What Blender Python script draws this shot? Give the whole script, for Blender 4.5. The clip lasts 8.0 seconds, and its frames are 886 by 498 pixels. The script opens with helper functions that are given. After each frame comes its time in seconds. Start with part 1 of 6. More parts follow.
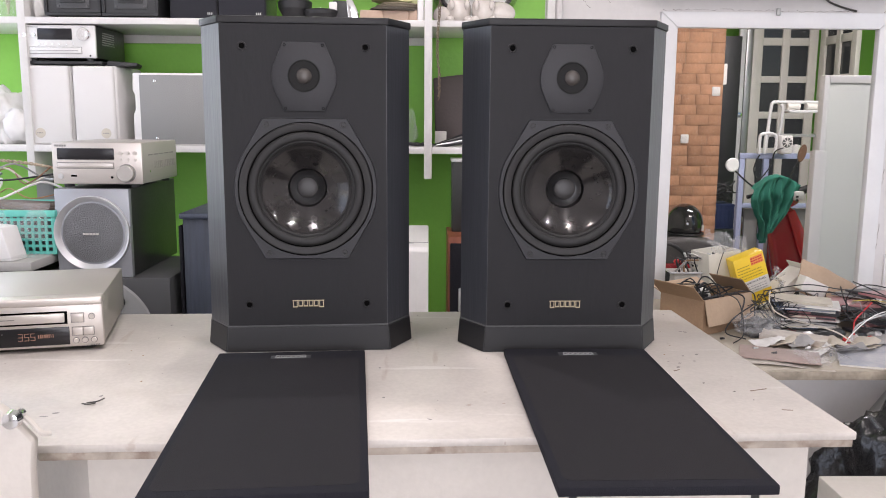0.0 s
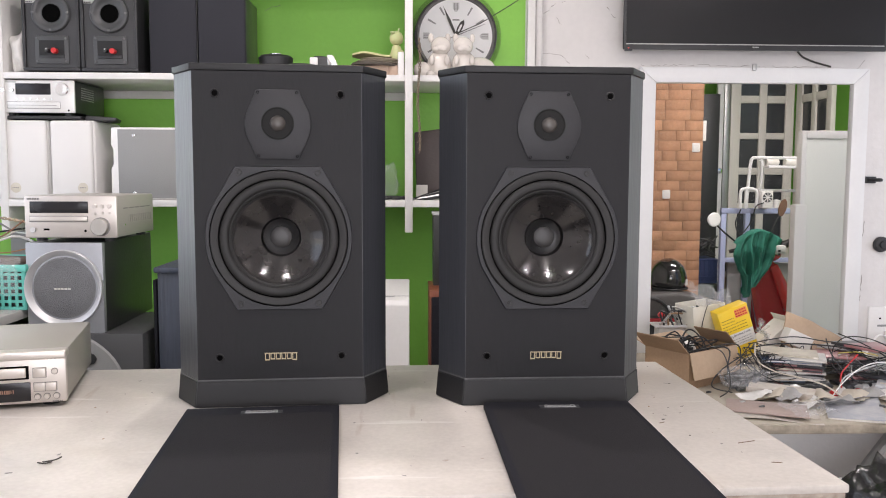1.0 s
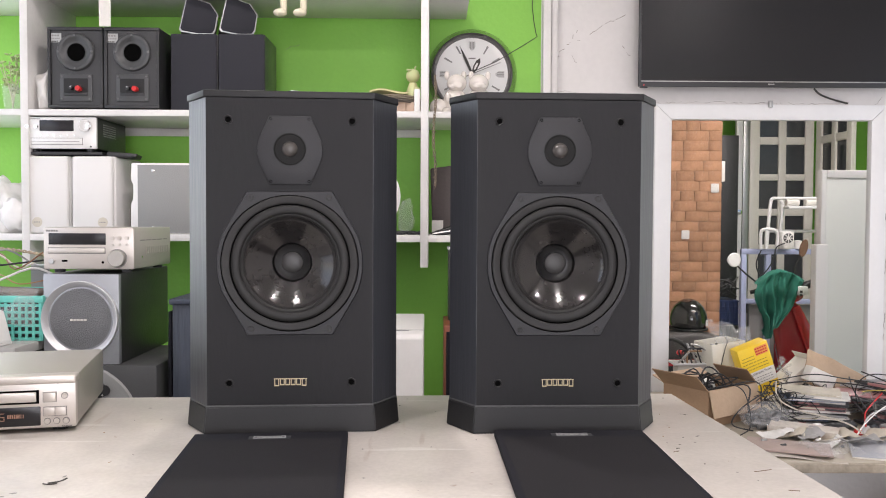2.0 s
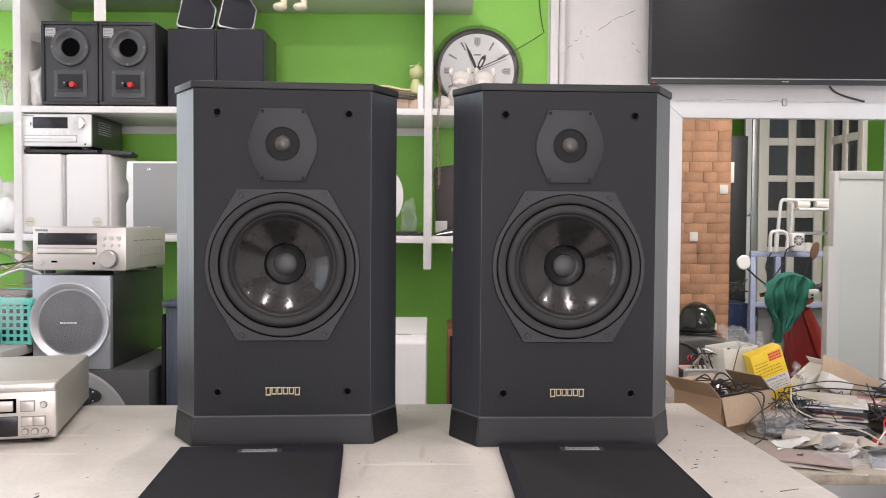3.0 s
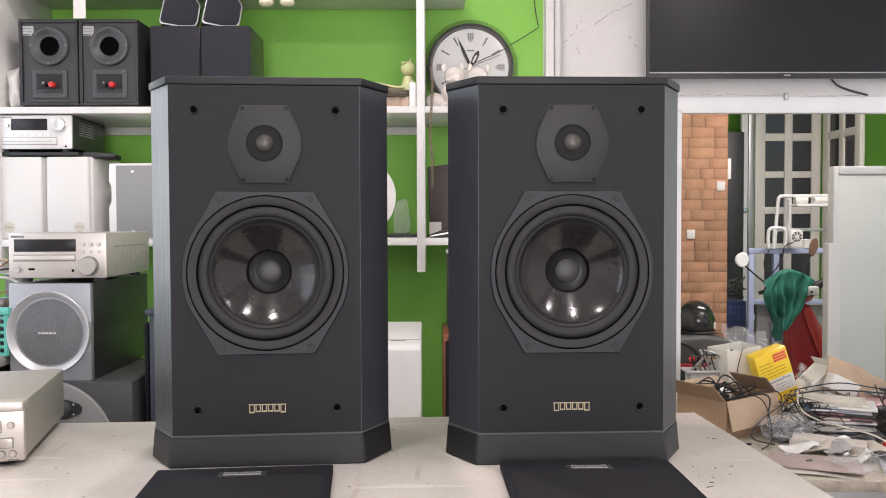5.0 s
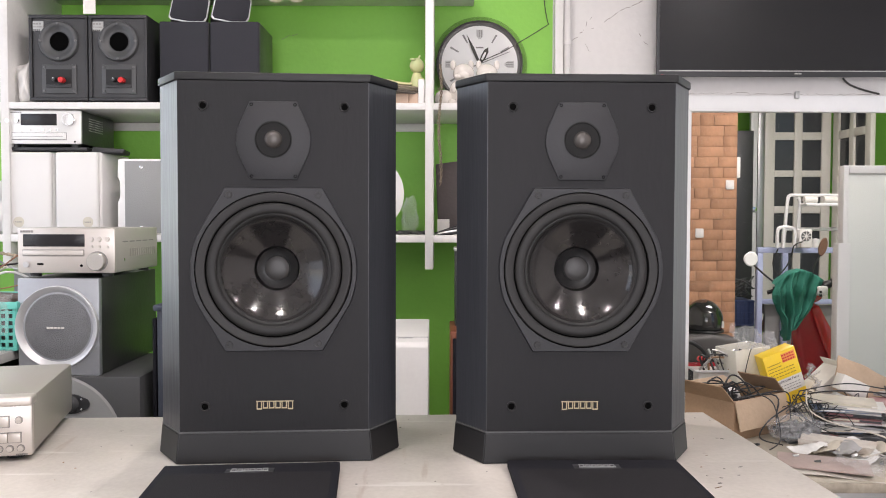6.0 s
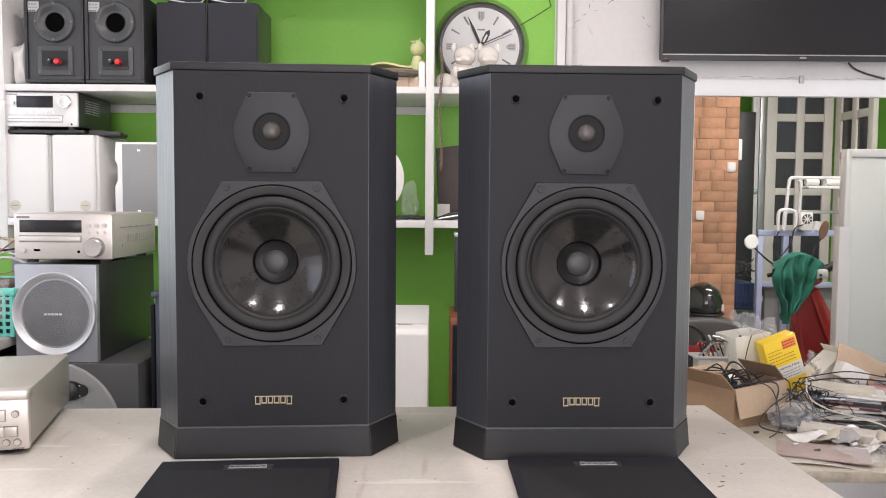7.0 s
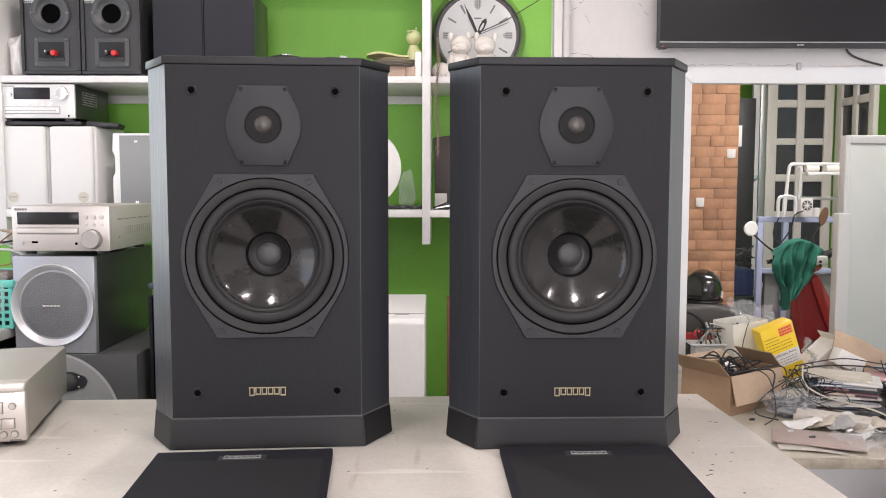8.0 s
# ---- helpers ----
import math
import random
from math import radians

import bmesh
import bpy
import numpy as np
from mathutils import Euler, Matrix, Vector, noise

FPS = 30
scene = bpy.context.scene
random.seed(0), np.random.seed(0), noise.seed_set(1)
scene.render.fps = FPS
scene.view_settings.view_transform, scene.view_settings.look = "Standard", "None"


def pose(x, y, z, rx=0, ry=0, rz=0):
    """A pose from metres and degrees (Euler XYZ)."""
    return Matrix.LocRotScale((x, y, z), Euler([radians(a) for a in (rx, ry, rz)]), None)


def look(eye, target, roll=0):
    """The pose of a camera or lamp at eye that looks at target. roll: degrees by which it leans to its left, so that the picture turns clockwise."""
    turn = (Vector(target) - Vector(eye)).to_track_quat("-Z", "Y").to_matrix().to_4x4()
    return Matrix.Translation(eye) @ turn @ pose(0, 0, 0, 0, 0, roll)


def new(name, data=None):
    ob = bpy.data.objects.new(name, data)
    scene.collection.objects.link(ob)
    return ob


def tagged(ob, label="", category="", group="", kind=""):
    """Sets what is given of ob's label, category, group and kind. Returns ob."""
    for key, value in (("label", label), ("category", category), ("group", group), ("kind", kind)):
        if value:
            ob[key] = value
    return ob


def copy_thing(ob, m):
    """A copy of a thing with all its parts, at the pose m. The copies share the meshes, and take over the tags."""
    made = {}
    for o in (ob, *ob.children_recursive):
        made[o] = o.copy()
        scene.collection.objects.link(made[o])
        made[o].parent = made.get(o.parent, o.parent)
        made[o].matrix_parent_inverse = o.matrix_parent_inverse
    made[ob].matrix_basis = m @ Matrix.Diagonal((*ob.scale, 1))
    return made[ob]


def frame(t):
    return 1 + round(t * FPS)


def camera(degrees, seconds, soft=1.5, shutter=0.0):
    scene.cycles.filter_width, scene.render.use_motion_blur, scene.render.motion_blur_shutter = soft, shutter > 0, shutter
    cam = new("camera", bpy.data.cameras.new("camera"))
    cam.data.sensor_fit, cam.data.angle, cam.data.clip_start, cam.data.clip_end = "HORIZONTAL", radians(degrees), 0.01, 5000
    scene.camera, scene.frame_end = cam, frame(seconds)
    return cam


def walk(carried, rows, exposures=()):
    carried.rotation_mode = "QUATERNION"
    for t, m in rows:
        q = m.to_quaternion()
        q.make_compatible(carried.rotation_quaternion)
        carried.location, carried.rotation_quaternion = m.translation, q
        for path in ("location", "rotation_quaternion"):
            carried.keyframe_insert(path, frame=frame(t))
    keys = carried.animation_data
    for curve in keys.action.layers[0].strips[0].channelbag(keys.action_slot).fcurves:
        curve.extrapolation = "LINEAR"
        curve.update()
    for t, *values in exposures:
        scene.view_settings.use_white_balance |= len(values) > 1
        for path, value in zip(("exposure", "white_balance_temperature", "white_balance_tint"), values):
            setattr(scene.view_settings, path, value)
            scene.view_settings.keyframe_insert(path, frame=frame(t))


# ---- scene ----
cam = camera(57.1, 8.0, 1.0)
PATH = [
    (0, (0.1, -0.061, 1.441), (0.138, 1.913, 1.125), 0.4),
    (0.5, (0.113, -0.037, 1.439), (0.187, 1.945, 1.187), 0.1),
    (1, (0.115, -0.031, 1.422), (0.188, 1.96, 1.248), 0.2),
    (1.5, (0.125, -0.041, 1.399), (0.171, 1.957, 1.324), 0.2),
    (3, (0.136, 0.05, 1.388), (0.147, 2.049, 1.326), 0.4),
    (3.5, (0.146, 0.104, 1.392), (0.198, 2.103, 1.326), -0.1),
    (4, (0.151, 0.13, 1.394), (0.21, 2.128, 1.326), -0.3),
    (4.5, (0.14, 0.132, 1.395), (0.184, 2.131, 1.328), -0.4),
    (5, (0.136, 0.132, 1.394), (0.161, 2.131, 1.33), -0.2),
    (6.5, (0.133, 0.144, 1.395), (0.138, 2.142, 1.308), 0.2),
    (7, (0.132, 0.154, 1.417), (0.141, 2.151, 1.292), 0.4),
    (7.5, (0.139, 0.156, 1.422), (0.138, 2.15, 1.271), 0.3),
    (8, (0.147, 0.147, 1.424), (0.151, 2.141, 1.268), 0.1),
]
walk(cam, [(t, look(eye, target, roll)) for t, eye, target, roll in PATH], [(0.0, 0.32, 6450, 19), (1.0, 0.33, 6550, 17), (3.0, 0.38, 6600, 17), (5.0, 0.40, 6600, 17), (6.5, 0.45, 6600, 17), (8.0, 0.45, 6600, 17)])


# ---- light ----
world = bpy.data.worlds.new("sky")
scene.world = world
world.use_nodes = True
sky = world.node_tree.nodes.new("ShaderNodeTexSky")
sky.sky_type, sky.sun_disc, sky.sun_elevation, sky.sun_rotation = "NISHITA", False, radians(50), radians(240)
world.node_tree.links.new(sky.outputs[0], world.node_tree.nodes["Background"].inputs[0])
world.node_tree.nodes["Background"].inputs[1].default_value = 0.1


def area(name, m, w, h, watts, col):
    d = bpy.data.lights.new(name, "AREA")
    d.shape, d.size, d.size_y, d.energy, d.color = "RECTANGLE", w, h, watts, col
    o = new(name, d)
    o.matrix_world = m
    return o


sun_data = bpy.data.lights.new("sun", "SUN")
sun_data.energy, sun_data.angle, sun_data.color = 1.0, radians(12), (1.0, 0.96, 0.9)
sun = new("sun", sun_data)
sun.matrix_world = look((-6, -8, 10), (0, 0, 0))
# First three match the cone highlights; the last two are added fill.
BULBS_AND_FILL = ((-0.45, 0.68), (0.57, 0.6), (1.75, 0.72), (-0.2, 1.9), (0.2, -1.4))
COOL, WARM = (0.86, 0.93, 1.0), (1.0, 0.95, 0.88)
area("window_daylight", look((-2.17, 1.55, 1.65), (0, 1.55, 1.5)), 2.4, 1.6, 15, COOL)
area("doorway_daylight", look((-1.9, 3.22, 1.45), (-1.6, 0, 1.3)), 0.5, 2.1, 24, (0.84, 0.91, 1.0))
area("side_window_daylight", look((2.58, 2.3, 1.6), (0, 2.3, 1.5)), 1.2, 1.4, 5, COOL)
area("shopfront_daylight", look((0.4, -2.95, 1.5), (0.4, 0, 1.4)), 3.2, 2.2, 90, (0.97, 0.98, 1.0))
for lx, ly in BULBS_AND_FILL:
    bulb = area("bulb_light", look((lx, ly, 2.80), (lx, ly, 0)), 0.055, 0.055, 9, (1.0, 0.96, 0.92))
    bulb.data.shape = "DISK"
# Two added fill lamps brighten the back room; no fixture is known there.
for ly, power in ((3.45, 22), (4.95, 38)):
    area("yard_tube_light", look((2.6, ly, 2.9), (2.6, ly, 0)), 1.2, 0.1, power, (1.0, 0.97, 0.92))


# ---- materials ----
def mat(name, col, rough=0.5, metal=0.0, var=0.12, scale=6.0, bump=0.08, fine=90.0, stretch=(1, 1, 1), col2=None, spec=0.5, coat=0.0, rand=0.0):
    """Base colour broken up at two scales, with fine relief."""
    m = bpy.data.materials.new(name)
    m.use_nodes = True
    n, l = m.node_tree.nodes, m.node_tree.links
    b = n["Principled BSDF"]
    tc = n.new("ShaderNodeTexCoord")
    mp = n.new("ShaderNodeMapping")
    mp.inputs["Scale"].default_value = stretch
    l.new(tc.outputs["Object"], mp.inputs[0])
    big, small = n.new("ShaderNodeTexNoise"), n.new("ShaderNodeTexNoise")
    big.inputs["Scale"].default_value, big.inputs["Detail"].default_value = scale, 5
    small.inputs["Scale"].default_value, small.inputs["Detail"].default_value = fine, 3
    l.new(mp.outputs[0], big.inputs[0]); l.new(mp.outputs[0], small.inputs[0])
    add = n.new("ShaderNodeMath"); add.operation = "MULTIPLY_ADD"
    add.inputs[1].default_value = 0.4
    l.new(small.outputs[0], add.inputs[0]); l.new(big.outputs[0], add.inputs[2])
    ramp = n.new("ShaderNodeValToRGB")
    ramp.color_ramp.elements[0].position, ramp.color_ramp.elements[1].position = 0.45, 0.95
    c2 = col2 or tuple(c * (1 - 2.2 * var) for c in col)
    ramp.color_ramp.elements[0].color, ramp.color_ramp.elements[1].color = (*c2, 1), (*col, 1)
    l.new(add.outputs[0], ramp.inputs[0])
    out = ramp.outputs[0]
    if rand:
        oi, hs = n.new("ShaderNodeObjectInfo"), n.new("ShaderNodeHueSaturation")
        mr = n.new("ShaderNodeMapRange")
        mr.inputs[3].default_value, mr.inputs[4].default_value = 1 - rand, 1 + rand
        l.new(oi.outputs["Random"], mr.inputs[0]); l.new(mr.outputs[0], hs.inputs["Value"]); l.new(out, hs.inputs["Color"])
        out = hs.outputs[0]
    l.new(out, b.inputs["Base Color"])
    rr = n.new("ShaderNodeMapRange")
    rr.inputs[3].default_value, rr.inputs[4].default_value = max(rough - 0.08, 0.02), min(rough + 0.1, 1)
    l.new(big.outputs[0], rr.inputs[0]); l.new(rr.outputs[0], b.inputs["Roughness"])
    b.inputs["Metallic"].default_value, b.inputs["Specular IOR Level"].default_value = metal, spec
    b.inputs["Coat Weight"].default_value, b.inputs["Coat Roughness"].default_value = coat, 0.08
    if bump:
        bp = n.new("ShaderNodeBump")
        bp.inputs["Strength"].default_value, bp.inputs["Distance"].default_value = bump, 0.01
        l.new(small.outputs[0], bp.inputs["Height"]); l.new(bp.outputs[0], b.inputs["Normal"])
    return m


def stain(m, col, scale, lo, hi, amount, stretch=(1, 1, 1), turn=0.0):
    """Lays dirt or scratches of another colour over a material, where a noise passes a threshold."""
    n, l = m.node_tree.nodes, m.node_tree.links
    b = n["Principled BSDF"]
    base = b.inputs["Base Color"].links[0].from_socket
    tc, mp, nz = n.new("ShaderNodeTexCoord"), n.new("ShaderNodeMapping"), n.new("ShaderNodeTexNoise")
    mp.inputs["Scale"].default_value = stretch
    mp.inputs["Rotation"].default_value = (0, 0, radians(turn))
    nz.inputs["Scale"].default_value, nz.inputs["Detail"].default_value = scale, 6
    mr, mx = n.new("ShaderNodeMapRange"), n.new("ShaderNodeMix")
    mr.inputs[1].default_value, mr.inputs[2].default_value, mr.inputs[4].default_value = lo, hi, amount
    mx.data_type = "RGBA"
    l.new(tc.outputs["Object"], mp.inputs[0]); l.new(mp.outputs[0], nz.inputs[0]); l.new(nz.outputs[0], mr.inputs[0])
    l.new(mr.outputs[0], mx.inputs[0]); l.new(base, mx.inputs[6]); l.new(mx.outputs[2], b.inputs["Base Color"])
    mx.inputs[7].default_value = (*col, 1)
    return m


def glass(name, col=(1, 1, 1), rough=0.0, alpha=0.12):
    """Thin clear sheet: mostly see-through, with a gloss."""
    m = bpy.data.materials.new(name)
    m.use_nodes = True
    b = m.node_tree.nodes["Principled BSDF"]
    b.inputs["Base Color"].default_value, b.inputs["Roughness"].default_value, b.inputs["Alpha"].default_value = (*col, 1), rough, alpha
    return m


def glow(name, col, power):
    m = bpy.data.materials.new(name)
    m.use_nodes = True
    b = m.node_tree.nodes["Principled BSDF"]
    b.inputs["Emission Color"].default_value, b.inputs["Emission Strength"].default_value = (*col, 1), power
    b.inputs["Base Color"].default_value = (*col, 1)
    return m


GREEN = mat("green_wall_paint", (0.225, 0.54, 0.07), 0.55, var=0.05, scale=2.5, bump=0.12, fine=60)
WHITE_WALL = mat("white_wall_paint", (0.70, 0.675, 0.66), 0.6, var=0.05, scale=3, bump=0.15, fine=45)
SHELF_WHITE = mat("white_gloss_shelf_paint", (0.72, 0.70, 0.68), 0.35, var=0.06, scale=8, bump=0.05)
FRAME_WHITE = mat("white_powder_coat", (0.74, 0.74, 0.74), 0.35, var=0.03, bump=0.02)
FLOOR = mat("grey_floor_tile", (0.48, 0.46, 0.43), 0.3, var=0.1, scale=3)
COUNTER = mat("cream_laminate", (0.57, 0.53, 0.485), 0.38, var=0.12, scale=7, bump=0.05, fine=140)
stain(COUNTER, (0.38, 0.31, 0.24), 9, 0.55, 0.78, 0.22)
stain(COUNTER, (0.20, 0.13, 0.09), 42, 0.70, 0.76, 0.55)
stain(COUNTER, (0.30, 0.22, 0.17), 30, 0.66, 0.72, 0.4, (1, 0.12, 1), 25)
stain(COUNTER, (0.72, 0.70, 0.67), 26, 0.64, 0.70, 0.5, (0.12, 1, 1), -35)
COUNTER_BODY = mat("cream_painted_board", (0.58, 0.54, 0.49), 0.5, var=0.07, scale=5)
BAFFLE = mat("black_ash_vinyl_baffle", (0.0122, 0.0121, 0.0137), 0.55, spec=0.23, var=0.1, scale=4, bump=0.05, fine=160, stretch=(1, 1, 0.25))
ASH = mat("black_ash_side_vinyl", (0.036, 0.038, 0.045), 0.33, var=0.16, scale=10, bump=0.07, fine=120, stretch=(1, 1, 0.08), spec=0.6)
PLINTH = mat("black_moulded_plastic", (0.0128, 0.0127, 0.0138), 0.45, spec=0.32, var=0.08, bump=0.03, fine=300)
BLACK = mat("black_satin_plastic", (0.022, 0.022, 0.024), 0.45, var=0.1, bump=0.05, fine=200)
DRIVER = mat("dark_grey_driver_plate", (0.0205, 0.0207, 0.0236), 0.5, spec=0.35, var=0.06, bump=0.05, fine=260)
RUBBER = mat("black_rubber_surround", (0.021, 0.0205, 0.0205), 0.5, spec=0.35, var=0.08, bump=0.03)
CONE = mat("smoked_polypropylene_cone", (0.022, 0.020, 0.0195), 0.14, var=0.16, scale=12, bump=0.0, spec=0.5, coat=0.1)
DOME = mat("grey_metal_dome", (0.07, 0.063, 0.058), 0.32, metal=0.2, var=0.1, bump=0.0)
# Gloss-free black: puts the shade of holes, grooves and screw heads into colour.
PIT = mat("recess_shade_black", (0.003, 0.003, 0.003), 0.9, var=0, bump=0, spec=0.0)
GOLD = mat("gold_badge_metal", (0.50, 0.42, 0.27), 0.3, metal=0.85, var=0.05, bump=0)
GASKET = mat("brown_black_gasket", (0.0182, 0.0174, 0.0174), 0.5, spec=0.3, var=0.12, scale=14, bump=0.06, fine=300)
SURROUND = mat("grey_black_rubber_roll", (0.0172, 0.0166, 0.0166), 0.5, spec=0.28, var=0.1, scale=10, bump=0.03)
NECK = mat("black_cone_neck", (0.010, 0.0095, 0.0095), 0.3, var=0.05, bump=0, spec=0.5)
DUST_CAP = mat("smoked_dust_cap", (0.026, 0.0245, 0.024), 0.42, var=0.12, scale=30, bump=0.02, spec=0.5, stretch=(1, 1, 0.2))
BADGE_GREY = mat("silver_grey_badge", (0.45, 0.45, 0.44), 0.35, metal=0.6, var=0.05, bump=0)
CLOTH = mat("black_grille_cloth", (0.0145, 0.0145, 0.0195), 0.85, var=0.06, scale=3, bump=0.35, fine=700, spec=0.2)
SHELF_CLOTH = mat("faded_black_cloth", (0.030, 0.030, 0.037), 0.8, var=0.08, scale=4, bump=0.3, fine=600, spec=0.25)
DARK_STEEL = mat("dark_screw_steel", (0.16, 0.16, 0.16), 0.35, metal=0.7, var=0.1, bump=0)
CLOTH_IN = mat("thin_grille_cloth", (0.0190, 0.0180, 0.0200), 0.85, var=0.06, scale=3, bump=0.35, fine=700, spec=0.2)
CHAMPAGNE = mat("champagne_aluminium", (0.60, 0.555, 0.515), 0.36, metal=0.55, var=0.03, bump=0.02, fine=300, stretch=(0.2, 1, 1))
SILVER = mat("silver_painted_plastic", (0.58, 0.58, 0.58), 0.35, metal=0.45, var=0.03, bump=0.02)
SILVER_SUB = mat("blue_silver_plastic", (0.36, 0.37, 0.395), 0.38, metal=0.35, var=0.04, bump=0.03)
MESH_GREY = mat("grey_metal_mesh", (0.25, 0.252, 0.26), 0.5, metal=0.35, var=0.22, bump=0.6, fine=420)
CHROME = mat("bright_chrome", (0.85, 0.85, 0.85), 0.12, metal=1.0, var=0.02, bump=0)
DISPLAY = mat("dark_display_window", (0.012, 0.011, 0.013), 0.2, var=0.0, bump=0, spec=0.4)
WHITE_PL = mat("white_satin_plastic", (0.78, 0.76, 0.74), 0.4, var=0.04, bump=0.02)
WHITE_CLOTH = mat("white_grille_cloth", (0.74, 0.72, 0.70), 0.8, var=0.03, bump=0.25, fine=500)
GREY_PANEL = mat("grey_textured_panel", (0.27, 0.27, 0.265), 0.6, var=0.04, bump=0.15, fine=300)
DARK_SIDE = mat("dark_cabinet_vinyl", (0.040, 0.042, 0.040), 0.30, var=0.1, bump=0.08, fine=150)
CHARCOAL = mat("charcoal_plastic", (0.055, 0.056, 0.058), 0.5, var=0.06, bump=0.08, fine=250)
BLUE_ASH = mat("blue_black_ash", (0.055, 0.068, 0.10), 0.45, var=0.28, scale=14, bump=0.4, fine=110, stretch=(1, 1, 0.06))
RED = mat("red_plastic", (0.60, 0.03, 0.03), 0.3, var=0.05, bump=0)
CARD = mat("brown_corrugated_card", (0.33, 0.21, 0.125), 0.8, var=0.12, scale=7, bump=0.1, fine=120)
CARD_IN = mat("pale_card_inside", (0.47, 0.34, 0.23), 0.8, var=0.1, scale=7, bump=0.08)
PAPER = mat("off_white_paper", (0.74, 0.71, 0.66), 0.7, var=0.08, scale=9, bump=0.05)
YELLOW = mat("yellow_printed_card", (0.85, 0.58, 0.03), 0.35, var=0.04, bump=0.02)
INK = mat("dark_printing_ink", (0.05, 0.045, 0.04), 0.6, var=0, bump=0)
BRICK = mat("orange_clay_brick", (0.50, 0.265, 0.155), 0.85, var=0.24, scale=6, bump=0.25, fine=60, rand=0.2)
MORTAR = mat("pale_mortar", (0.44, 0.28, 0.19), 0.9, var=0.1, bump=0.3)
DOOR_CREAM = mat("cream_door_paint", (0.74, 0.72, 0.65), 0.45, var=0.05, bump=0.04)
DARK_PANE = mat("dark_window_glass", (0.05, 0.055, 0.06), 0.12, var=0.1, scale=3, bump=0.02)
TEAL = mat("green_teal_cloth", (0.018, 0.20, 0.14), 0.8, var=0.15, scale=8, bump=0.3, fine=260)
SCOOTER_RED = mat("red_scooter_paint", (0.42, 0.014, 0.024), 0.22, var=0.08, bump=0, coat=0.6)
TURQ = mat("turquoise_plastic", (0.13, 0.55, 0.47), 0.4, var=0.05, bump=0.02)
STEEL = mat("galvanised_steel", (0.48, 0.48, 0.47), 0.35, metal=0.8, var=0.1, bump=0.05)
BAG = mat("black_bin_liner", (0.012, 0.012, 0.013), 0.22, var=0.1, bump=0.5, fine=40, spec=0.7)
CLEAR = glass("clear_plastic_film", (0.8, 0.8, 0.8), 0.06, 0.10)
PANE = glass("clear_glass", (0.02, 0.025, 0.022), 0.02, 0.04)
CERAMIC = mat("glazed_white_ceramic", (0.70, 0.65, 0.60), 0.2, var=0.08, scale=20, bump=0.02, coat=0.4)


# ---- builders ----
def thing(name, label, category, m=None, group="", kind=""):
    ob = new(name)
    ob.matrix_world = m or Matrix()
    ob.empty_display_size = 0.05
    return tagged(ob, label, category, group, kind)


SOFT = {"white_plastic_bag", "film_bag", "clear_bag", "green_cloth", "film_scrap", "white_mask", "metal_parts", "bin_bag"}


def to_mesh(name, bm, material, smooth=True):
    bmesh.ops.recalc_face_normals(bm, faces=bm.faces)
    me = bpy.data.meshes.new(name)
    bm.to_mesh(me)
    bm.free()
    for mm in material if isinstance(material, (list, tuple)) else [material]:
        me.materials.append(mm)
    if smooth:
        for p in me.polygons:
            p.use_smooth = True
        if name not in SOFT:
            me.set_sharp_from_angle(angle=radians(32))
    return me


def part(name, bm, material, parent, label=""):
    ob = new(name, to_mesh(name, bm, material))
    ob.parent = parent
    return tagged(ob, label)


def solid(name, bm, material, label, category, m=None, group="", kind=""):
    ob = new(name, to_mesh(name, bm, material))
    if m is not None:
        ob.matrix_world = m
    return tagged(ob, label, category, group, kind)


def box(x0, x1, y0, y1, z0, z1, bevel=0.0, seg=2, bm=None, m=None):
    b = bmesh.new()
    bmesh.ops.create_cube(b, size=1.0, matrix=Matrix.Translation(((x0 + x1) / 2, (y0 + y1) / 2, (z0 + z1) / 2)) @ Matrix.Diagonal((x1 - x0, y1 - y0, z1 - z0, 1)))
    if bevel:
        bmesh.ops.bevel(b, geom=b.edges, offset=bevel, segments=seg, affect="EDGES", profile=0.5)
    if m is not None:
        b.transform(m)
    return join(bm, b)


def join(bm, b):
    if bm is None:
        return b
    me = bpy.data.meshes.new("tmp")
    b.to_mesh(me)
    b.free()
    bm.from_mesh(me)
    bpy.data.meshes.remove(me)
    return bm


def prism(pts, d0, d1, axis="y", bevel=0.0, bm=None, m=None, seg=2):
    """A flat outline drawn out: axis y: points are (x, z); z: (x, y); x: (y, z)."""
    b = bmesh.new()
    put = {"y": lambda p, d: (p[0], d, p[1]), "z": lambda p, d: (p[0], p[1], d), "x": lambda p, d: (d, p[0], p[1])}[axis]
    lo, hi = [b.verts.new(put(p, d0)) for p in pts], [b.verts.new(put(p, d1)) for p in pts]
    b.faces.new(lo)
    b.faces.new(hi[::-1])
    for i in range(len(pts)):
        j = (i + 1) % len(pts)
        b.faces.new((lo[i], hi[i], hi[j], lo[j]))
    bmesh.ops.recalc_face_normals(b, faces=b.faces)
    if bevel:
        bmesh.ops.bevel(b, geom=b.edges, offset=bevel, segments=seg, affect="EDGES", profile=0.5)
    if m is not None:
        b.transform(m)
    return join(bm, b)


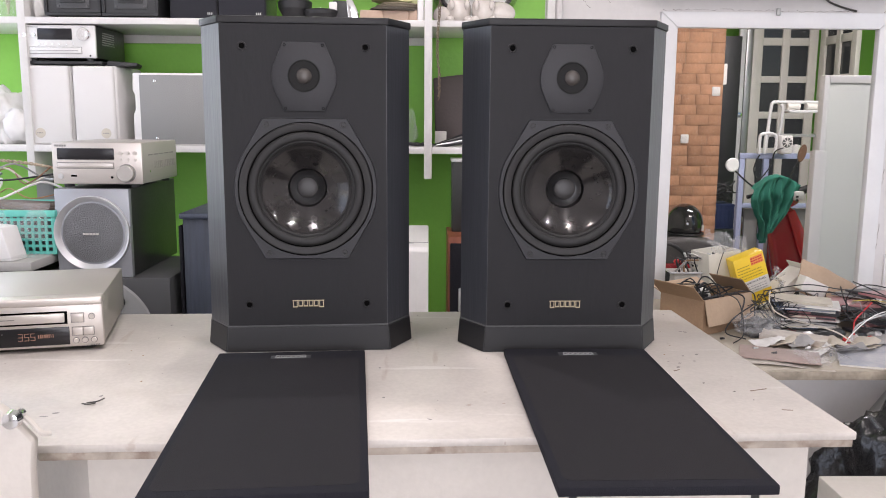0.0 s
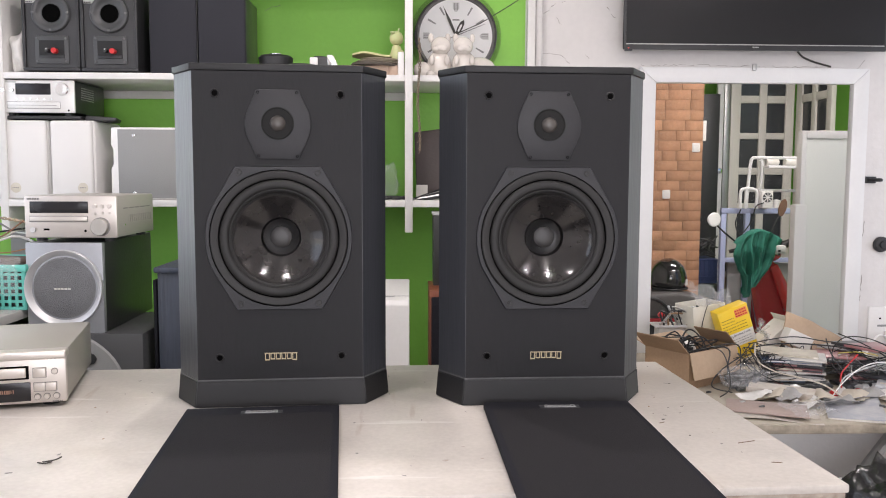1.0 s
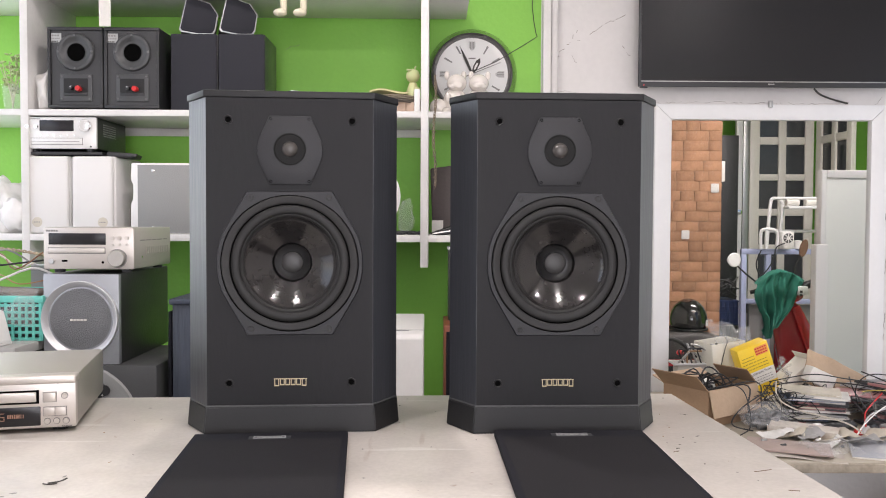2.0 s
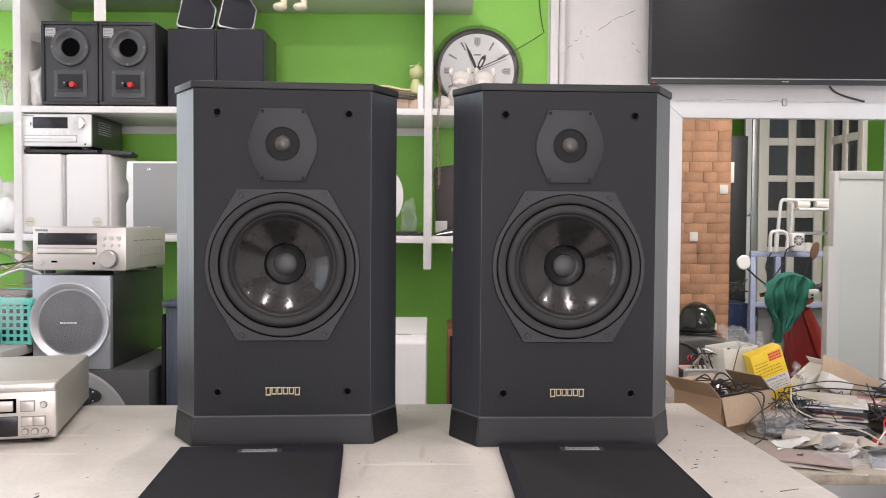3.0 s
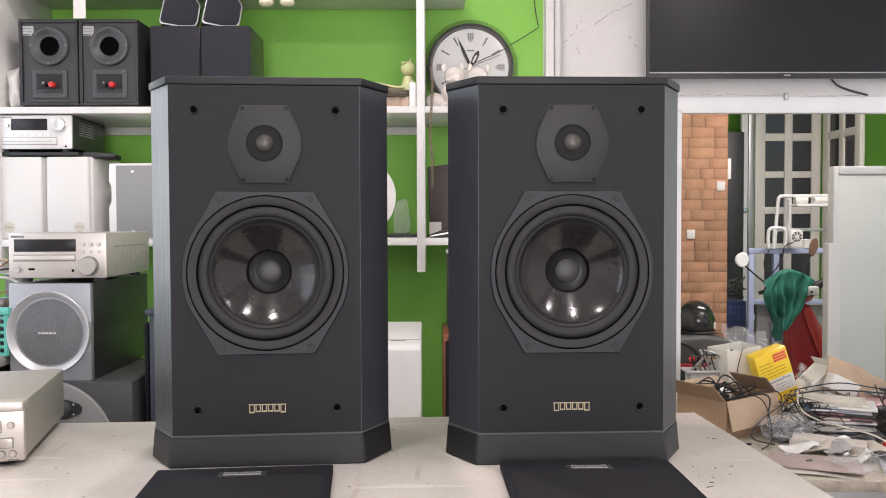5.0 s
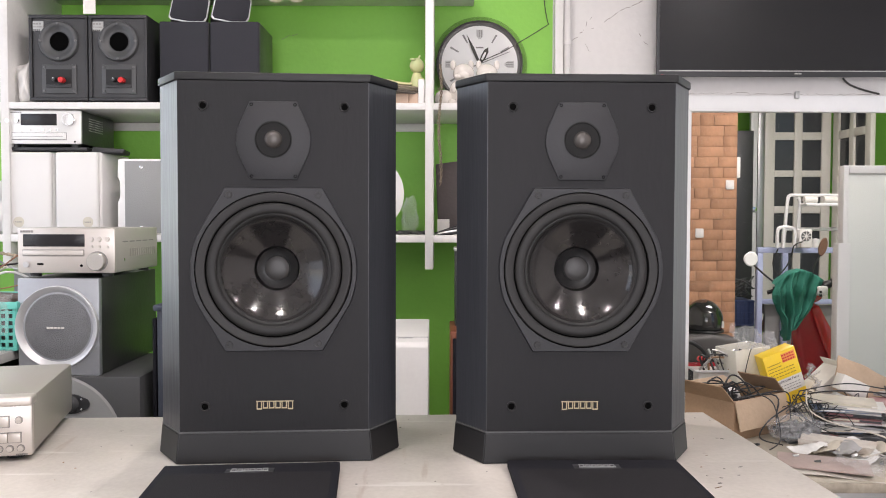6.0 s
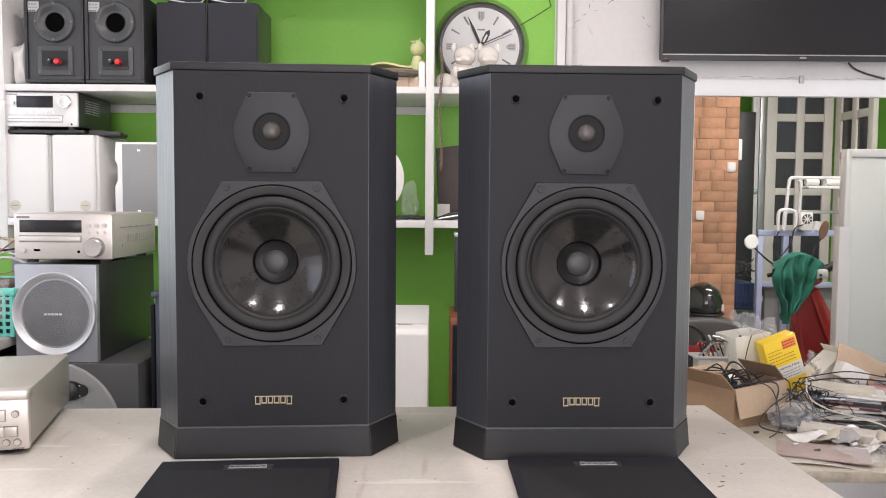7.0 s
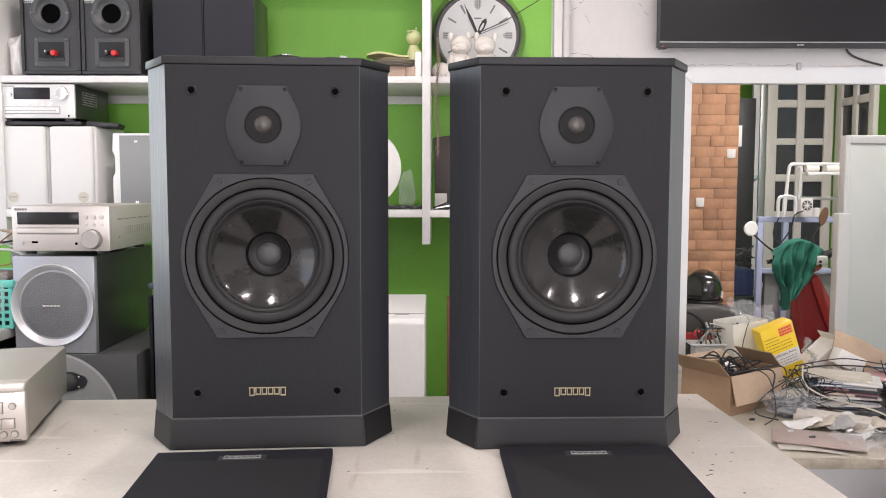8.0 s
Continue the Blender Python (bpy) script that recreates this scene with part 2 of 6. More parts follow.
def lathe(profile, c=(0, 0, 0), axis="y", n=40, bm=None, m=None):
    """Profile of (radius, height along the axis). Closed at radius 0."""
    b = bmesh.new()
    rings = []
    for r, h in profile:
        if r < 1e-6:
            rings.append([b.verts.new((0, 0, h))])
        else:
            rings.append([b.verts.new((r * math.cos(2 * math.pi * k / n), r * math.sin(2 * math.pi * k / n), h)) for k in range(n)])
    for a, e in zip(rings, rings[1:]):
        for k in range(n):
            q = (k + 1) % n
            if len(a) == 1 and len(e) == 1:
                continue
            if len(a) == 1:
                b.faces.new((a[0], e[k], e[q]))
            elif len(e) == 1:
                b.faces.new((a[k], a[q], e[0]))
            else:
                b.faces.new((a[k], a[q], e[q], e[k]))
    rot = {"z": Matrix(), "y": Matrix.Rotation(radians(-90), 4, "X"), "-y": Matrix.Rotation(radians(90), 4, "X"), "x": Matrix.Rotation(radians(90), 4, "Y")}[axis]
    b.transform(Matrix.Translation(c) @ rot)
    if m is not None:
        b.transform(m)
    return join(bm, b)


def tube(pts, r, n=8, bm=None, smooth=4):
    """A round cable or bar along points, rounded through them."""
    P = [Vector(p) for p in pts]
    if smooth > 1 and len(P) > 2:
        Q = []
        for i in range(len(P) - 1):
            a, p, q, z = P[max(i - 1, 0)], P[i], P[i + 1], P[min(i + 2, len(P) - 1)]
            for k in range(smooth):
                t = k / smooth
                Q.append(0.5 * ((2 * p) + (q - a) * t + (2 * a - 5 * p + 4 * q - z) * t * t + (3 * p - a - 3 * q + z) * t ** 3))
        P = Q + [P[-1]]
    b = bmesh.new()
    rings, up = [], Vector((0.13, 0.21, 0.97)).normalized()
    for i, p in enumerate(P):
        d = (P[min(i + 1, len(P) - 1)] - P[max(i - 1, 0)]).normalized()
        s = d.cross(up)
        s = s.normalized() if s.length > 1e-4 else Vector((1, 0, 0))
        u = s.cross(d)
        rings.append([b.verts.new(p + r * (math.cos(2 * math.pi * k / n) * s + math.sin(2 * math.pi * k / n) * u)) for k in range(n)])
    for a, e in zip(rings, rings[1:]):
        for k in range(n):
            b.faces.new((a[k], a[(k + 1) % n], e[(k + 1) % n], e[k]))
    b.faces.new(rings[0][::-1])
    b.faces.new(rings[-1])
    return join(bm, b)


def ball(c, r, s=(1, 1, 1), n=3, bm=None, rough=0.0, freq=3.0, seed=0.0):
    b = bmesh.new()
    bmesh.ops.create_icosphere(b, subdivisions=n, radius=1.0)
    for v in b.verts:
        k = 1 + rough * noise.noise(v.co * freq + Vector((seed, seed * 1.7, 0))) if rough else 1
        v.co = Vector((v.co.x * s[0], v.co.y * s[1], v.co.z * s[2])) * r * k + Vector(c)
    return join(bm, b)


def sheet(w, d, nx, ny, f, thick=0.002, bm=None, m=None):
    """A thin bent sheet: f(u, v) gives its height over the plane."""
    b = bmesh.new()
    g = [[[b.verts.new(((i / nx - 0.5) * w, (j / ny - 0.5) * d, f(i / nx, j / ny) - s * thick)) for i in range(nx + 1)] for j in range(ny + 1)] for s in (0, 1)]
    for s in (0, 1):
        for j in range(ny):
            for i in range(nx):
                b.faces.new((g[s][j][i], g[s][j][i + 1], g[s][j + 1][i + 1], g[s][j + 1][i]))
    for j in range(ny):
        for i in (0, nx):
            b.faces.new((g[0][j][i], g[0][j + 1][i], g[1][j + 1][i], g[1][j][i]))
    for i in range(nx):
        for j in (0, ny):
            b.faces.new((g[0][j][i], g[0][j][i + 1], g[1][j][i + 1], g[1][j][i]))
    if m is not None:
        b.transform(m)
    return join(bm, b)


# ---- structure ----
def structure(name, bm, material, label, category="wall"):
    return solid(name, bm, material, label, category, kind="structure")


structure("floor", box(-2.5, 2.6, -3.1, 3.05, -0.1, 0.0), FLOOR, "pale grey tiled shop floor", "floor")
structure("ceiling", box(-2.5, 2.6, -3.1, 3.098, 3.0, 3.1), WHITE_WALL, "white painted shop ceiling", "ceiling")
bm = box(-1.64, 0.532, 3.05, 3.098, 0, 3.0)
box(-2.5, -2.17, 3.05, 3.25, 0, 3.0, bm=bm)
box(-2.17, -1.64, 3.05, 3.25, 2.55, 3.0, bm=bm)
box(-2.17, -1.64, 3.05, 3.25, 0.0, 0.35, bm=bm)
structure("wall_north_green", bm, GREEN, "bright green painted wall behind the shelves")
bm = box(0.532, 0.97, 3.05, 3.098, 0, 3.0)
box(0.97, 1.83, 3.05, 3.098, 1.83, 3.0, bm=bm)
box(0.97, 1.83, 3.05, 3.098, 0, 0.60, bm=bm)
box(1.83, 2.6, 3.05, 3.098, 0, 3.0, bm=bm)
structure("wall_north_white", bm, WHITE_WALL, "cracked white plaster wall round the interior window")
bm = box(2.6, 2.75, -3.1, 1.7, 0, 3.0)
box(2.6, 2.75, 2.9, 3.25, 0, 3.0, bm=bm)
box(2.6, 2.75, 1.7, 2.9, 0, 0.9, bm=bm)
box(2.6, 2.75, 1.7, 2.9, 2.3, 3.0, bm=bm)
structure("wall_east", bm, WHITE_WALL, "white side wall with a window opening")
bm = box(-2.35, -2.2, -3.1, 0.3, 0, 3.0)
box(-2.35, -2.2, 2.8, 3.25, 0, 3.0, bm=bm)
box(-2.35, -2.2, 0.3, 2.8, 0, 0.8, bm=bm)
box(-2.35, -2.2, 0.3, 2.8, 2.5, 3.0, bm=bm)
structure("wall_west", bm, WHITE_WALL, "white side wall with a wide window opening")
bm = box(-2.65, -1.4, -3.25, -3.1, 0, 3.0)
box(2.1, 2.75, -3.25, -3.1, 0, 3.0, bm=bm)
box(-1.4, 2.1, -3.25, -3.1, 2.65, 3.0, bm=bm)
structure("wall_south", bm, WHITE_WALL, "white wall with the open shopfront")
structure("ground", box(-30, 30, -40, 40, -0.3, -0.1), mat("street_concrete", (0.3, 0.29, 0.27), 0.8), "grey concrete street outside the shop", "ground")
structure("trim", box(0.536, 0.566, 3.018, 3.048, 0, 3.0, 0.003), SHELF_WHITE, "white timber strip beside the green wall", "trim")
bm = tube([(0.581, 3.03, 0.0), (0.581, 3.03, 3.0)], 0.013, 12)
for zz in (0.9, 1.62, 2.02, 2.5):
    lathe([(0.0, -0.008), (0.016, -0.008), (0.016, 0.008), (0.0, 0.008)], (0.581, 3.03, zz), "z", 12, bm)
solid("conduit_pipe", bm, WHITE_WALL, "white painted conduit pipe running up the wall", "pipe")

# interior window, fixed in the wall
win = thing("window_1", "white aluminium interior window with one clear pane", "window", kind="structure")
Y0, Y1 = 3.028, 3.062
part("window_frame", prism([(0.961, 1.838), (1.839, 1.838), (1.779, 1.781), (1.024, 1.781)], Y0, Y1, bevel=0.002), FRAME_WHITE, win)
part("window_frame", prism([(0.961, 1.837), (1.0235, 1.780), (1.0235, 0.72), (0.961, 0.66)], Y0, Y1, bevel=0.002), FRAME_WHITE, win)
part("window_frame", prism([(1.839, 1.837), (1.7795, 1.780), (1.7795, 0.72), (1.839, 0.66)], Y0, Y1, bevel=0.002), FRAME_WHITE, win)
part("window_frame", prism([(0.961, 0.659), (1.839, 0.659), (1.779, 0.719), (1.024, 0.719)], Y0, Y1, bevel=0.002), FRAME_WHITE, win)
gl = part("pane", box(1.02, 1.783, 3.046, 3.050, 0.716, 1.784), PANE, win)
gl.visible_shadow = False
part("latch", box(1.385, 1.40, 3.016, 3.03, 1.826, 1.852, 0.003), STEEL, win)

# back room
structure("back_room_floor", box(0.4, 5.2, 3.0985, 7.7, -0.1, -0.004), FLOOR, "grey floor of the room behind the window", "floor")
structure("back_room_ceiling", box(0.4, 5.2, 3.0985, 7.7, 3.0, 3.1), WHITE_WALL, "white ceiling of the back room", "ceiling")
structure("back_room_wall_west", box(0.25, 0.4, 3.0985, 7.7, 0, 3.0), WHITE_WALL, "white wall of the back room")
structure("back_room_wall_east", box(5.2, 5.35, 3.25, 7.7, 0, 3.0), GREEN, "green painted wall of the back room")
structure("back_room_wall_north", box(0.4, 5.2, 7.55, 7.7, 0, 3.0), GREEN, "green painted wall behind the panelled doors")

# ---- shelving ----
SY, WY = 2.68, 3.048
shelf_unit = thing("wall_shelf_unit", "white painted wall shelving with open bays on a green wall", "shelf")
for x0, z0 in ((-1.231, 1.24), (0.087, 1.24)):
    part("upright", box(x0, x0 + 0.026, SY, WY, z0, 2.98, 0.002), SHELF_WHITE, shelf_unit)
for z1, xa, xb, th in ((1.758, -1.63, 0.44, 0.021), (1.347, -1.63, 0.44, 0.023), (2.175, -1.63, 0.25, 0.024)):
    part("shelf", box(xa, xb, SY + 0.0015, WY - 0.001, z1 - th, z1, 0.002), SHELF_WHITE, shelf_unit)
part("batten", box(-1.204, 0.086, 3.036, 3.047, 1.708, 1.736), SHELF_WHITE, shelf_unit)
part("hanging_strip", box(-0.972, -0.934, 2.684, 2.686, 2.03, 2.15), PAPER, shelf_unit)
part("price_tag", box(0.140, 0.162, 2.6785, 2.6815, 1.326, 1.337), PAPER, shelf_unit)

# ---- counter ----
counter = thing("shop_counter", "cream laminate shop counter with a worn top", "counter")
CT = 1.045
part("worktop", prism([(-0.376, 0.888), (0.656, 0.930), (0.616, 1.611), (-1.45, 1.52), (-1.45, 1.16), (-0.62, 1.16)], CT - 0.011, CT, "z", 0.002), COUNTER, counter, "pale cream laminate top with scratches")
part("worktop_edge_strip", prism([(-0.374, 0.891), (0.653, 0.933), (0.613, 1.608), (-1.447, 1.517), (-1.447, 1.163), (-0.617, 1.163)], CT - 0.0215, CT - 0.0112, "z", 0.001), stain(mat("grimy_edge", (0.50, 0.43, 0.36), 0.6, var=0.2, scale=26), (0.16, 0.10, 0.07), 30, 0.5, 0.66, 0.75), counter, "grimy brown edge under the top")
part("body", prism([(-0.335, 0.935), (0.615, 0.972), (0.577, 1.585), (-1.42, 1.492), (-1.42, 1.19), (-0.58, 1.19)], 0.0, CT - 0.0215, "z"), COUNTER_BODY, counter)


# ---- the pair of loudspeakers ----
def outline_circle_hex(w, h, top, n=14):
    """Driver plate: flat top and bottom of width top, straight flanks bulging to a round waist."""
    pts = []
    for sx, sz in ((1, 1), (1, -1), (-1, -1), (-1, 1)):
        arc = []
        for k in range(n):
            a = radians(24) * (1 - k / (n - 1))
            arc.append((sx * w / 2 * math.cos(a) ** 0.9, sz * w / 2 * math.sin(a)))
        seq = [(sx * top / 2, sz * h / 2)] + arc
        if (sx, sz) in ((1, -1), (-1, 1)):
            seq = seq[::-1]
        pts += seq
    out = []
    for p in pts:
        if not out or (p[0] - out[-1][0]) ** 2 + (p[1] - out[-1][1]) ** 2 > 1e-8:
            out.append(p)
    return out


def badge(parent, name, y, z, w, h, material, m=None):
    """A maker's badge as a row of plain open blocks under one thin line."""
    bm = box(-w / 2, w / 2, y - 0.0012, y, z + h * 0.40, z + h * 0.5)
    k, st = w / 6, w * 0.022
    for i in range(6):
        xa, xb, lo = -w / 2 + k * i + k * 0.08, -w / 2 + k * (i + 1) - k * 0.08, z - h * (0.5 if i in (0, 5) else 0.38)
        for x0, x1, z0, z1 in ((xa, xa + st, lo, z + h * 0.39), (xb - st, xb, lo, z + h * 0.39), (xa + st, xb - st, lo, lo + h * 0.14)):
            box(x0, x1, y - 0.0012, y, z0, z1, bm=bm)
    if m is not None:
        bm.transform(m)
    return part(name, bm, material, parent)


def loudspeaker():
    """Origin: middle of the front foot edge on the counter; front looks along -y."""
    t = thing("loudspeaker", "black ash bookshelf loudspeaker with chamfered front corners, grille removed", "loudspeaker", group="pair of black loudspeakers")
    fw, sw, ch, dp, bw = 0.1345, 0.1745, 0.064, 0.26, 0.150
    plan = lambda g: [(-fw - g, -g), (fw + g, -g), (sw + g, ch - g * 0.4), (bw + g, dp + g), (-bw - g, dp + g), (-sw - g, ch - g * 0.4)]
    # plinth, flaring a little to its foot
    bm = bmesh.new()
    lo, hi = [bm.verts.new((*p, 0.0)) for p in plan(0.005)], [bm.verts.new((*p, 0.0432)) for p in plan(0.0015)]
    bm.faces.new(lo); bm.faces.new(hi)
    for i in range(6):
        bm.faces.new((lo[i], lo[(i + 1) % 6], hi[(i + 1) % 6], hi[i]))
    bmesh.ops.recalc_face_normals(bm, faces=bm.faces)
    bmesh.ops.bevel(bm, geom=bm.edges, offset=0.0015, segments=2, affect="EDGES")
    part("plinth", bm, PLINTH, t, "black moulded plastic plinth")
    # Seam strip in paler grey: a painted highlight along the plinth's top edge.
    part("plinth_seam", prism(plan(0.0008), 0.0433, 0.0456, "z"), mat("plinth_highlight_grey", (0.09, 0.09, 0.092), 0.4, var=0.1), t)
    z0, z1 = 0.0457, 0.5452
    part("cabinet", prism([(-fw, 0.0), (-fw + 0.006, 0.0), (-fw + 0.006, 0.06), (fw - 0.006, 0.06), (fw - 0.006, 0.0), (fw, 0.0), (sw, ch), (bw, dp), (-bw, dp), (-sw, ch)], z0, z1, "z"), ASH, t, "black ash vinyl cabinet")
    # baffle board with the woofer's round hole through it
    bm = bmesh.new()
    N, wzh, xe = 64, 0.2778, fw - 0.0008
    inn, mid, outr, back = [], [], [], []
    for k in range(N):
        a = 2 * math.pi * k / N
        cx, cz = math.cos(a), math.sin(a)
        s = 1 / max(abs(cx), abs(cz))
        inn.append(bm.verts.new((0.106 * cx, -0.0022, 0.106 * cz + wzh)))
        back.append(bm.verts.new((0.106 * cx, 0.018, 0.106 * cz + wzh)))
        zz = 0.122 * cz * s
        mid.append(bm.verts.new((xe * max(-1, min(1, cx * s)), -0.0022, wzh + zz)))
    for k in range(N):
        q = (k + 1) % N
        bm.faces.new((inn[k], inn[q], mid[q], mid[k]))
        bm.faces.new((inn[k], back[k], back[q], inn[q]))
    for za, zb in ((z0 + 0.0005, wzh - 0.122), (wzh + 0.122, z1 - 0.0005)):
        box(-xe, xe, -0.0022, 0.018, za, zb, bm=bm)
    for sx in (-1, 1):
        vs = [bm.verts.new((sx * xe, y, z)) for y, z in ((-0.0022, wzh - 0.122), (0.018, wzh - 0.122), (0.018, wzh + 0.122), (-0.0022, wzh + 0.122))]
        bm.faces.new(vs)
    part("baffle", bm, BAFFLE, t, "flat black baffle")
    part("lid", prism(plan(0.003), z1 + 0.0002, z1 + 0.0115, "z", 0.0018, seg=2), PLINTH, t)
    F = -0.0022
    for x, z in ((-0.0985, 0.5095), (0.1, 0.5095), (-0.0985, 0.082), (0.099, 0.082)):
        s = part("grille_socket", lathe([(0.0074, 0.0), (0.0074, 0.0012), (0.0064, 0.0018), (0.0048, 0.001), (0.0046, -0.004)], (x, F, z), "-y", 24), PLINTH, t)
        # Flat black disc, painted as the shade inside the socket.
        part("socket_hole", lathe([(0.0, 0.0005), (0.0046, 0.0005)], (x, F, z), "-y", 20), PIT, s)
    # tweeter
    tz = 0.4625
    bm = prism([(x, z + tz - 0.0015) for x, z in outline_circle_hex(0.1045, 0.1105, 0.066)], F - 0.0035, F, bevel=0.0012)
    tw = part("tweeter_plate", bm, DRIVER, t, "dark grey hexagonal tweeter plate")
    part("tweeter_ring", lathe([(0.0, 0.0037), (0.0258, 0.0037), (0.0262, 0.0048), (0.0246, 0.0052), (0.0238, 0.0042), (0.0205, 0.004)], (0, F, tz), "-y", 48), mat("tweeter_black", (0.008, 0.008, 0.008), 0.6, spec=0.2), tw)
    part("dome", lathe([(0.0125, 0.004), (0.012, 0.0055), (0.0103, 0.0078), (0.0075, 0.0096), (0.004, 0.0107), (0.0, 0.011)], (0, F, tz), "-y", 32), DOME, tw, "shiny grey dome")
    for sx in (-1, 1):
        for sz in (-1, 1):
            part("screw", lathe([(0.0, 0.0032), (0.0012, 0.0032), (0.0018, 0.004), (0.0024, 0.0038), (0.0024, 0.0)], (sx * 0.0305, F, tz - 0.0015 + sz * 0.0505), "-y", 12), PIT, tw)
    # woofer
    wz = 0.2778
    w, h, tp = 0.2365, 0.2345, 0.138
    out = outline_circle_hex(w, h, tp, 16)
    bm = bmesh.new()
    R0 = 0.1112
    ring_o, ring_f, ring_i, ring_b, steps = [], [], [], [], 112
    for k in range(steps):
        a = 2 * math.pi * (k + 0.5) / steps
        dx, dz = math.cos(a), math.sin(a)
        r = 0.0
        for (x0, zz0), (x1, zz1) in zip(out, out[1:] + out[:1]):
            ex, ez = x1 - x0, zz1 - zz0
            det = ez * dx - ex * dz
            if abs(det) > 1e-9:
                f = (dz * x0 - dx * zz0) / det
                if -1e-6 <= f <= 1 + 1e-6:
                    r = max(r, (x0 + f * ex) * dx + (zz0 + f * ez) * dz)
        ring_o.append(bm.verts.new((r * dx, F, r * dz + wz)))
        ring_f.append(bm.verts.new(((r - 0.0018) * dx, F - 0.0048, (r - 0.0018) * dz + wz)))
        ring_i.append(bm.verts.new((R0 * dx, F - 0.0048, R0 * dz + wz)))
        ring_b.append(bm.verts.new((R0 * dx, F - 0.001, R0 * dz + wz)))
    for a, e in ((ring_o, ring_f), (ring_f, ring_i), (ring_i, ring_b)):
        for k in range(steps):
            q = (k + 1) % steps
            bm.faces.new((a[k], a[q], e[q], e[k]))
    wf = part("woofer_plate", bm, DRIVER, t, "dark grey woofer frame with cut corners")
    # Both groove rings carry their shade as black colour.
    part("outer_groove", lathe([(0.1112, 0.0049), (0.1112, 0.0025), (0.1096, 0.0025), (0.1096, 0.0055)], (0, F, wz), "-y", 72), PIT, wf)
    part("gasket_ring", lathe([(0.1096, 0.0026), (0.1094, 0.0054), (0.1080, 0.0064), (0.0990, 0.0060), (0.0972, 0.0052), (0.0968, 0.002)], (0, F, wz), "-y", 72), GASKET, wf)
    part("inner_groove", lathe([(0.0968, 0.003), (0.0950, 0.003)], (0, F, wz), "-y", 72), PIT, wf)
    prof = [(0.0951, 0.0022)] + [(0.0878 + 0.0072 * math.cos(a), 0.0026 + 0.0034 * math.sin(a)) for a in [math.pi * k / 14 for k in range(13)]] + [(0.0802, 0.0020), (0.0785, 0.0024), (0.0765, 0.0016), (0.0752, 0.0)]
    part("surround", lathe(prof, (0, F, wz), "-y", 72), SURROUND, wf, "grey-black rubber roll surround")
    prof = [(0.0753, 0.0004)] + [(0.0753 - 0.0428 * u, 0.0004 - 0.0315 * (u ** 0.80)) for u in [k / 18 for k in range(1, 19)]]
    part("cone", lathe(prof, (0, F, wz), "-y", 72), CONE, wf, "glossy smoked plastic cone")
    part("cone_neck", lathe([(0.0327, -0.0305), (0.0318, -0.0325), (0.0300, -0.0390), (0.0240, -0.0425), (0.0182, -0.0435)], (0, F, wz), "-y", 48), NECK, wf)
    part("dust_cap", lathe([(0.0184, -0.0434), (0.0182, -0.0345), (0.0174, -0.0328), (0.0150, -0.0316), (0.0105, -0.0306), (0.0055, -0.0301), (0.0, -0.0299)], (0, F, wz), "-y", 40), DUST_CAP, wf, "smooth grey dust cap")
    for sx in (-1, 1):
        for sz in (-1, 1):
            sc = part("screw", lathe([(0.0, 0.0040), (0.0016, 0.0040), (0.0022, 0.0054), (0.0044, 0.0056), (0.0050, 0.0044), (0.0062, 0.0042), (0.0066, 0.0050)], (sx * 0.0625, F, wz + sz * 0.1065), "-y", 18), RUBBER, wf)
            # Black dot in place of shade down the screw head.
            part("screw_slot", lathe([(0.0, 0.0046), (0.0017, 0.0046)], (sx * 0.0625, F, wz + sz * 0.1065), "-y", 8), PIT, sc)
    badge(t, "badge", F - 0.0002, 0.083, 0.053, 0.0125, GOLD)
    tagged(t.children[-1], "small gold metal badge")
    return t


spk = loudspeaker()
spk.matrix_world = pose(-0.1025, 1.30, CT + 0.0005, 0, 0, 4.2)
copy_thing(spk, pose(0.3355, 1.30, CT + 0.0005, 0, 0, 1.6))


# grilles lying in front, overhanging the counter's edge
def grille():
    t = thing("speaker_grille", "black cloth speaker grille lying face up on the counter", "speaker grille", group="pair of removed grilles")
    part("cloth_frame", box(-0.1195, 0.1195, -0.525, 0.0, 0.001, 0.0125, 0.0022, 2), CLOTH, t)
    rim = [(sx * (0.098 + 0.012 * math.sin(a)), (-0.054 if sy > 0 else -0.497) + sy * 0.012 * math.cos(a)) for sx, sy, q in ((1, 1, 0), (1, -1, 1), (-1, -1, 0), (-1, 1, 1)) for a in [radians(90 * (5 - k if q else k) / 5) for k in range(6)]]
    part("stretched_cloth", prism(rim, 0.0124, 0.0128, "z"), CLOTH_IN, t, "slightly paler cloth stretched over the opening")
    b = part("badge_plate", box(-0.032, 0.032, -0.042, -0.024, 0.0122, 0.0132, 0.0004), BLACK, t)
    badge(t, "badge", 0, 0, 0.05, 0.011, BADGE_GREY, pose(0, -0.033, 0.0133, -90, 0, 180))
    for x in (-0.1, 0.1):
        for y in (-0.508,):
            part("peg", lathe([(0.0, -0.014), (0.003, -0.014), (0.0045, -0.010), (0.0045, 0.0025), (0.0, 0.0025)], (x, y, 0.0), "z", 14), BLACK, t)
    return t


gr = grille()
gr.matrix_world = pose(-0.1235, 1.2520, CT, 0, 0, 4.9)
copy_thing(gr, pose(0.349, 1.272, CT, 0, 0, 1.0))


# ---- hi-fi on the counter and behind it ----
def knob(name, x, y, z, r, d, material, parent, label="", n=28):
    return part(name, lathe([(r, 0.0), (r, d * 0.85), (r * 0.92, d), (r * 0.55, d), (0.0, d * 0.94)], (x, y, z), "-y", n), material, parent, label)


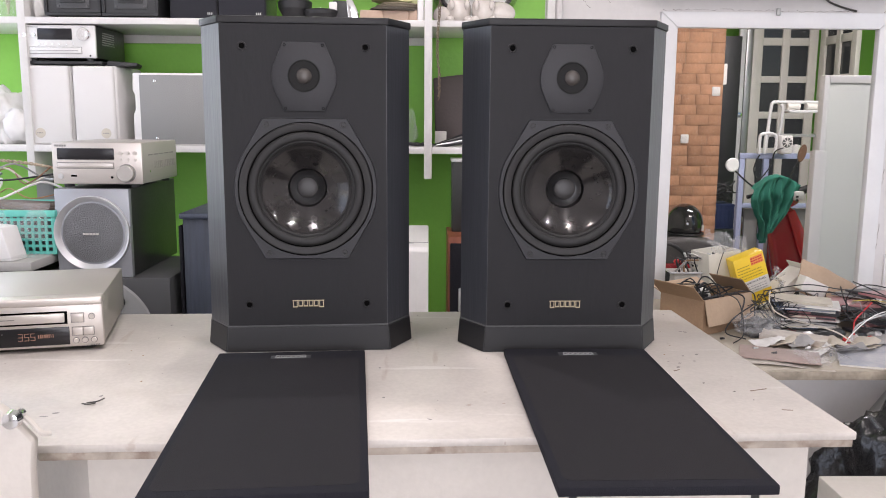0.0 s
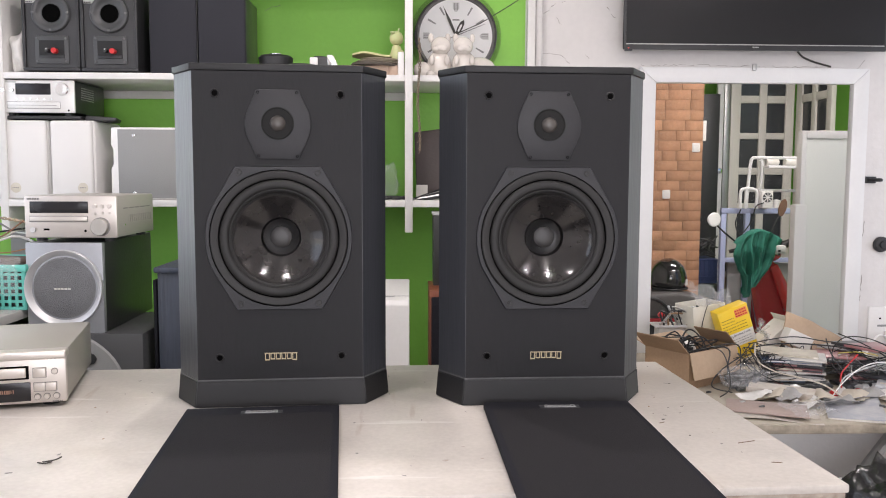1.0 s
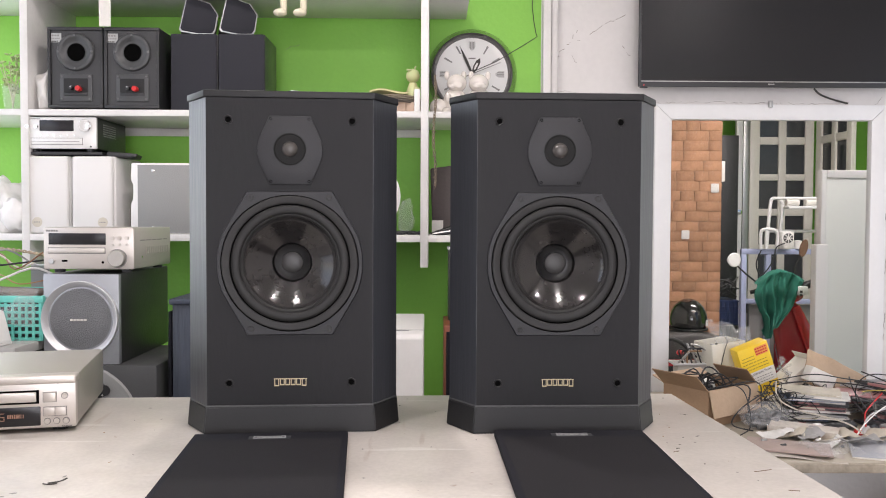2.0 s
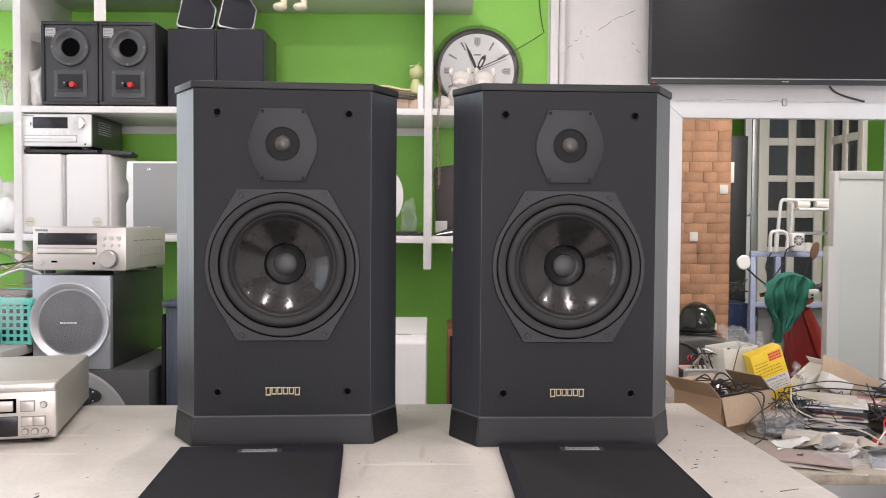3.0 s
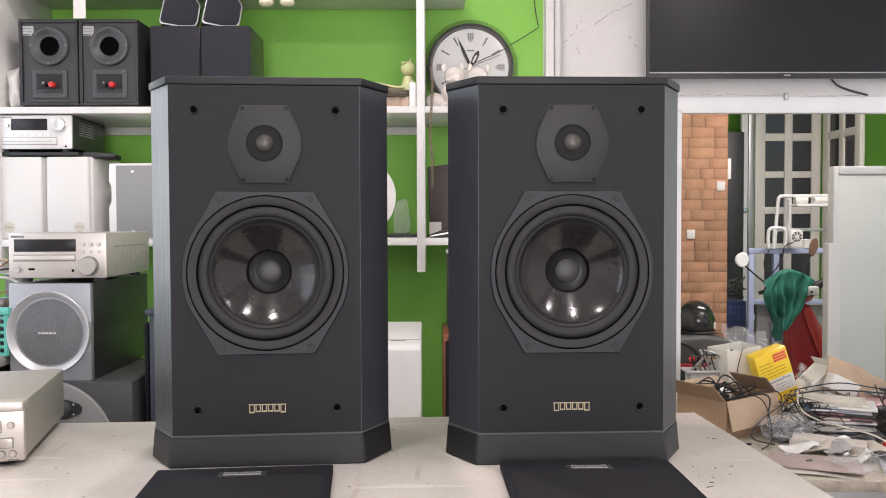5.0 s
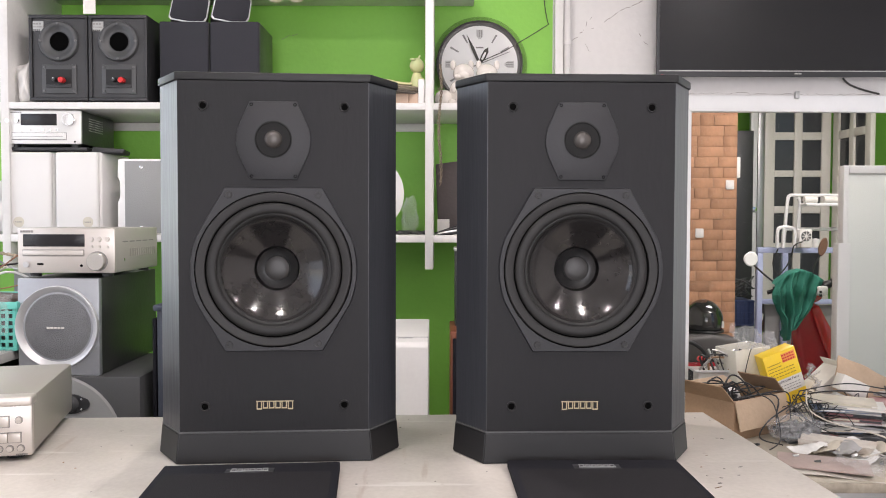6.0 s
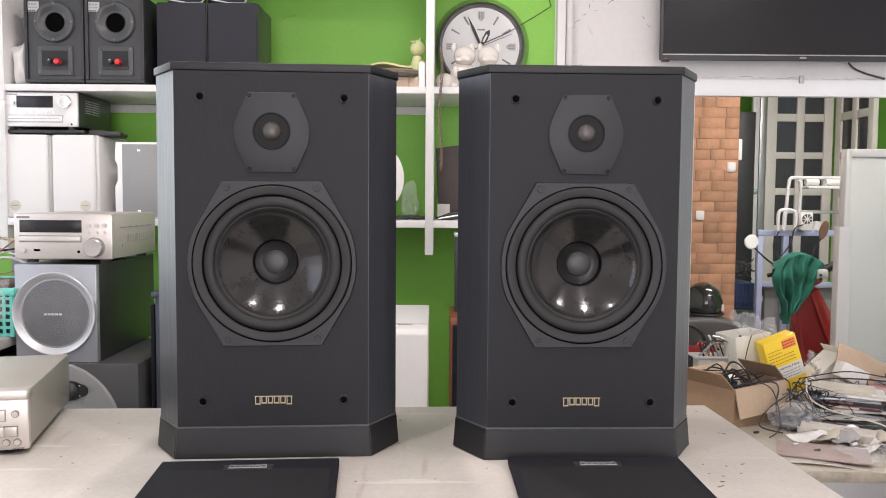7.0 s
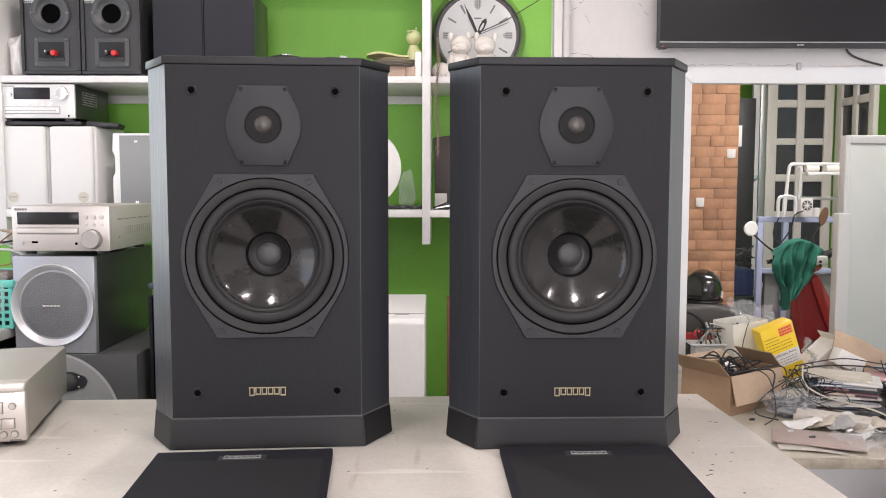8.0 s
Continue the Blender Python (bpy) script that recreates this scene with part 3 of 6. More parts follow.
def bars(name, parent, x0, x1, y, z0, z1, n, material, seed=1, gap=0.3):
    """A line of unreadable small print as plain bars."""
    rnd = random.Random(seed)
    bm = None
    x, w = x0, (x1 - x0) / n
    for k in range(n):
        bm = box(x, x + w * (1 - gap * rnd.uniform(0.6, 1.3)), y - 0.0004, y + 0.0004, z0, z1, bm=bm)
        x += w
    return part(name, bm, material, parent)


def case(parent, w, d, h, body_mat, face_mat, face=0.008, bev=0.003, z=0.008):
    part("body", box(-w / 2 + 0.001, w / 2 - 0.001, face, d, z, h, bev), body_mat, parent)
    f = part("faceplate", box(-w / 2, w / 2, 0, face - 0.0004, z - 0.001, h - 0.0005, bev), face_mat, parent)
    for sx in (-1, 1):
        for y in (0.03, d - 0.03):
            part("foot", lathe([(0.0, 0.0), (0.013, 0.0), (0.014, z + 0.001), (0.0, z + 0.001)], (sx * (w / 2 - 0.03), y, 0), "z", 16), BLACK, parent)
    return f


AMBER = glow("amber_display_digits", (0.30, 0.16, 0.11), 0.09)
PRINT = mat("grey_print", (0.22, 0.21, 0.20), 0.5, var=0, bump=0)

# disc player on the counter
deck = thing("disc_player", "champagne mini hi-fi disc player with front tray standing on the counter", "disc player", pose(-0.588, 1.274, CT + 0.0005, 0, 0, 13.6))
W, H = 0.275, 0.092
f = case(deck, W, 0.285, H, mat("champagne_painted_steel", (0.41, 0.385, 0.35), 0.42, metal=0.4, var=0.03, bump=0.05, fine=250), CHAMPAGNE, 0.012, 0.004)
part("top_lip", box(-W / 2, W / 2, -0.002, 0.03, H - 0.013, H + 0.001, 0.004, 3), CHAMPAGNE, deck)
part("tray_slot", box(-W / 2 + 0.03, 0.081, -0.0008, 0.004, 0.048, 0.070), PIT, deck)
part("tray", box(-W / 2 + 0.034, 0.077, -0.004, 0.002, 0.051, 0.067, 0.0015), CHAMPAGNE, deck)
part("display_window", box(-W / 2 + 0.03, 0.083, -0.0015, 0.004, 0.012, 0.043, 0.001), DISPLAY, deck)
SEGMENTS = {"3": "abgcd", "5": "afgcd"}
for k, ch in enumerate("355"):
    bm, x0, z0, dw, dh = None, 0.004 + k * 0.0095, 0.0225, 0.0062, 0.0115
    for q, (u0, u1, v0, v1) in {"a": (0, 1, 1, 1), "g": (0, 1, 0.5, 0.5), "d": (0, 1, 0, 0), "b": (1, 1, 0.5, 1), "c": (1, 1, 0, 0.5), "f": (0, 0, 0.5, 1)}.items():
        if q in SEGMENTS[ch]:
            bm = box(x0 + u0 * dw - 0.0005, x0 + u1 * dw + 0.0005, -0.0024, -0.0018, z0 + v0 * dh - 0.0005, z0 + v1 * dh + 0.0005, bm=bm)
    part("digit", bm, AMBER, deck)
bars("small_print", deck, 0.034, 0.060, -0.0018, 0.0255, 0.0315, 8, AMBER, 4, 0.55)
bars("small_print", deck, -0.040, -0.018, -0.0018, 0.0345, 0.0352, 5, PRINT, 14, 0.4)
for x, z, w, h in ((0.097, 0.058, 0.019, 0.015), (0.0965, 0.0345, 0.0165, 0.0135), (0.1135, 0.0345, 0.0165, 0.0135)):
    part("button_surround", box(x - w / 2 - 0.001, x + w / 2 + 0.001, -0.0008, 0.002, z - h / 2 - 0.001, z + h / 2 + 0.001), PRINT, deck)
    part("button", box(x - w / 2, x + w / 2, -0.0035, 0.002, z - h / 2, z + h / 2, 0.0012), CHAMPAGNE, deck)
for x, z in ((0.1195, 0.0595), (0.093, 0.0185), (0.107, 0.0185), (0.1215, 0.0185)):
    part("button_surround", lathe([(0.0055, 0), (0.0055, 0.0008), (0.0, 0.0008)], (x, 0, z), "-y", 20), PRINT, deck)
    knob("button", x, -0.0008, z, 0.0042, 0.003, CHAMPAGNE, deck, n=20)
bars("small_print", deck, 0.108, 0.124, -0.0003, 0.0795, 0.084, 3, PRINT, 8)
bars("small_print", deck, 0.115, 0.131, -0.0003, 0.0085, 0.0105, 6, PRINT, 9)
part("small_print", box(-0.06, 0.0, -0.0044, -0.0038, 0.0585, 0.0598), PRINT, deck)


VENT_SHADE = mat("champagne_vent_shade", (0.40, 0.375, 0.34), 0.45, metal=0.3, var=0.05, bump=0.1)


def mini_receiver():
    t = thing("mini_receiver", "champagne mini disc receiver stacked on a subwoofer", "receiver", pose(-0.7705, 2.108, 1.2545))
    W, H = 0.236, 0.119
    case(t, W, 0.30, H, mat("champagne_case_paint", (0.50, 0.47, 0.43), 0.4, metal=0.35, var=0.04, bump=0.05, fine=250), CHAMPAGNE, 0.012, 0.004, 0.010)
    bars("badge", t, -0.110, -0.078, -0.0003, 0.1075, 0.1125, 5, PRINT, 3, 0.2)
    part("display_window", box(-0.1035, 0.045, -0.0016, 0.004, 0.0735, 0.1035, 0.0012), DISPLAY, t)
    part("tray_slot", box(-0.105, 0.044, -0.0007, 0.002, 0.050, 0.0665), PRINT, t)
    part("tray", box(-0.1035, 0.0425, -0.004, 0.002, 0.052, 0.0645, 0.0015), CHAMPAGNE, t)
    knob("knob_shadow_ring", 0.076, 0.0, 0.038, 0.0245, 0.002, PRINT, t, "", 40)
    knob("volume_knob", 0.076, -0.002, 0.038, 0.022, 0.014, mat("brushed_knob", (0.55, 0.53, 0.50), 0.3, metal=0.9, var=0.05, bump=0.1, fine=300), t, "large round silver volume knob", 40)
    for k in range(3):
        knob("button", 0.062 + k * 0.019, 0, 0.0915, 0.0055, 0.004, CHAMPAGNE, t)
        knob("button", 0.062 + k * 0.019, 0, 0.0735, 0.0036, 0.003, CHAMPAGNE, t)
    knob("power_button", -0.0965, 0, 0.030, 0.0072, 0.004, SILVER, t)
    part("usb_port", box(-0.070, -0.055, -0.0006, 0.002, 0.0285, 0.0335), PIT, t)
    knob("headphone_jack", 0.037, 0, 0.0275, 0.0035, 0.001, PIT, t)
    for k in range(12):
        part("vent_slot", box(W / 2 - 0.0012, W / 2 - 0.0003, 0.095 + k * 0.0155, 0.106 + k * 0.0155, 0.046, 0.066), VENT_SHADE, t)
    for k in range(5):
        part("vent_slot", box(W / 2 - 0.0012, W / 2 - 0.0004, 0.05 + k * 0.045, 0.085 + k * 0.045, 0.083, 0.086), PRINT, t)
    knob("screw", 0, 0, 0, 0.003, 0.001, CHROME, t).matrix_local = pose(W / 2 - 0.001, 0.06, 0.04, 0, 0, 90)
    return t


mini_receiver()

# subwoofer with round grille
sub = thing("subwoofer", "silver cube subwoofer with a round mesh grille and black sides", "subwoofer", pose(-0.7915, 2.108, 1.0135))
W, H = 0.197, 0.238
part("body", box(-W / 2 + 0.004, W / 2 - 0.002, 0.02, 0.40, 0, H, 0.002), DARK_SIDE, sub, "glossy black cabinet")
part("front", box(-W / 2, W / 2, 0.0, 0.0195, 0, H, 0.003), SILVER_SUB, sub, "silver front board")
part("ring", lathe([(0.0985, -0.012), (0.1005, 0.006), (0.0998, 0.0105), (0.0985, 0.0118), (0.0968, 0.0112), (0.0835, -0.001), (0.083, -0.002)], (-0.001, 0, 0.1195), "-y", 64), mat("satin_silver_bezel", (0.62, 0.62, 0.63), 0.36, metal=0.5, var=0.04, bump=0.02), sub, "bright silver bezel ring")
part("grille_mesh", lathe([(0.0832, -0.0005), (0.06, 0.0035), (0.03, 0.0065), (0.0, 0.0075)], (-0.001, 0, 0.1195), "-y", 64), MESH_GREY, sub, "grey perforated metal grille")
b = bars("badge", sub, -0.025, 0.019, -0.0080, 0.1155, 0.1205, 5, CHROME, 5, 0.15)

# grey speaker under it
low = thing("floor_speaker", "charcoal speaker with a curved grey panel and small tweeter", "loudspeaker", pose(-0.78, 2.10, 0.0))
part("body", box(-0.185, 0.186, 0.004, 0.36, 0.56, 1.012, 0.004), CHARCOAL, low)
part("arc_panel", lathe([(0.0, 0.006), (0.17, 0.006), (0.174, 0.002), (0.174, 0.0)], (-0.03, 0.004, 0.845), "-y", 72), GREY_PANEL, low, "round mid-grey panel")
part("tweeter_plate", prism([(0.022 + 0.036 * math.cos(a) * (1.25 if abs(math.cos(a)) > 0.8 else 1), 0.947 + 0.024 * math.sin(a)) for a in [2 * math.pi * k / 24 for k in range(24)]], -0.006, -0.001), BLACK, low)
part("tweeter_dome", lathe([(0.02, 0.0), (0.017, 0.008), (0.01, 0.012), (0.0, 0.013)], (0.022, -0.006, 0.947), "-y", 28), CHARCOAL, low)
for sx in (-1, 1):
    for sz in (-1, 1):
        part("screw", lathe([(0.0, 0.002), (0.0025, 0.001), (0.0025, 0)], (0.022 + sx * 0.026, -0.006, 0.947 + sz * 0.012), "-y", 10), CHROME, low)
part("tape", box(-0.04, 0.088, -0.001, 0.03, 1.0122, 1.0132), CLEAR, low, "strip of clear tape")
part("stand", box(-0.17, 0.17, 0.02, 0.34, 0.0, 0.5595, 0.004), BLACK, low, "black stand")

# blue-black tower
tower = thing("tower_speaker", "blue-black ash veneer tower speaker standing on the floor", "loudspeaker", pose(-0.463, 2.12, 0))
part("cabinet", box(-0.098, 0.10, 0.012, 0.30, 0.0, 1.17, 0.002), BLUE_ASH, tower)
part("top", box(-0.104, 0.104, -0.004, 0.304, 1.1702, 1.186, 0.005), BLUE_ASH, tower)
part("grille", box(-0.113, -0.1035, 0.02, 0.22, 0.05, 1.15, 0.003), CLOTH, tower, "black cloth grille")

# white speaker between the pair, on the floor behind the counter
wb = thing("white_speaker", "tall white plastic cabinet speaker with a rounded top edge", "loudspeaker", pose(0.0, 2.30, 0))
part("body", prism([(0.0, 0.0), (0.0, 1.055), (0.012, 1.068), (0.26, 1.10), (0.26, 0.0)], -0.12, 0.103, "x", 0.004), WHITE_PL, wb)
part("seam", box(-0.118, 0.101, 0.055, 0.0575, 1.0728, 1.0748), GREY_PANEL, wb)
part("top_slot", box(0.02, 0.06, 0.045, 0.05, 1.0718, 1.0738), GREY_PANEL, wb)
wd = thing("wooden_speaker", "red-brown veneered speaker standing behind the counter", "loudspeaker", pose(0.27, 2.5, 0))
part("cabinet", box(-0.105, 0.105, 0.0, 0.25, 0.0, 1.07, 0.003), mat("red_brown_veneer", (0.27, 0.085, 0.045), 0.4, var=0.2, scale=12, stretch=(1, 1, 0.1)), wd)
part("grille", box(-0.098, 0.098, -0.012, -0.0005, 0.03, 1.05, 0.003), CLOTH, wd)
part("small_box", box(-0.075, 0.0, -0.2, -0.12, 0.86, 0.93, 0.003), SILVER, wd)
gs = thing("dark_speaker", "dark green-black bookshelf speaker on a stand", "loudspeaker", pose(0.285, 2.62, 1.0701))
part("cabinet", box(-0.105, 0.11, 0.0, 0.12, 0.0, 0.23, 0.003), DARK_SIDE, gs)
part("top_cap", box(-0.108, 0.11, -0.003, 0.12, 0.2302, 0.24, 0.002), SILVER, gs)


# ---- things on the shelves ----
PORT_GREY = mat("grey_port_plastic", (0.055, 0.056, 0.058), 0.42, var=0.05, bump=0.05, fine=250)


def ported_back():
    t = thing("ported_speaker", "black bookshelf speaker turned round to show port and red terminals", "loudspeaker", pose(-1.0575, 2.70, 1.7585), "pair of turned speakers")
    W, H = 0.182, 0.272
    part("cabinet", box(-W / 2, W / 2, 0.006, 0.24, 0.006, H, 0.002), BLACK, t)
    part("back_panel", box(-W / 2 + 0.011, W / 2 - 0.011, 0.003, 0.0055, 0.017, H - 0.011), mat("dark_grey_back_panel", (0.038, 0.038, 0.04), 0.5, var=0.08, bump=0.08, fine=250), t, "dark grey recessed back panel")
    for x0, x1, z0, z1 in ((-W / 2, W / 2, 0.006, 0.016), (-W / 2, W / 2, H - 0.010, H), (-W / 2, -W / 2 + 0.010, 0.0165, H - 0.0105), (W / 2 - 0.010, W / 2, 0.0165, H - 0.0105)):
        part("rim", box(x0, x1, -0.003, 0.0055, z0, z1, 0.0015), BLACK, t)
    p = part("port_ring", lathe([(0.0625, 0.0), (0.062, 0.006), (0.059, 0.0105), (0.055, 0.012), (0.050, 0.011), (0.045, 0.0075), (0.039, 0.003), (0.033, 0.0), (0.027, -0.001)], (0.002, 0.003, 0.190), "-y", 56), PORT_GREY, t, "round flared bass port")
    # Flat black disc stands in for the shade deep in the port.
    part("port_depth", lathe([(0.0, 0.0006), (0.0295, 0.0006)], (0.002, 0.003, 0.190), "-y", 32), PIT, p)
    for a in (0, 90, 180, 270):
        part("screw", lathe([(0.0, 0.0028), (0.0025, 0.003), (0.004, 0.002), (0.004, 0)], (0.002 + 0.055 * math.cos(radians(a)), -0.0085, 0.190 + 0.055 * math.sin(radians(a))), "-y", 12), DARK_STEEL, p)
    tp = part("terminal_plate", box(-0.052, 0.056, -0.002, 0.003, 0.028, 0.118, 0.0025), PORT_GREY, t)
    # Raised thin plate, near black: the recess's shade is painted, not hollowed.
    part("recess", box(-0.038, 0.042, -0.003, -0.0021, 0.046, 0.103), mat("terminal_recess_shade", (0.0045, 0.0045, 0.005), 0.6, var=0.1, bump=0), tp)
    part("recess_floor", box(-0.038, 0.042, -0.006, -0.003, 0.046, 0.056, 0.001), BLACK, tp)
    part("terminal_post", lathe([(0.0, 0.022), (0.008, 0.021), (0.0095, 0.015), (0.0085, 0.0)], (0.015, -0.003, 0.068), "-y", 20), RED, tp, "red terminal post")
    part("terminal_post", lathe([(0.0, 0.02), (0.006, 0.019), (0.007, 0.013), (0.0065, 0.0)], (-0.008, -0.003, 0.070), "-y", 20), BLACK, tp, "black terminal post")
    # Tiny off-centre silver disc paints the small highlight on the black post.
    part("terminal_cap", lathe([(0.0, 0.0205), (0.0022, 0.0202)], (-0.008, -0.003, 0.073), "-y", 12), SILVER, tp)
    for sx in (-1, 1):
        for sz in (-1, 1):
            part("screw", lathe([(0.0, 0.0022), (0.003, 0.0022), (0.0042, 0.001), (0.0042, 0)], (0.002 + sx * 0.046, -0.002, 0.073 + sz * 0.037), "-y", 12), DARK_STEEL, tp)
    lb = part("rating_label", box(-0.080, -0.046, 0.0012, 0.0028, 0.222, 0.252), BADGE_GREY, t, "silver rating label")
    bars("small_print", lb, -0.078, -0.05, 0.0008, 0.242, 0.247, 3, PRINT, 11)
    bars("small_print", lb, -0.078, -0.05, 0.0008, 0.233, 0.236, 5, PRINT, 12)
    bars("small_print", lb, -0.078, -0.055, 0.0008, 0.223, 0.227, 4, INK, 13)
    for sx in (-1, 1):
        part("foot", box(sx * 0.068 - 0.01, sx * 0.068 + 0.01, 0.01, 0.03, 0.0, 0.0062), RUBBER, t)
    return t


ps = ported_back()
copy_thing(ps, pose(-0.8715, 2.70, 1.7585, 0, 0, -0.4))


def dark_monitor():
    t = thing("small_black_speaker", "matt black bookshelf speaker with a plain grille", "loudspeaker", pose(-0.672, 2.715, 1.7585), "pair of plain black speakers")
    part("cabinet", box(-0.077, 0.077, 0.013, 0.21, 0.0, 0.258, 0.003), DARK_SIDE, t)
    part("grille", box(-0.0765, 0.0765, 0.0, 0.0125, 0.001, 0.257, 0.005, 3), SHELF_CLOTH, t, "black cloth grille")
    b = part("badge", box(0.045, 0.066, -0.0012, 0.001, 0.012, 0.024), BLACK, t)
    bars("badge_print", b, 0.047, 0.064, -0.0014, 0.0145, 0.0215, 3, BADGE_GREY, 2, 0.3)
    return t


dm = dark_monitor()
copy_thing(dm, pose(-0.513, 2.715, 1.7585))


def satellite():
    t = thing("satellite_speaker", "small black wedge satellite speaker with a silver outline", "loudspeaker", pose(-0.662, 2.735, 2.0175, 0, 3, 14), "pair of satellite speakers")
    shape = [(-0.062, 0.012), (-0.055, 0.004), (0.0, 0.0), (0.048, 0.006), (0.056, 0.02), (0.062, 0.075), (0.035, 0.11), (-0.03, 0.125), (-0.045, 0.115)]
    part("body", prism([(x * 0.97, z + 0.001) for x, z in shape], 0.013, 0.11, bevel=0.004), BLACK, t)
    part("rim", prism(shape, 0.006, 0.0128, bevel=0.002), SILVER, t, "bright silver outline")
    part("grille", prism([(x * 0.93, 0.06 + (z - 0.06) * 0.93) for x, z in shape], 0.0, 0.0058, bevel=0.002), SHELF_CLOTH, t)
    return t


st = satellite()
copy_thing(st, pose(-0.528, 2.735, 2.0175, 0, 3, 18))

pana = thing("mini_receiver", "white-silver mini stereo receiver on top of white speakers", "receiver", pose(-1.109, 2.69, 1.6205))
W, H = 0.246, 0.113
PFACE = mat("white_silver_face", (0.72, 0.71, 0.69), 0.33, metal=0.25, var=0.03, bump=0.01)
case(pana, W, 0.26, H, DARK_SIDE, PFACE, 0.012, 0.003, 0.009)
part("display_window", box(-0.064, 0.048, -0.0014, 0.003, 0.066, 0.102, 0.001), DISPLAY, pana)
knob("volume_knob", 0.089, 0, 0.083, 0.021, 0.016, CHROME, pana, "chrome volume knob", 40)
for x in (-0.102, -0.0735):
    knob("small_knob", x, 0, 0.080, 0.0065, 0.011, CHROME, pana)
for k in range(6):
    knob("button", -0.06 + k * 0.022, 0, 0.0515, 0.0033, 0.003, CHROME, pana)
part("tray_slot", box(-0.092, 0.078, -0.0006, 0.002, 0.021, 0.0435), PRINT, pana)
part("tray", box(-0.0905, 0.0765, -0.003, 0.002, 0.0225, 0.042, 0.0015), PFACE, pana)
part("tray_line", box(-0.0905, 0.0665, -0.0034, -0.003, 0.031, 0.0325), PRINT, pana)
part("usb_port", box(-0.112, -0.099, -0.0005, 0.002, 0.015, 0.0195), PIT, pana)
knob("headphone_jack", 0.104, 0, 0.0155, 0.003, 0.001, PIT, pana)
bars("badge", pana, -0.114, -0.06, -0.0003, 0.1045, 0.1075, 8, PRINT, 6, 0.2)
bars("small_print", pana, -0.114, -0.098, -0.0003, 0.052, 0.055, 2, PRINT, 7)
vents = None
for i in range(6):
    for k in range(12):
        vents = box(W / 2 - 0.0012, W / 2 - 0.0004, 0.06 + k * 0.009, 0.0642 + k * 0.009, 0.055 + i * 0.0075, 0.0580 + i * 0.0075, bm=vents)
part("side_vents", vents, SILVER, pana)
solid("flat_black_player", prism([(-0.13, 0.0), (0.13, 0.0), (0.13, 0.19), (-0.13, 0.19)], 0, 0.011, "z", 0.003), BLACK, "flat black player lying under the receiver", "player", pose(-1.10, 2.695, 1.6085))
solid("black_remote_dock", prism([(-0.05, 0.0), (0.045, 0.0), (0.05, 0.012), (-0.045, 0.018)], 0, 0.12, "y", 0.003), BLACK, "flat black plastic dock on a white speaker", "dock", pose(-0.915, 2.72, 1.6045, 0, 0, 12))


BADGE_CREAM = mat("cream_badge", (0.60, 0.55, 0.46), 0.4, var=0.05, bump=0)


def white_speaker(sx=-1):
    t = thing("white_bookshelf_speaker", "white mini speaker with a pale cloth front and round badge", "loudspeaker", pose(-1.148 if sx < 0 else -1.001, 2.69, 1.3475, 0, 0, 0 if sx < 0 else -2), "pair of white speakers")
    part("cabinet", box(-0.068, 0.07, 0.018, 0.24, 0.0, 0.258, 0.009, 3), WHITE_PL, t)
    part("front_grille", box(-0.0695, 0.066, 0.0, 0.0175, 0.001, 0.257, 0.008, 3), WHITE_CLOTH, t, "off-white cloth front")
    b = part("badge_ring", lathe([(0.0165, 0.0), (0.0165, 0.0012), (0.0155, 0.0014), (0.0, 0.0014)], (-0.036 if sx < 0 else 0.034, 0, 0.038), "-y", 28), BADGE_CREAM, t, "round cream badge")
    bars("badge_print", b, -0.0465 if sx < 0 else 0.0235, -0.0255 if sx < 0 else 0.0445, -0.0016, 0.0365, 0.0395, 4, PRINT, 15)
    return t


ws = white_speaker()
w2 = white_speaker(1)
gp = thing("grey_backed_speaker", "pale speaker turned sideways with a grey screwed panel", "loudspeaker", pose(-0.74, 2.69, 1.3475))
part("shell", prism([(-0.137, 0.0), (-0.137, 0.10), (-0.129, 0.115), (-0.129, 0.165), (-0.137, 0.18), (-0.134, 0.236), (0.12, 0.236), (0.12, 0.0)], 0.004, 0.24, bevel=0.004), WHITE_PL, gp)
part("panel", box(-0.112, 0.112, 0.0, 0.0035, 0.004, 0.229, 0.001), GREY_PANEL, gp, "flat mid-grey panel")
for z in (0.022, 0.21):
    part("screw", lathe([(0.0, 0.0012), (0.0025, 0.001), (0.003, 0.0025), (0.0048, 0.002), (0.0048, 0)], (-0.06, 0, z), "-y", 14), CHROME, gp)

# clock
ck = thing("wall_clock", "round white wall clock with a dark glossy rim", "clock", pose(0.272, 3.048, 1.944))
part("outer_flange", lathe([(0.1695, 0.0), (0.1695, 0.004), (0.164, 0.012), (0.1635, 0.010), (0.158, 0.018), (0.1575, 0.016), (0.1525, 0.024)], (0, 0, 0), "-y", 80), glass("smoked_clear_plastic", (0.06, 0.055, 0.05), 0.1, 0.30), ck, "smoked clear stepped flange")
part("rim", lathe([(0.1525, 0.0), (0.1525, 0.024), (0.1505, 0.033), (0.148, 0.035), (0.1460, 0.031), (0.1440, 0.033), (0.1415, 0.029), (0.1385, 0.028), (0.1345, 0.018)], (0, 0, 0), "-y", 80), mat("smoky_rim", (0.13, 0.125, 0.12), 0.16, metal=0.2, var=0.1, bump=0, coat=0.6), ck, "grey glossy stepped rim")
part("face", lathe([(0.0, 0.018), (0.1367, 0.018)], (0, 0, 0), "-y", 80), mat("white_dial", (0.78, 0.77, 0.76), 0.45, var=0.02, bump=0), ck)
MARK = mat("pale_mark", (0.36, 0.35, 0.34), 0.5, var=0.3, scale=400, bump=0)
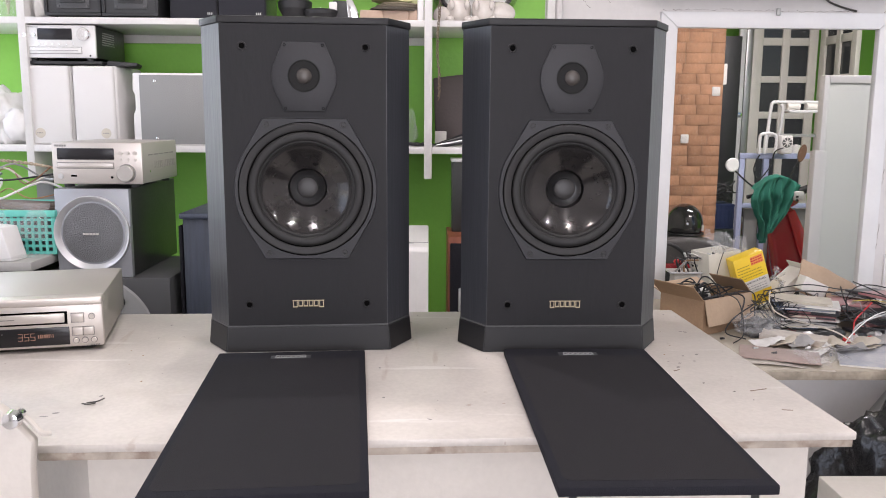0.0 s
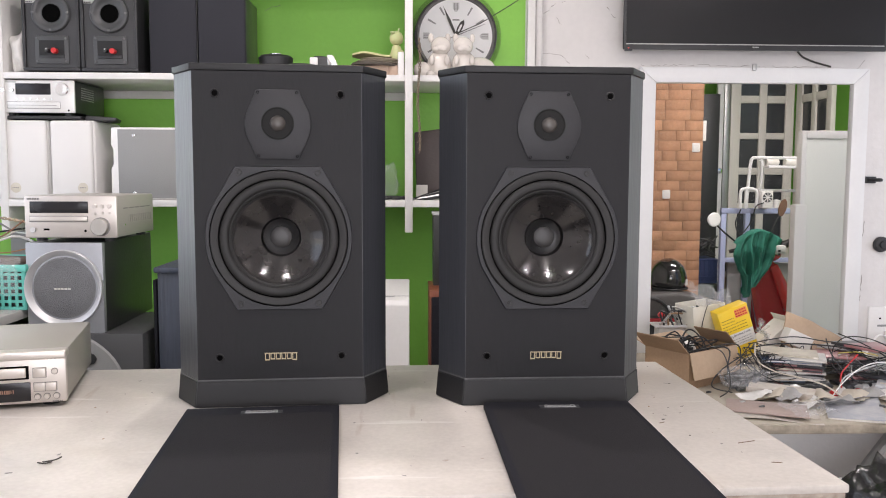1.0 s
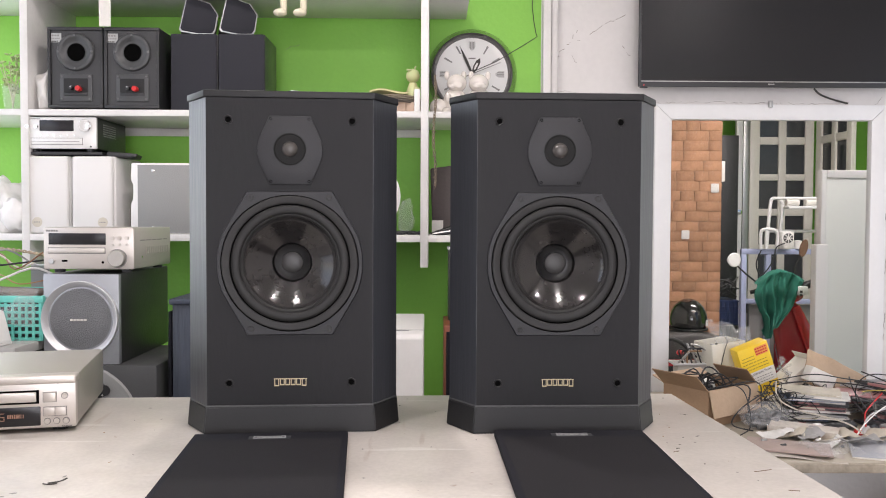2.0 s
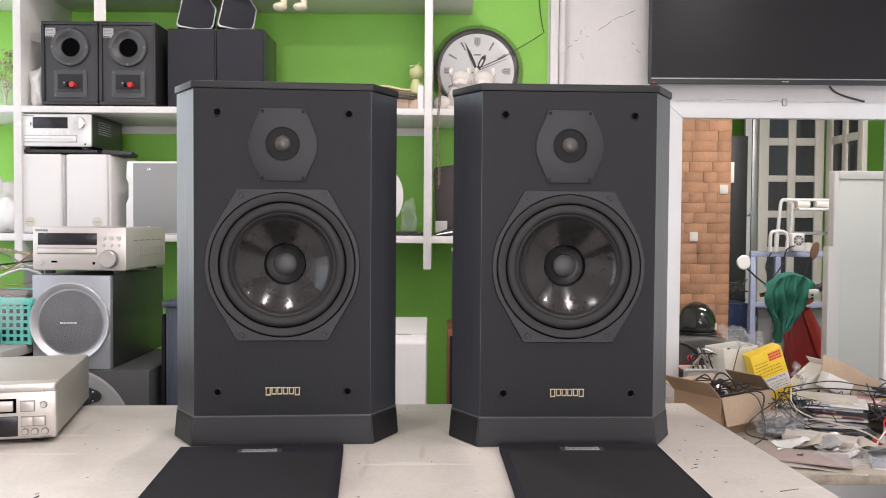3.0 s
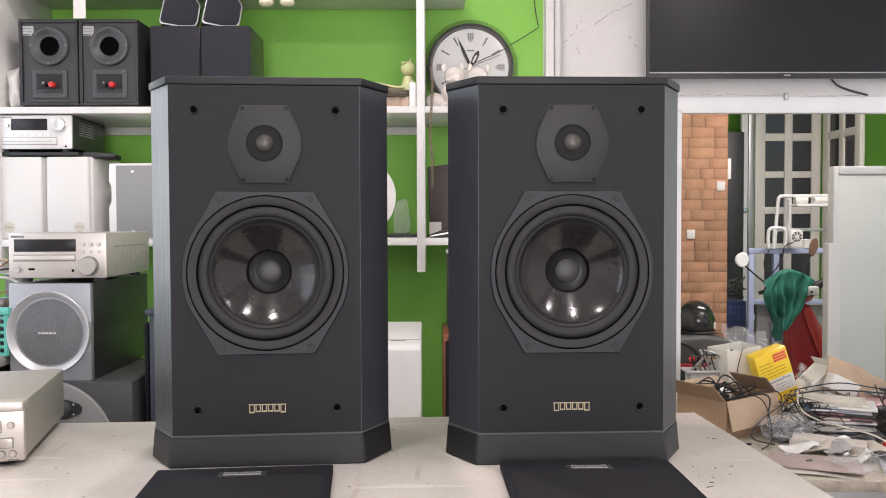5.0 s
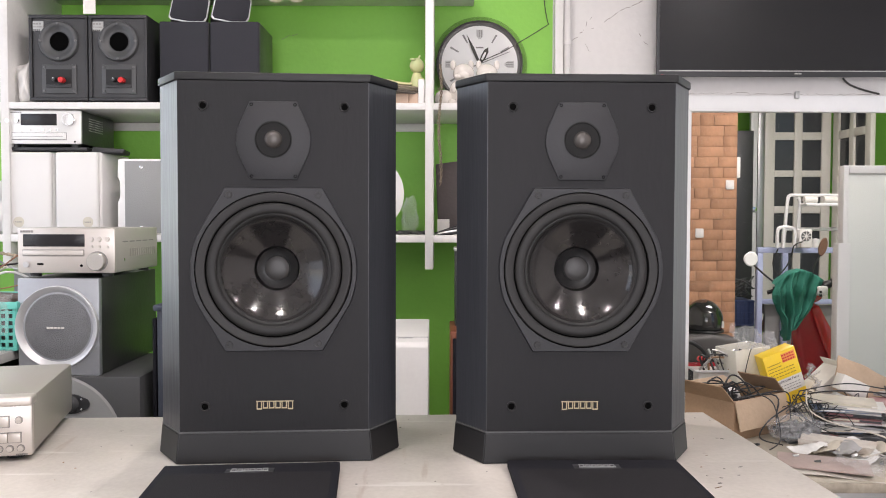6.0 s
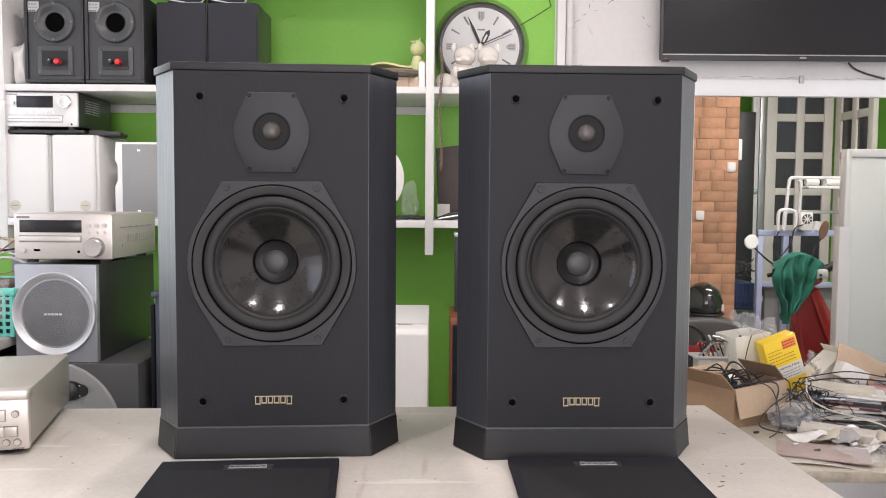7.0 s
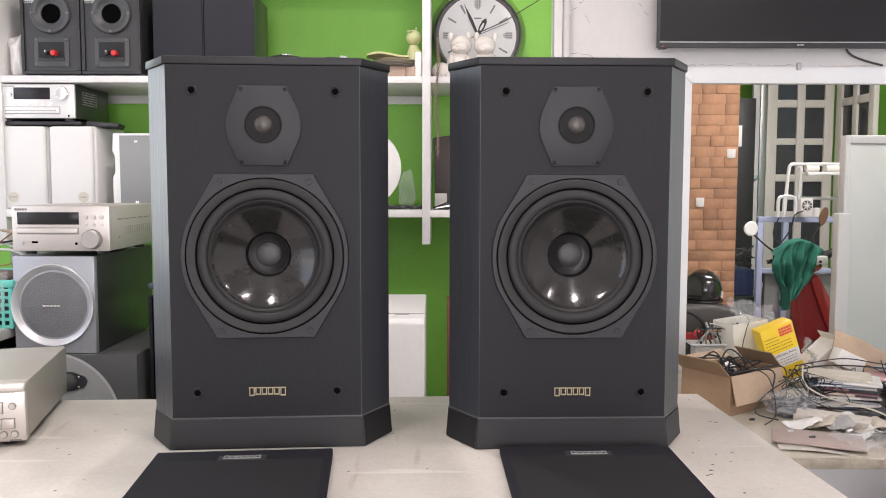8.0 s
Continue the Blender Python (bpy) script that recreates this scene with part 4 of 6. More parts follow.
for k in range(12):
    big = k % 3 == 0
    m = pose(0, 0, 0, 0, -k * 30, 0)
    if big:
        bm = prism([(-0.012, 0.121), (0.012, 0.121), (0.012, 0.1), (0.004, 0.088), (-0.004, 0.088), (-0.012, 0.1)], -0.0192, -0.0186, m=m)
        mk = part("hour_mark", bm, mat("mark_grey", (0.50, 0.49, 0.48), 0.5, var=0, bump=0), ck)
        for sx in (-0.006, 0.0, 0.006):
            part("mark_line", prism([(sx - 0.0012, 0.119), (sx + 0.0012, 0.119), (sx + 0.0012, 0.094), (sx - 0.0012, 0.094)], -0.0198, -0.0194, m=m), PRINT, mk)
    else:
        part("hour_mark", prism([(-0.0035, 0.119), (0.0035, 0.119), (0.0025, 0.086), (-0.0025, 0.086)], -0.0192, -0.0186, m=m), MARK, ck)
part("maker_mark", box(-0.013, 0.013, -0.0192, -0.0186, 0.056, 0.061), PRINT, ck)
part("hand_inlay", prism([(-0.003, 0.018), (-0.004, 0.032), (-0.003, 0.046), (0.003, 0.046), (0.004, 0.032), (0.003, 0.018)], -0.0238, -0.0234, m=pose(0, 0, 0, 0, 27, 0)), WHITE_PL, ck)
part("hour_hand", prism([(-0.004, 0.0), (-0.0095, 0.03), (-0.0085, 0.052), (0.0, 0.066), (0.0085, 0.052), (0.0095, 0.03), (0.004, 0.0)], -0.0232, -0.022, m=pose(0, 0, 0, 0, 27, 0)), INK, ck)
part("minute_hand", prism([(-0.004, -0.012), (-0.0055, 0.06), (0.0, 0.116), (0.0055, 0.06), (0.004, -0.012)], -0.0252, -0.024, m=pose(0, 0, 0, 0, -24, 0)), INK, ck)
part("second_hand", prism([(-0.002, -0.035), (-0.0008, 0.115), (0.0008, 0.115), (0.002, -0.035)], -0.0268, -0.026, m=pose(0, 0, 0, 0, 68, 0)), PRINT, ck)
part("hub", lathe([(0.0, 0.029), (0.005, 0.028), (0.006, 0.019)], (0, 0, 0), "-y", 16), PRINT, ck)
solid("thin_wire", tube([(0.50, 3.045, 2.4), (0.497, 3.043, 2.20), (0.512, 3.042, 2.10), (0.508, 3.04, 2.082), (0.42, 3.0, 2.022), (0.36, 2.995, 1.985), (0.33, 2.995, 1.972), (0.272, 2.995, 1.946)], 0.0016, 5, smooth=2), INK, "thin dark wire hanging on the wall over the clock", "wire")

# twin ceramic figurine
bm = None
for x, t in ((-0.042, 0.10), (0.042, -0.06)):
    bm = ball((x, 0.010, 0.050), 0.044, (0.95, 0.75, 1.15), 3, bm)
    ball((x + t * 0.05, -0.004, 0.112), 0.034, (1.02, 0.88, 0.92), 3, bm)
    ball((x + t * 0.05, -0.027, 0.104), 0.017, (1.25, 0.6, 0.72), 3, bm)
    for sx in (-1, 1):
        ball((x + sx * 0.029, 0.0, 0.139), 0.013, (0.75, 0.5, 1.25), 2, bm)
        ball((x + sx * 0.013, -0.030, 0.098), 0.010, (1.2, 0.6, 0.8), 2, bm)
        ball((x + sx * 0.030, -0.018, 0.014), 0.019, (0.85, 1.2, 0.75), 2, bm)
        ball((x + sx * 0.026, -0.024, 0.062), 0.012, (0.8, 0.9, 1.5), 2, bm)
ball((0.095, 0.02, 0.040), 0.046, (1.25, 0.7, 0.85), 3, bm)
ball((-0.100, 0.0, 0.030), 0.032, (1, 0.9, 0.95), 2, bm)
solid("ceramic_figurine", bm, CERAMIC, "glossy white ceramic figurine of two seated shapes", "figurine", pose(0.246, 2.80, 1.7585))
bm = ball((0, 0, 0.133), 0.0235, (1, 0.95, 1.05), 3)
lathe([(0.0, 0.0), (0.034, 0.0), (0.033, 0.03), (0.022, 0.08), (0.013, 0.108), (0.0, 0.112)], (0, 0, 0), "z", 24, bm)
ball((0.014, -0.014, 0.082), 0.012, (1, 1, 1), 2, bm)
ball((-0.013, -0.018, 0.150), 0.008, (1.2, 0.6, 0.5), 2, bm)
tube([(0.004, 0, 0.152), (0.010, 0.0, 0.166)], 0.003, 6, bm)
solid("small_figurine", bm, mat("pale_wood_figure", (0.60, 0.50, 0.27), 0.5, var=0.16, scale=9, col2=(0.42, 0.50, 0.24)), "small pale yellow-green figurine with a round head on the shelf", "figurine", pose(0.058, 2.78, 1.7585))
solid("white_remote", box(-0.010, 0.010, -0.008, 0.008, 0, 0.077, 0.003), WHITE_PL, "small white plastic stick standing on the shelf edge", "remote", pose(0.074, 2.71, 1.7585, 0, 0, 10))
# stack of wood blocks, discs and papers
for k, (x, w, a) in enumerate(((-0.09, 0.075, 6), (-0.005, 0.085, -8), (0.045, 0.05, -14))):
    solid("wood_block", box(-w / 2, w / 2, -0.025, 0.025, 0, 0.034, 0.002), mat("pale_pink_wood", (0.50, 0.36, 0.27), 0.6, var=0.1), "pale sawn wood block on the shelf", "wood block", pose(x, 2.74, 1.7585, 0, 0, a), "wood blocks")
for k in range(3):
    solid("flat_disc", lathe([(0.0, 0.0), (0.09 - k * 0.008, 0.0), (0.092 - k * 0.008, 0.004), (0.088 - k * 0.008, 0.008), (0.0, 0.008)], (0, 0, 0), "z", 48), mat("dull_disc", (0.10 + 0.06 * k, 0.085 + 0.05 * k, 0.07 + 0.03 * k), 0.5), "dark flat disc stacked on wood blocks", "disc", pose(-0.005 + 0.008 * k, 2.78, 1.7932 + 0.0085 * k, 0, 3, 0), "stacked discs")
solid("yellow_cloth_pad", sheet(0.13, 0.10, 10, 6, lambda u, v: 0.010 + 0.008 * math.sin(5 * u + 2 * v) + 0.012 * max(0, u - 0.5), 0.006), mat("pale_yellow_cloth", (0.62, 0.58, 0.30), 0.8, var=0.15), "crumpled pale yellow cloth on the discs", "cloth", pose(-0.025, 2.77, 1.821, 0, 0, 5))
dv = thing("loose_driver", "loose round speaker driver lying on the shelf", "speaker driver", pose(-0.26, 2.77, 1.7585) @ Matrix.Diagonal((1, 1, 2.0, 1)))
part("basket", lathe([(0.0, 0.0), (0.03, 0.0), (0.055, 0.012), (0.058, 0.018), (0.05, 0.02), (0.0, 0.014)], (0, 0, 0), "z", 36), BLACK, dv)
part("magnet", lathe([(0.0, 0.0145), (0.022, 0.0145), (0.022, 0.022), (0.0, 0.022)], (0, 0, 0), "z", 24), CHROME, dv)
copy_thing(dv, pose(-0.35, 2.79, 1.7585) @ Matrix.Diagonal((1, 1, 1.8, 1)))
hs = thing("headset", "small grey and black headset lying on the shelf", "headset", pose(-0.185, 2.78, 1.7585) @ Matrix.Diagonal((1.0, 1.0, 1.3, 1.0)))
part("shell", prism([(-0.045, 0.0), (0.045, 0.0), (0.05, 0.02), (0.03, 0.052), (-0.035, 0.055), (-0.045, 0.035)], -0.02, 0.03, bevel=0.006), BLACK, hs)
part("metal_pad", prism([(0.018, 0.001), (0.05, 0.001), (0.052, 0.022), (0.032, 0.055), (0.01, 0.057)], -0.026, -0.0205, bevel=0.003), CHROME, hs)
part("white_cap", box(-0.047, -0.02, -0.025, -0.0205, 0.025, 0.05, 0.004), WHITE_PL, hs)
# soft white bag
solid("white_plastic_bag", ball((0, 0, 0.068), 0.075, (0.5, 0.8, 1.0), 4, None, 0.35, 1.8, 3.0), mat("thin_white_bag", (0.66, 0.64, 0.61), 0.45, var=0.06, bump=0.3, fine=35), "crumpled white plastic bag squeezed beside a speaker", "bag", pose(-1.172, 2.76, 1.7585))
solid("white_plastic_bag", ball((0, 0, 0.085), 0.10, (0.8, 0.8, 0.95), 4, None, 0.45, 2.2, 8.0), mat("thin_white_sack", (0.72, 0.70, 0.66), 0.5, var=0.06, bump=0.3, fine=30), "knotted white plastic sack on the shelf", "bag", pose(-1.33, 2.78, 1.3475))
pl = thing("potted_plant", "small artificial plant in a clear glass on the shelf", "plant", pose(-1.285, 2.74, 1.7585))
part("pot", lathe([(0.0, 0.0), (0.026, 0.0), (0.033, 0.085), (0.030, 0.085), (0.024, 0.006), (0.0, 0.006)], (0, 0, 0), "z", 28), CLEAR, pl)
bm = None
rnd = random.Random(5)
for k in range(70):
    a, h, r = rnd.uniform(0, 6.28), rnd.uniform(0.06, 0.19), rnd.uniform(0.0, 0.045)
    s = bmesh.new()
    bmesh.ops.create_icosphere(s, subdivisions=1, radius=rnd.uniform(0.006, 0.011))
    s.transform(pose(r * math.cos(a), r * math.sin(a), h, rnd.uniform(0, 180), 0, rnd.uniform(0, 180)) @ Matrix.Diagonal((1.2, 0.7, 0.35, 1)))
    bm = join(bm, s)
part("leaves", bm, mat("pale_green_leaf", (0.42, 0.52, 0.22), 0.5, var=0.2, scale=30), pl)
bm = None
for k in range(9):
    a = k * 0.7
    bm = tube([(0, 0, 0.01), (0.01 * math.cos(a), 0.01 * math.sin(a), 0.07), (0.035 * math.cos(a), 0.035 * math.sin(a), 0.13 + 0.01 * (k % 4))], 0.0015, 5, bm)
part("stems", bm, mat("pale_stem", (0.5, 0.52, 0.3), 0.6), pl)
# braided lead sagging under the shelf
bm = None
for ph in (0.0, math.pi):
    pts = []
    for k in range(61):
        u = k / 60
        x, z = -1.40 + 0.40 * u, 1.285 + 0.028 * math.sin(math.pi * (0.15 + 0.8 * u)) - 0.012 * u
        pts.append((x, 2.45 + 0.003 * math.cos(u * 75 + ph), z + 0.003 * math.sin(u * 75 + ph)))
    pts = [(-1.50, 2.70, 1.3205), (-1.45, 2.55, 1.305)] + pts + [(-0.94, 2.42, 1.272), (-0.87, 2.395, 1.27)]
    bm = tube(pts, 0.0026, 6, bm)
solid("braided_lead", bm, mat("cream_braid", (0.60, 0.48, 0.34), 0.7, var=0.3, scale=120), "twisted cream and brown lead running under the shelf", "cable")
solid("grey_board", box(-0.03, 0.03, 0, 0.02, 0, 0.30, 0.002), GREY_PANEL, "narrow grey board standing behind the desk", "board", pose(-1.272, 2.88, 1.077))
# middle bays
solid("white_dish", lathe([(0.0, -0.01), (0.11, 0.0), (0.125, 0.012), (0.128, 0.014), (0.11, 0.02), (0.0, 0.03)], (0, 0, 0), "-y", 56), WHITE_PL, "large white plastic dish leaning in a shelf bay", "dish", pose(-0.112, 2.82, 1.478, -6, 0, 0))
solid("clear_bag", ball((0, 0, 0.06), 0.05, (0.5, 0.6, 1.2), 4, None, 0.6, 2.4, 2.0), CLEAR, "crumpled clear plastic bag on the shelf", "bag", pose(0.035, 2.80, 1.3475))
bm = None
rnd = random.Random(9)
for k in range(6):
    x = -0.05 + 0.02 * k
    bm = tube([(x, 0, 0.008), (x + rnd.uniform(-0.03, 0.03), 0.02, 0.012), (x + 0.03, -0.01, 0.008), (x + 0.05, 0.01, 0.012)], 0.005, 7, bm)
solid("dark_cable_tangle", bm, BLACK, "short tangle of dark cables on the shelf", "cable", pose(0.005, 2.74, 1.345))
solid("dark_folder", prism([(-0.078, 0.0), (0.06, 0.0), (0.08, 0.245), (0.0, 0.24), (-0.098, 0.222)], 0, 0.025, bevel=0.006), mat("dark_brown_case", (0.075, 0.058, 0.055), 0.6, var=0.1), "dark soft case leaning in the shelf bay", "case", pose(0.205, 2.86, 1.36, -8, 3, 0))
for k in range(5):
    solid("metal_tool", tube([(-0.07, 0, 0.0), (0.07, 0.01, 0.012 + 0.004 * k)], 0.005 + 0.001 * (k % 3), 8), STEEL if k % 2 else BLACK, "small metal tool piled on the shelf", "tool", pose(0.19, 2.71 + 0.018 * k, 1.350 + 0.002 * k, 0, -4, 14 * k - 20), "pile of tools")
solid("white_carton", box(-0.02, 0.02, -0.015, 0.015, 0, 0.05, 0.001), PAPER, "small white carton on the shelf", "carton", pose(0.145, 2.84, 1.3475))
bm = None
rnd = random.Random(44)
for ph in (0.0, 2.2, 4.1):
    pts = []
    for k in range(34):
        u = k / 33
        pts.append((0.133 + 0.004 * math.sin(9 * u) + 0.0035 * math.cos(u * 46 + ph) + rnd.uniform(-0.0012, 0.0012), 2.666 + 0.003 * math.sin(u * 46 + ph), 1.875 - 0.375 * u + (0.03 * ph / 4 if k == 33 else 0)))
    bm = tube(pts, 0.0015, 5, bm, 2)
for k in range(9):
    z = 1.84 - 0.037 * k
    bm = tube([(0.133, 2.664, z), (0.133 + rnd.uniform(-0.012, 0.012), 2.662, z - rnd.uniform(0.004, 0.014))], 0.0009, 4, bm, 1)
solid("brown_string", bm, mat("frayed_string", (0.22, 0.17, 0.12), 0.9, bump=0.4), "frayed brown twisted string hanging over the shelf edge", "string")
bm = None
for x, a in ((-0.03, -6), (0.035, 10)):
    bm = tube([(x, 0, 0.09), (x + 0.002, 0, 0.03)], 0.011, 10, bm)
    ball((x - 0.008, -0.012, 0.02), 0.019, (1.2, 1.1, 0.7), 3, bm)
solid("hanging_ornament", bm, mat("cream_ornament", (0.72, 0.66, 0.50), 0.5), "cream ornament hanging below the top shelf", "ornament", pose(-0.34, 2.70, 2.06))
# Holders for the three reflected bulbs and the two added ones.
for lx, ly in BULBS_AND_FILL:
    t = thing("ceiling_lamp", "white round ceiling lamp holder, set includes two added fill lamps", "lamp", pose(lx, ly, 2.81), "ceiling lamps")
    part("holder", lathe([(0.0, 0.19), (0.05, 0.19), (0.05, 0.17), (0.025, 0.16), (0.022, 0.05), (0.05, 0.02), (0.055, 0.0), (0.0, 0.0)], (0, 0, 0), "z", 24), WHITE_PL, t)


# ---- television on the white wall ----
tv = thing("television", "large black flat television mounted on the wall", "television", pose(1.366, 2.955, 1.891))
part("back_shell", box(-0.47, 0.47, 0.012, 0.085, 0.02, 0.54, 0.006), BLACK, tv)
part("bezel", box(-0.488, 0.488, 0.0, 0.0115, 0.0, 0.565, 0.002), BLACK, tv, "glossy black bezel")
part("screen", box(-0.479, 0.479, -0.0015, 0.001, 0.022, 0.556), mat("dark_lcd_screen", (0.015, 0.015, 0.017), 0.3, var=0.02, scale=3, bump=0.0, spec=0.25), tv, "dark reflective screen")
part("chin_strip", box(-0.479, 0.479, -0.0025, 0.0, 0.0175, 0.0205), STEEL, tv)
bars("maker_mark", tv, -0.012, 0.012, -0.0006, 0.008, 0.0125, 6, BADGE_GREY, 21)
part("standby_light", box(-0.471, -0.467, -0.0016, 0.001, 0.003, 0.006), glow("red_standby", (0.8, 0.04, 0.03), 0.5), tv)
part("sensor_bump", box(-0.482, -0.455, -0.001, 0.01, -0.005, 0.0, 0.001), BLACK, tv)
part("wall_bracket", box(-0.15, 0.15, 0.0855, 0.092, 0.15, 0.42), STEEL, tv)
solid("power_cable", tube([(1.56, 3.035, 1.90), (1.585, 3.04, 1.88), (1.63, 3.04, 1.862), (1.69, 3.035, 1.845)], 0.0035, 6), INK, "short black cable hanging below the television", "cable")

# cracks and nail holes in the white plaster
rnd = random.Random(3)


def crack(name, pts, r=0.0014):
    """A broken hairline: short uneven strokes with gaps between them."""
    jag = []
    for p, q in zip(pts, pts[1:]):
        n = max(2, int((Vector(q) - Vector(p)).length / 0.012))
        for k in range(n):
            c = Vector(p).lerp(Vector(q), k / n)
            jag.append((c.x + rnd.uniform(-0.003, 0.003), c.y, c.z + rnd.uniform(-0.004, 0.004)))
    jag.append(pts[-1])
    bm = None
    for k in range(len(jag) - 1):
        if k == 0 or rnd.random() < 0.72:
            bm = tube(jag[k:k + 2], r * rnd.uniform(0.25, 0.6), 4, bm, 1)
    return solid(name, bm, CRACK, "broken hairline crack in the white plaster", "crack", kind="structure")


CRACK = mat("crack_shadow", (0.22, 0.19, 0.16), 0.9, var=0, bump=0)
W0 = 3.0495
crack("trim_crack", [(0.60, W0, 2.03), (0.64, W0, 2.065), (0.68, W0, 2.08), (0.76, W0, 2.13), (0.86, W0, 2.18)], 0.002)
crack("trim_crack", [(0.64, W0, 2.062), (0.655, W0, 2.10), (0.67, W0, 2.115)])
crack("trim_crack", [(0.60, W0, 1.885), (0.65, W0, 1.885), (0.68, W0, 1.872), (0.70, W0, 1.85)])
crack("trim_crack", [(0.65, W0, 2.02), (0.66, W0, 2.00), (0.675, W0, 1.985)])
crack("trim_crack", [(0.76, W0, 1.885), (0.775, W0, 1.868)])
crack("trim_crack", [(0.84, W0, 2.06), (0.855, W0, 2.03), (0.87, W0, 2.02)], 0.002)
crack("trim_crack", [(0.97, W0, 1.846), (1.2, W0, 1.848), (1.45, W0, 1.845), (1.72, W0, 1.846)], 0.0012)
crack("trim_crack", [(1.80, W0, 1.84), (1.825, W0, 1.87), (1.84, W0, 1.89)], 0.0016)
crack("trim_crack", [(1.853, W0, 1.20), (1.856, W0, 1.26)], 0.002)
crack("trim_crack", [(1.852, W0, 0.95), (1.855, W0, 1.05)], 0.002)
crack("trim_crack", [(-0.43, W0, 2.035), (-0.40, W0, 2.045), (-0.36, W0, 2.056)], 0.0015)

# sockets and brackets at the wall's end
so = thing("wall_socket", "white double wall socket with a plugged adapter", "socket", pose(1.95, 3.0495, 0.855))
part("plate", box(-0.065, 0.075, -0.012, 0.0, -0.07, 0.075, 0.004), WHITE_PL, so)
for x in (-0.02, 0.012):
    part("pin_hole", box(x - 0.004, x + 0.004, -0.0126, -0.0118, 0.025, 0.031), PIT, so)
part("adapter", box(-0.005, 0.055, -0.05, -0.0125, -0.055, -0.02, 0.006), WHITE_PL, so)
part("switch_slot", box(-0.03, 0.03, -0.0128, -0.0118, -0.004, 0.004), GREY_PANEL, so)
solid("white_cable", tube([(1.95, 3.0, 0.81), (1.89, 2.97, 0.83), (1.84, 2.95, 0.79), (1.82, 2.94, 0.74), (1.80, 2.90, 0.775)], 0.004, 7), WHITE_PL, "white power cable looping down from the socket", "cable")
solid("wall_trunking", box(1.905, 1.935, 3.03, 3.0485, 0.0, 0.783, 0.003), WHITE_PL, "white cable trunking below the socket", "trunking")
hk = thing("wall_bracket", "small black bracket screwed to the wall", "bracket", pose(1.86, 3.049, 1.42))
part("plate", box(-0.02, 0.03, -0.008, 0, -0.013, 0.013, 0.002), BLACK, hk)
part("arm", tube([(0.0, -0.005, 0), (0.02, -0.06, 0.0)], 0.007, 8), BLACK, hk)
wh = thing("black_wheel_knob", "round black knob on a wall bracket", "knob", pose(1.92, 3.049, 1.172))
part("disc", lathe([(0.0, 0.03), (0.012, 0.03), (0.014, 0.024), (0.026, 0.022), (0.03, 0.014), (0.03, 0.006), (0.02, 0.0)], (0, 0, 0), "-y", 28), BLACK, wh)

# ---- left: desk with basket and cables ----
desk = thing("side_desk", "grey laminate desk at the wall, loaded with spares", "desk")
part("top", box(-2.15, -0.90, 1.98, 2.60, 1.052, 1.076, 0.003), mat("grey_desk_laminate", (0.42, 0.41, 0.39), 0.35, var=0.06), desk)
part("body", box(-2.13, -0.99, 2.10, 2.58, 0.0, 1.0515), CHARCOAL, desk)
bk = thing("laundry_basket", "turquoise plastic basket with square holes full of cables", "basket", pose(-1.09, 2.10, 1.0765))
WB, DB, HB = 0.40, 0.28, 0.118
part("rim", box(-WB / 2 - 0.006, WB / 2 + 0.006, -0.006, 0.004, HB - 0.018, HB, 0.003), TURQ, bk)
part("rim", box(-WB / 2 - 0.006, WB / 2 + 0.006, DB - 0.004, DB + 0.006, HB - 0.018, HB, 0.003), TURQ, bk)
for sx in (-1, 1):
    part("rim", box(sx * WB / 2 - 0.006, sx * WB / 2 + 0.006, 0.0045, DB - 0.0045, HB - 0.018, HB, 0.003), TURQ, bk)
part("base", box(-WB / 2 + 0.002, WB / 2 - 0.002, 0.002, DB - 0.002, 0.0, 0.006), TURQ, bk)
bm = None
for k in range(23):
    x = -WB / 2 + 0.004 + k * (WB - 0.008) / 22
    bm = box(x - 0.0035, x + 0.0035, -0.002, 0.0015, 0.0, HB - 0.018, bm=bm)
    if k < 17:
        y = 0.003 + k * (DB - 0.006) / 16
        box(WB / 2 - 0.0015, WB / 2 + 0.002, y - 0.0035, y + 0.0035, 0.0, HB - 0.018, bm=bm)
for k in range(6):
    z = 0.005 + k * 0.0175
    box(-WB / 2, WB / 2, -0.0015, 0.001, z - 0.0035, z + 0.0035, bm=bm)
    box(WB / 2 - 0.001, WB / 2 + 0.0015, 0, DB, z - 0.0035, z + 0.0035, bm=bm)
part("lattice", bm, TURQ, bk)
part("dark_filling", box(-WB / 2 + 0.012, WB / 2 - 0.012, 0.012, DB - 0.012, 0.0065, HB - 0.03, 0.01), CHARCOAL, bk)
solid("film_scrap", sheet(0.12, 0.10, 10, 8, lambda u, v: 0.02 * math.sin(6 * u) * math.cos(5 * v) + 0.02, 0.001), CLEAR, "torn clear film hanging over the basket rim", "film", pose(-0.965, 2.105, 1.16, 65, 0, 10))
solid("circuit_board", box(-0.14, 0.14, -0.07, 0.07, 0, 0.012, 0.002), mat("brown_circuit_board", (0.16, 0.10, 0.07), 0.6, var=0.3, scale=40, fine=200), "brown circuit board lying in the basket", "circuit board", pose(-1.04, 2.22, 1.19, 0, 3, 8))
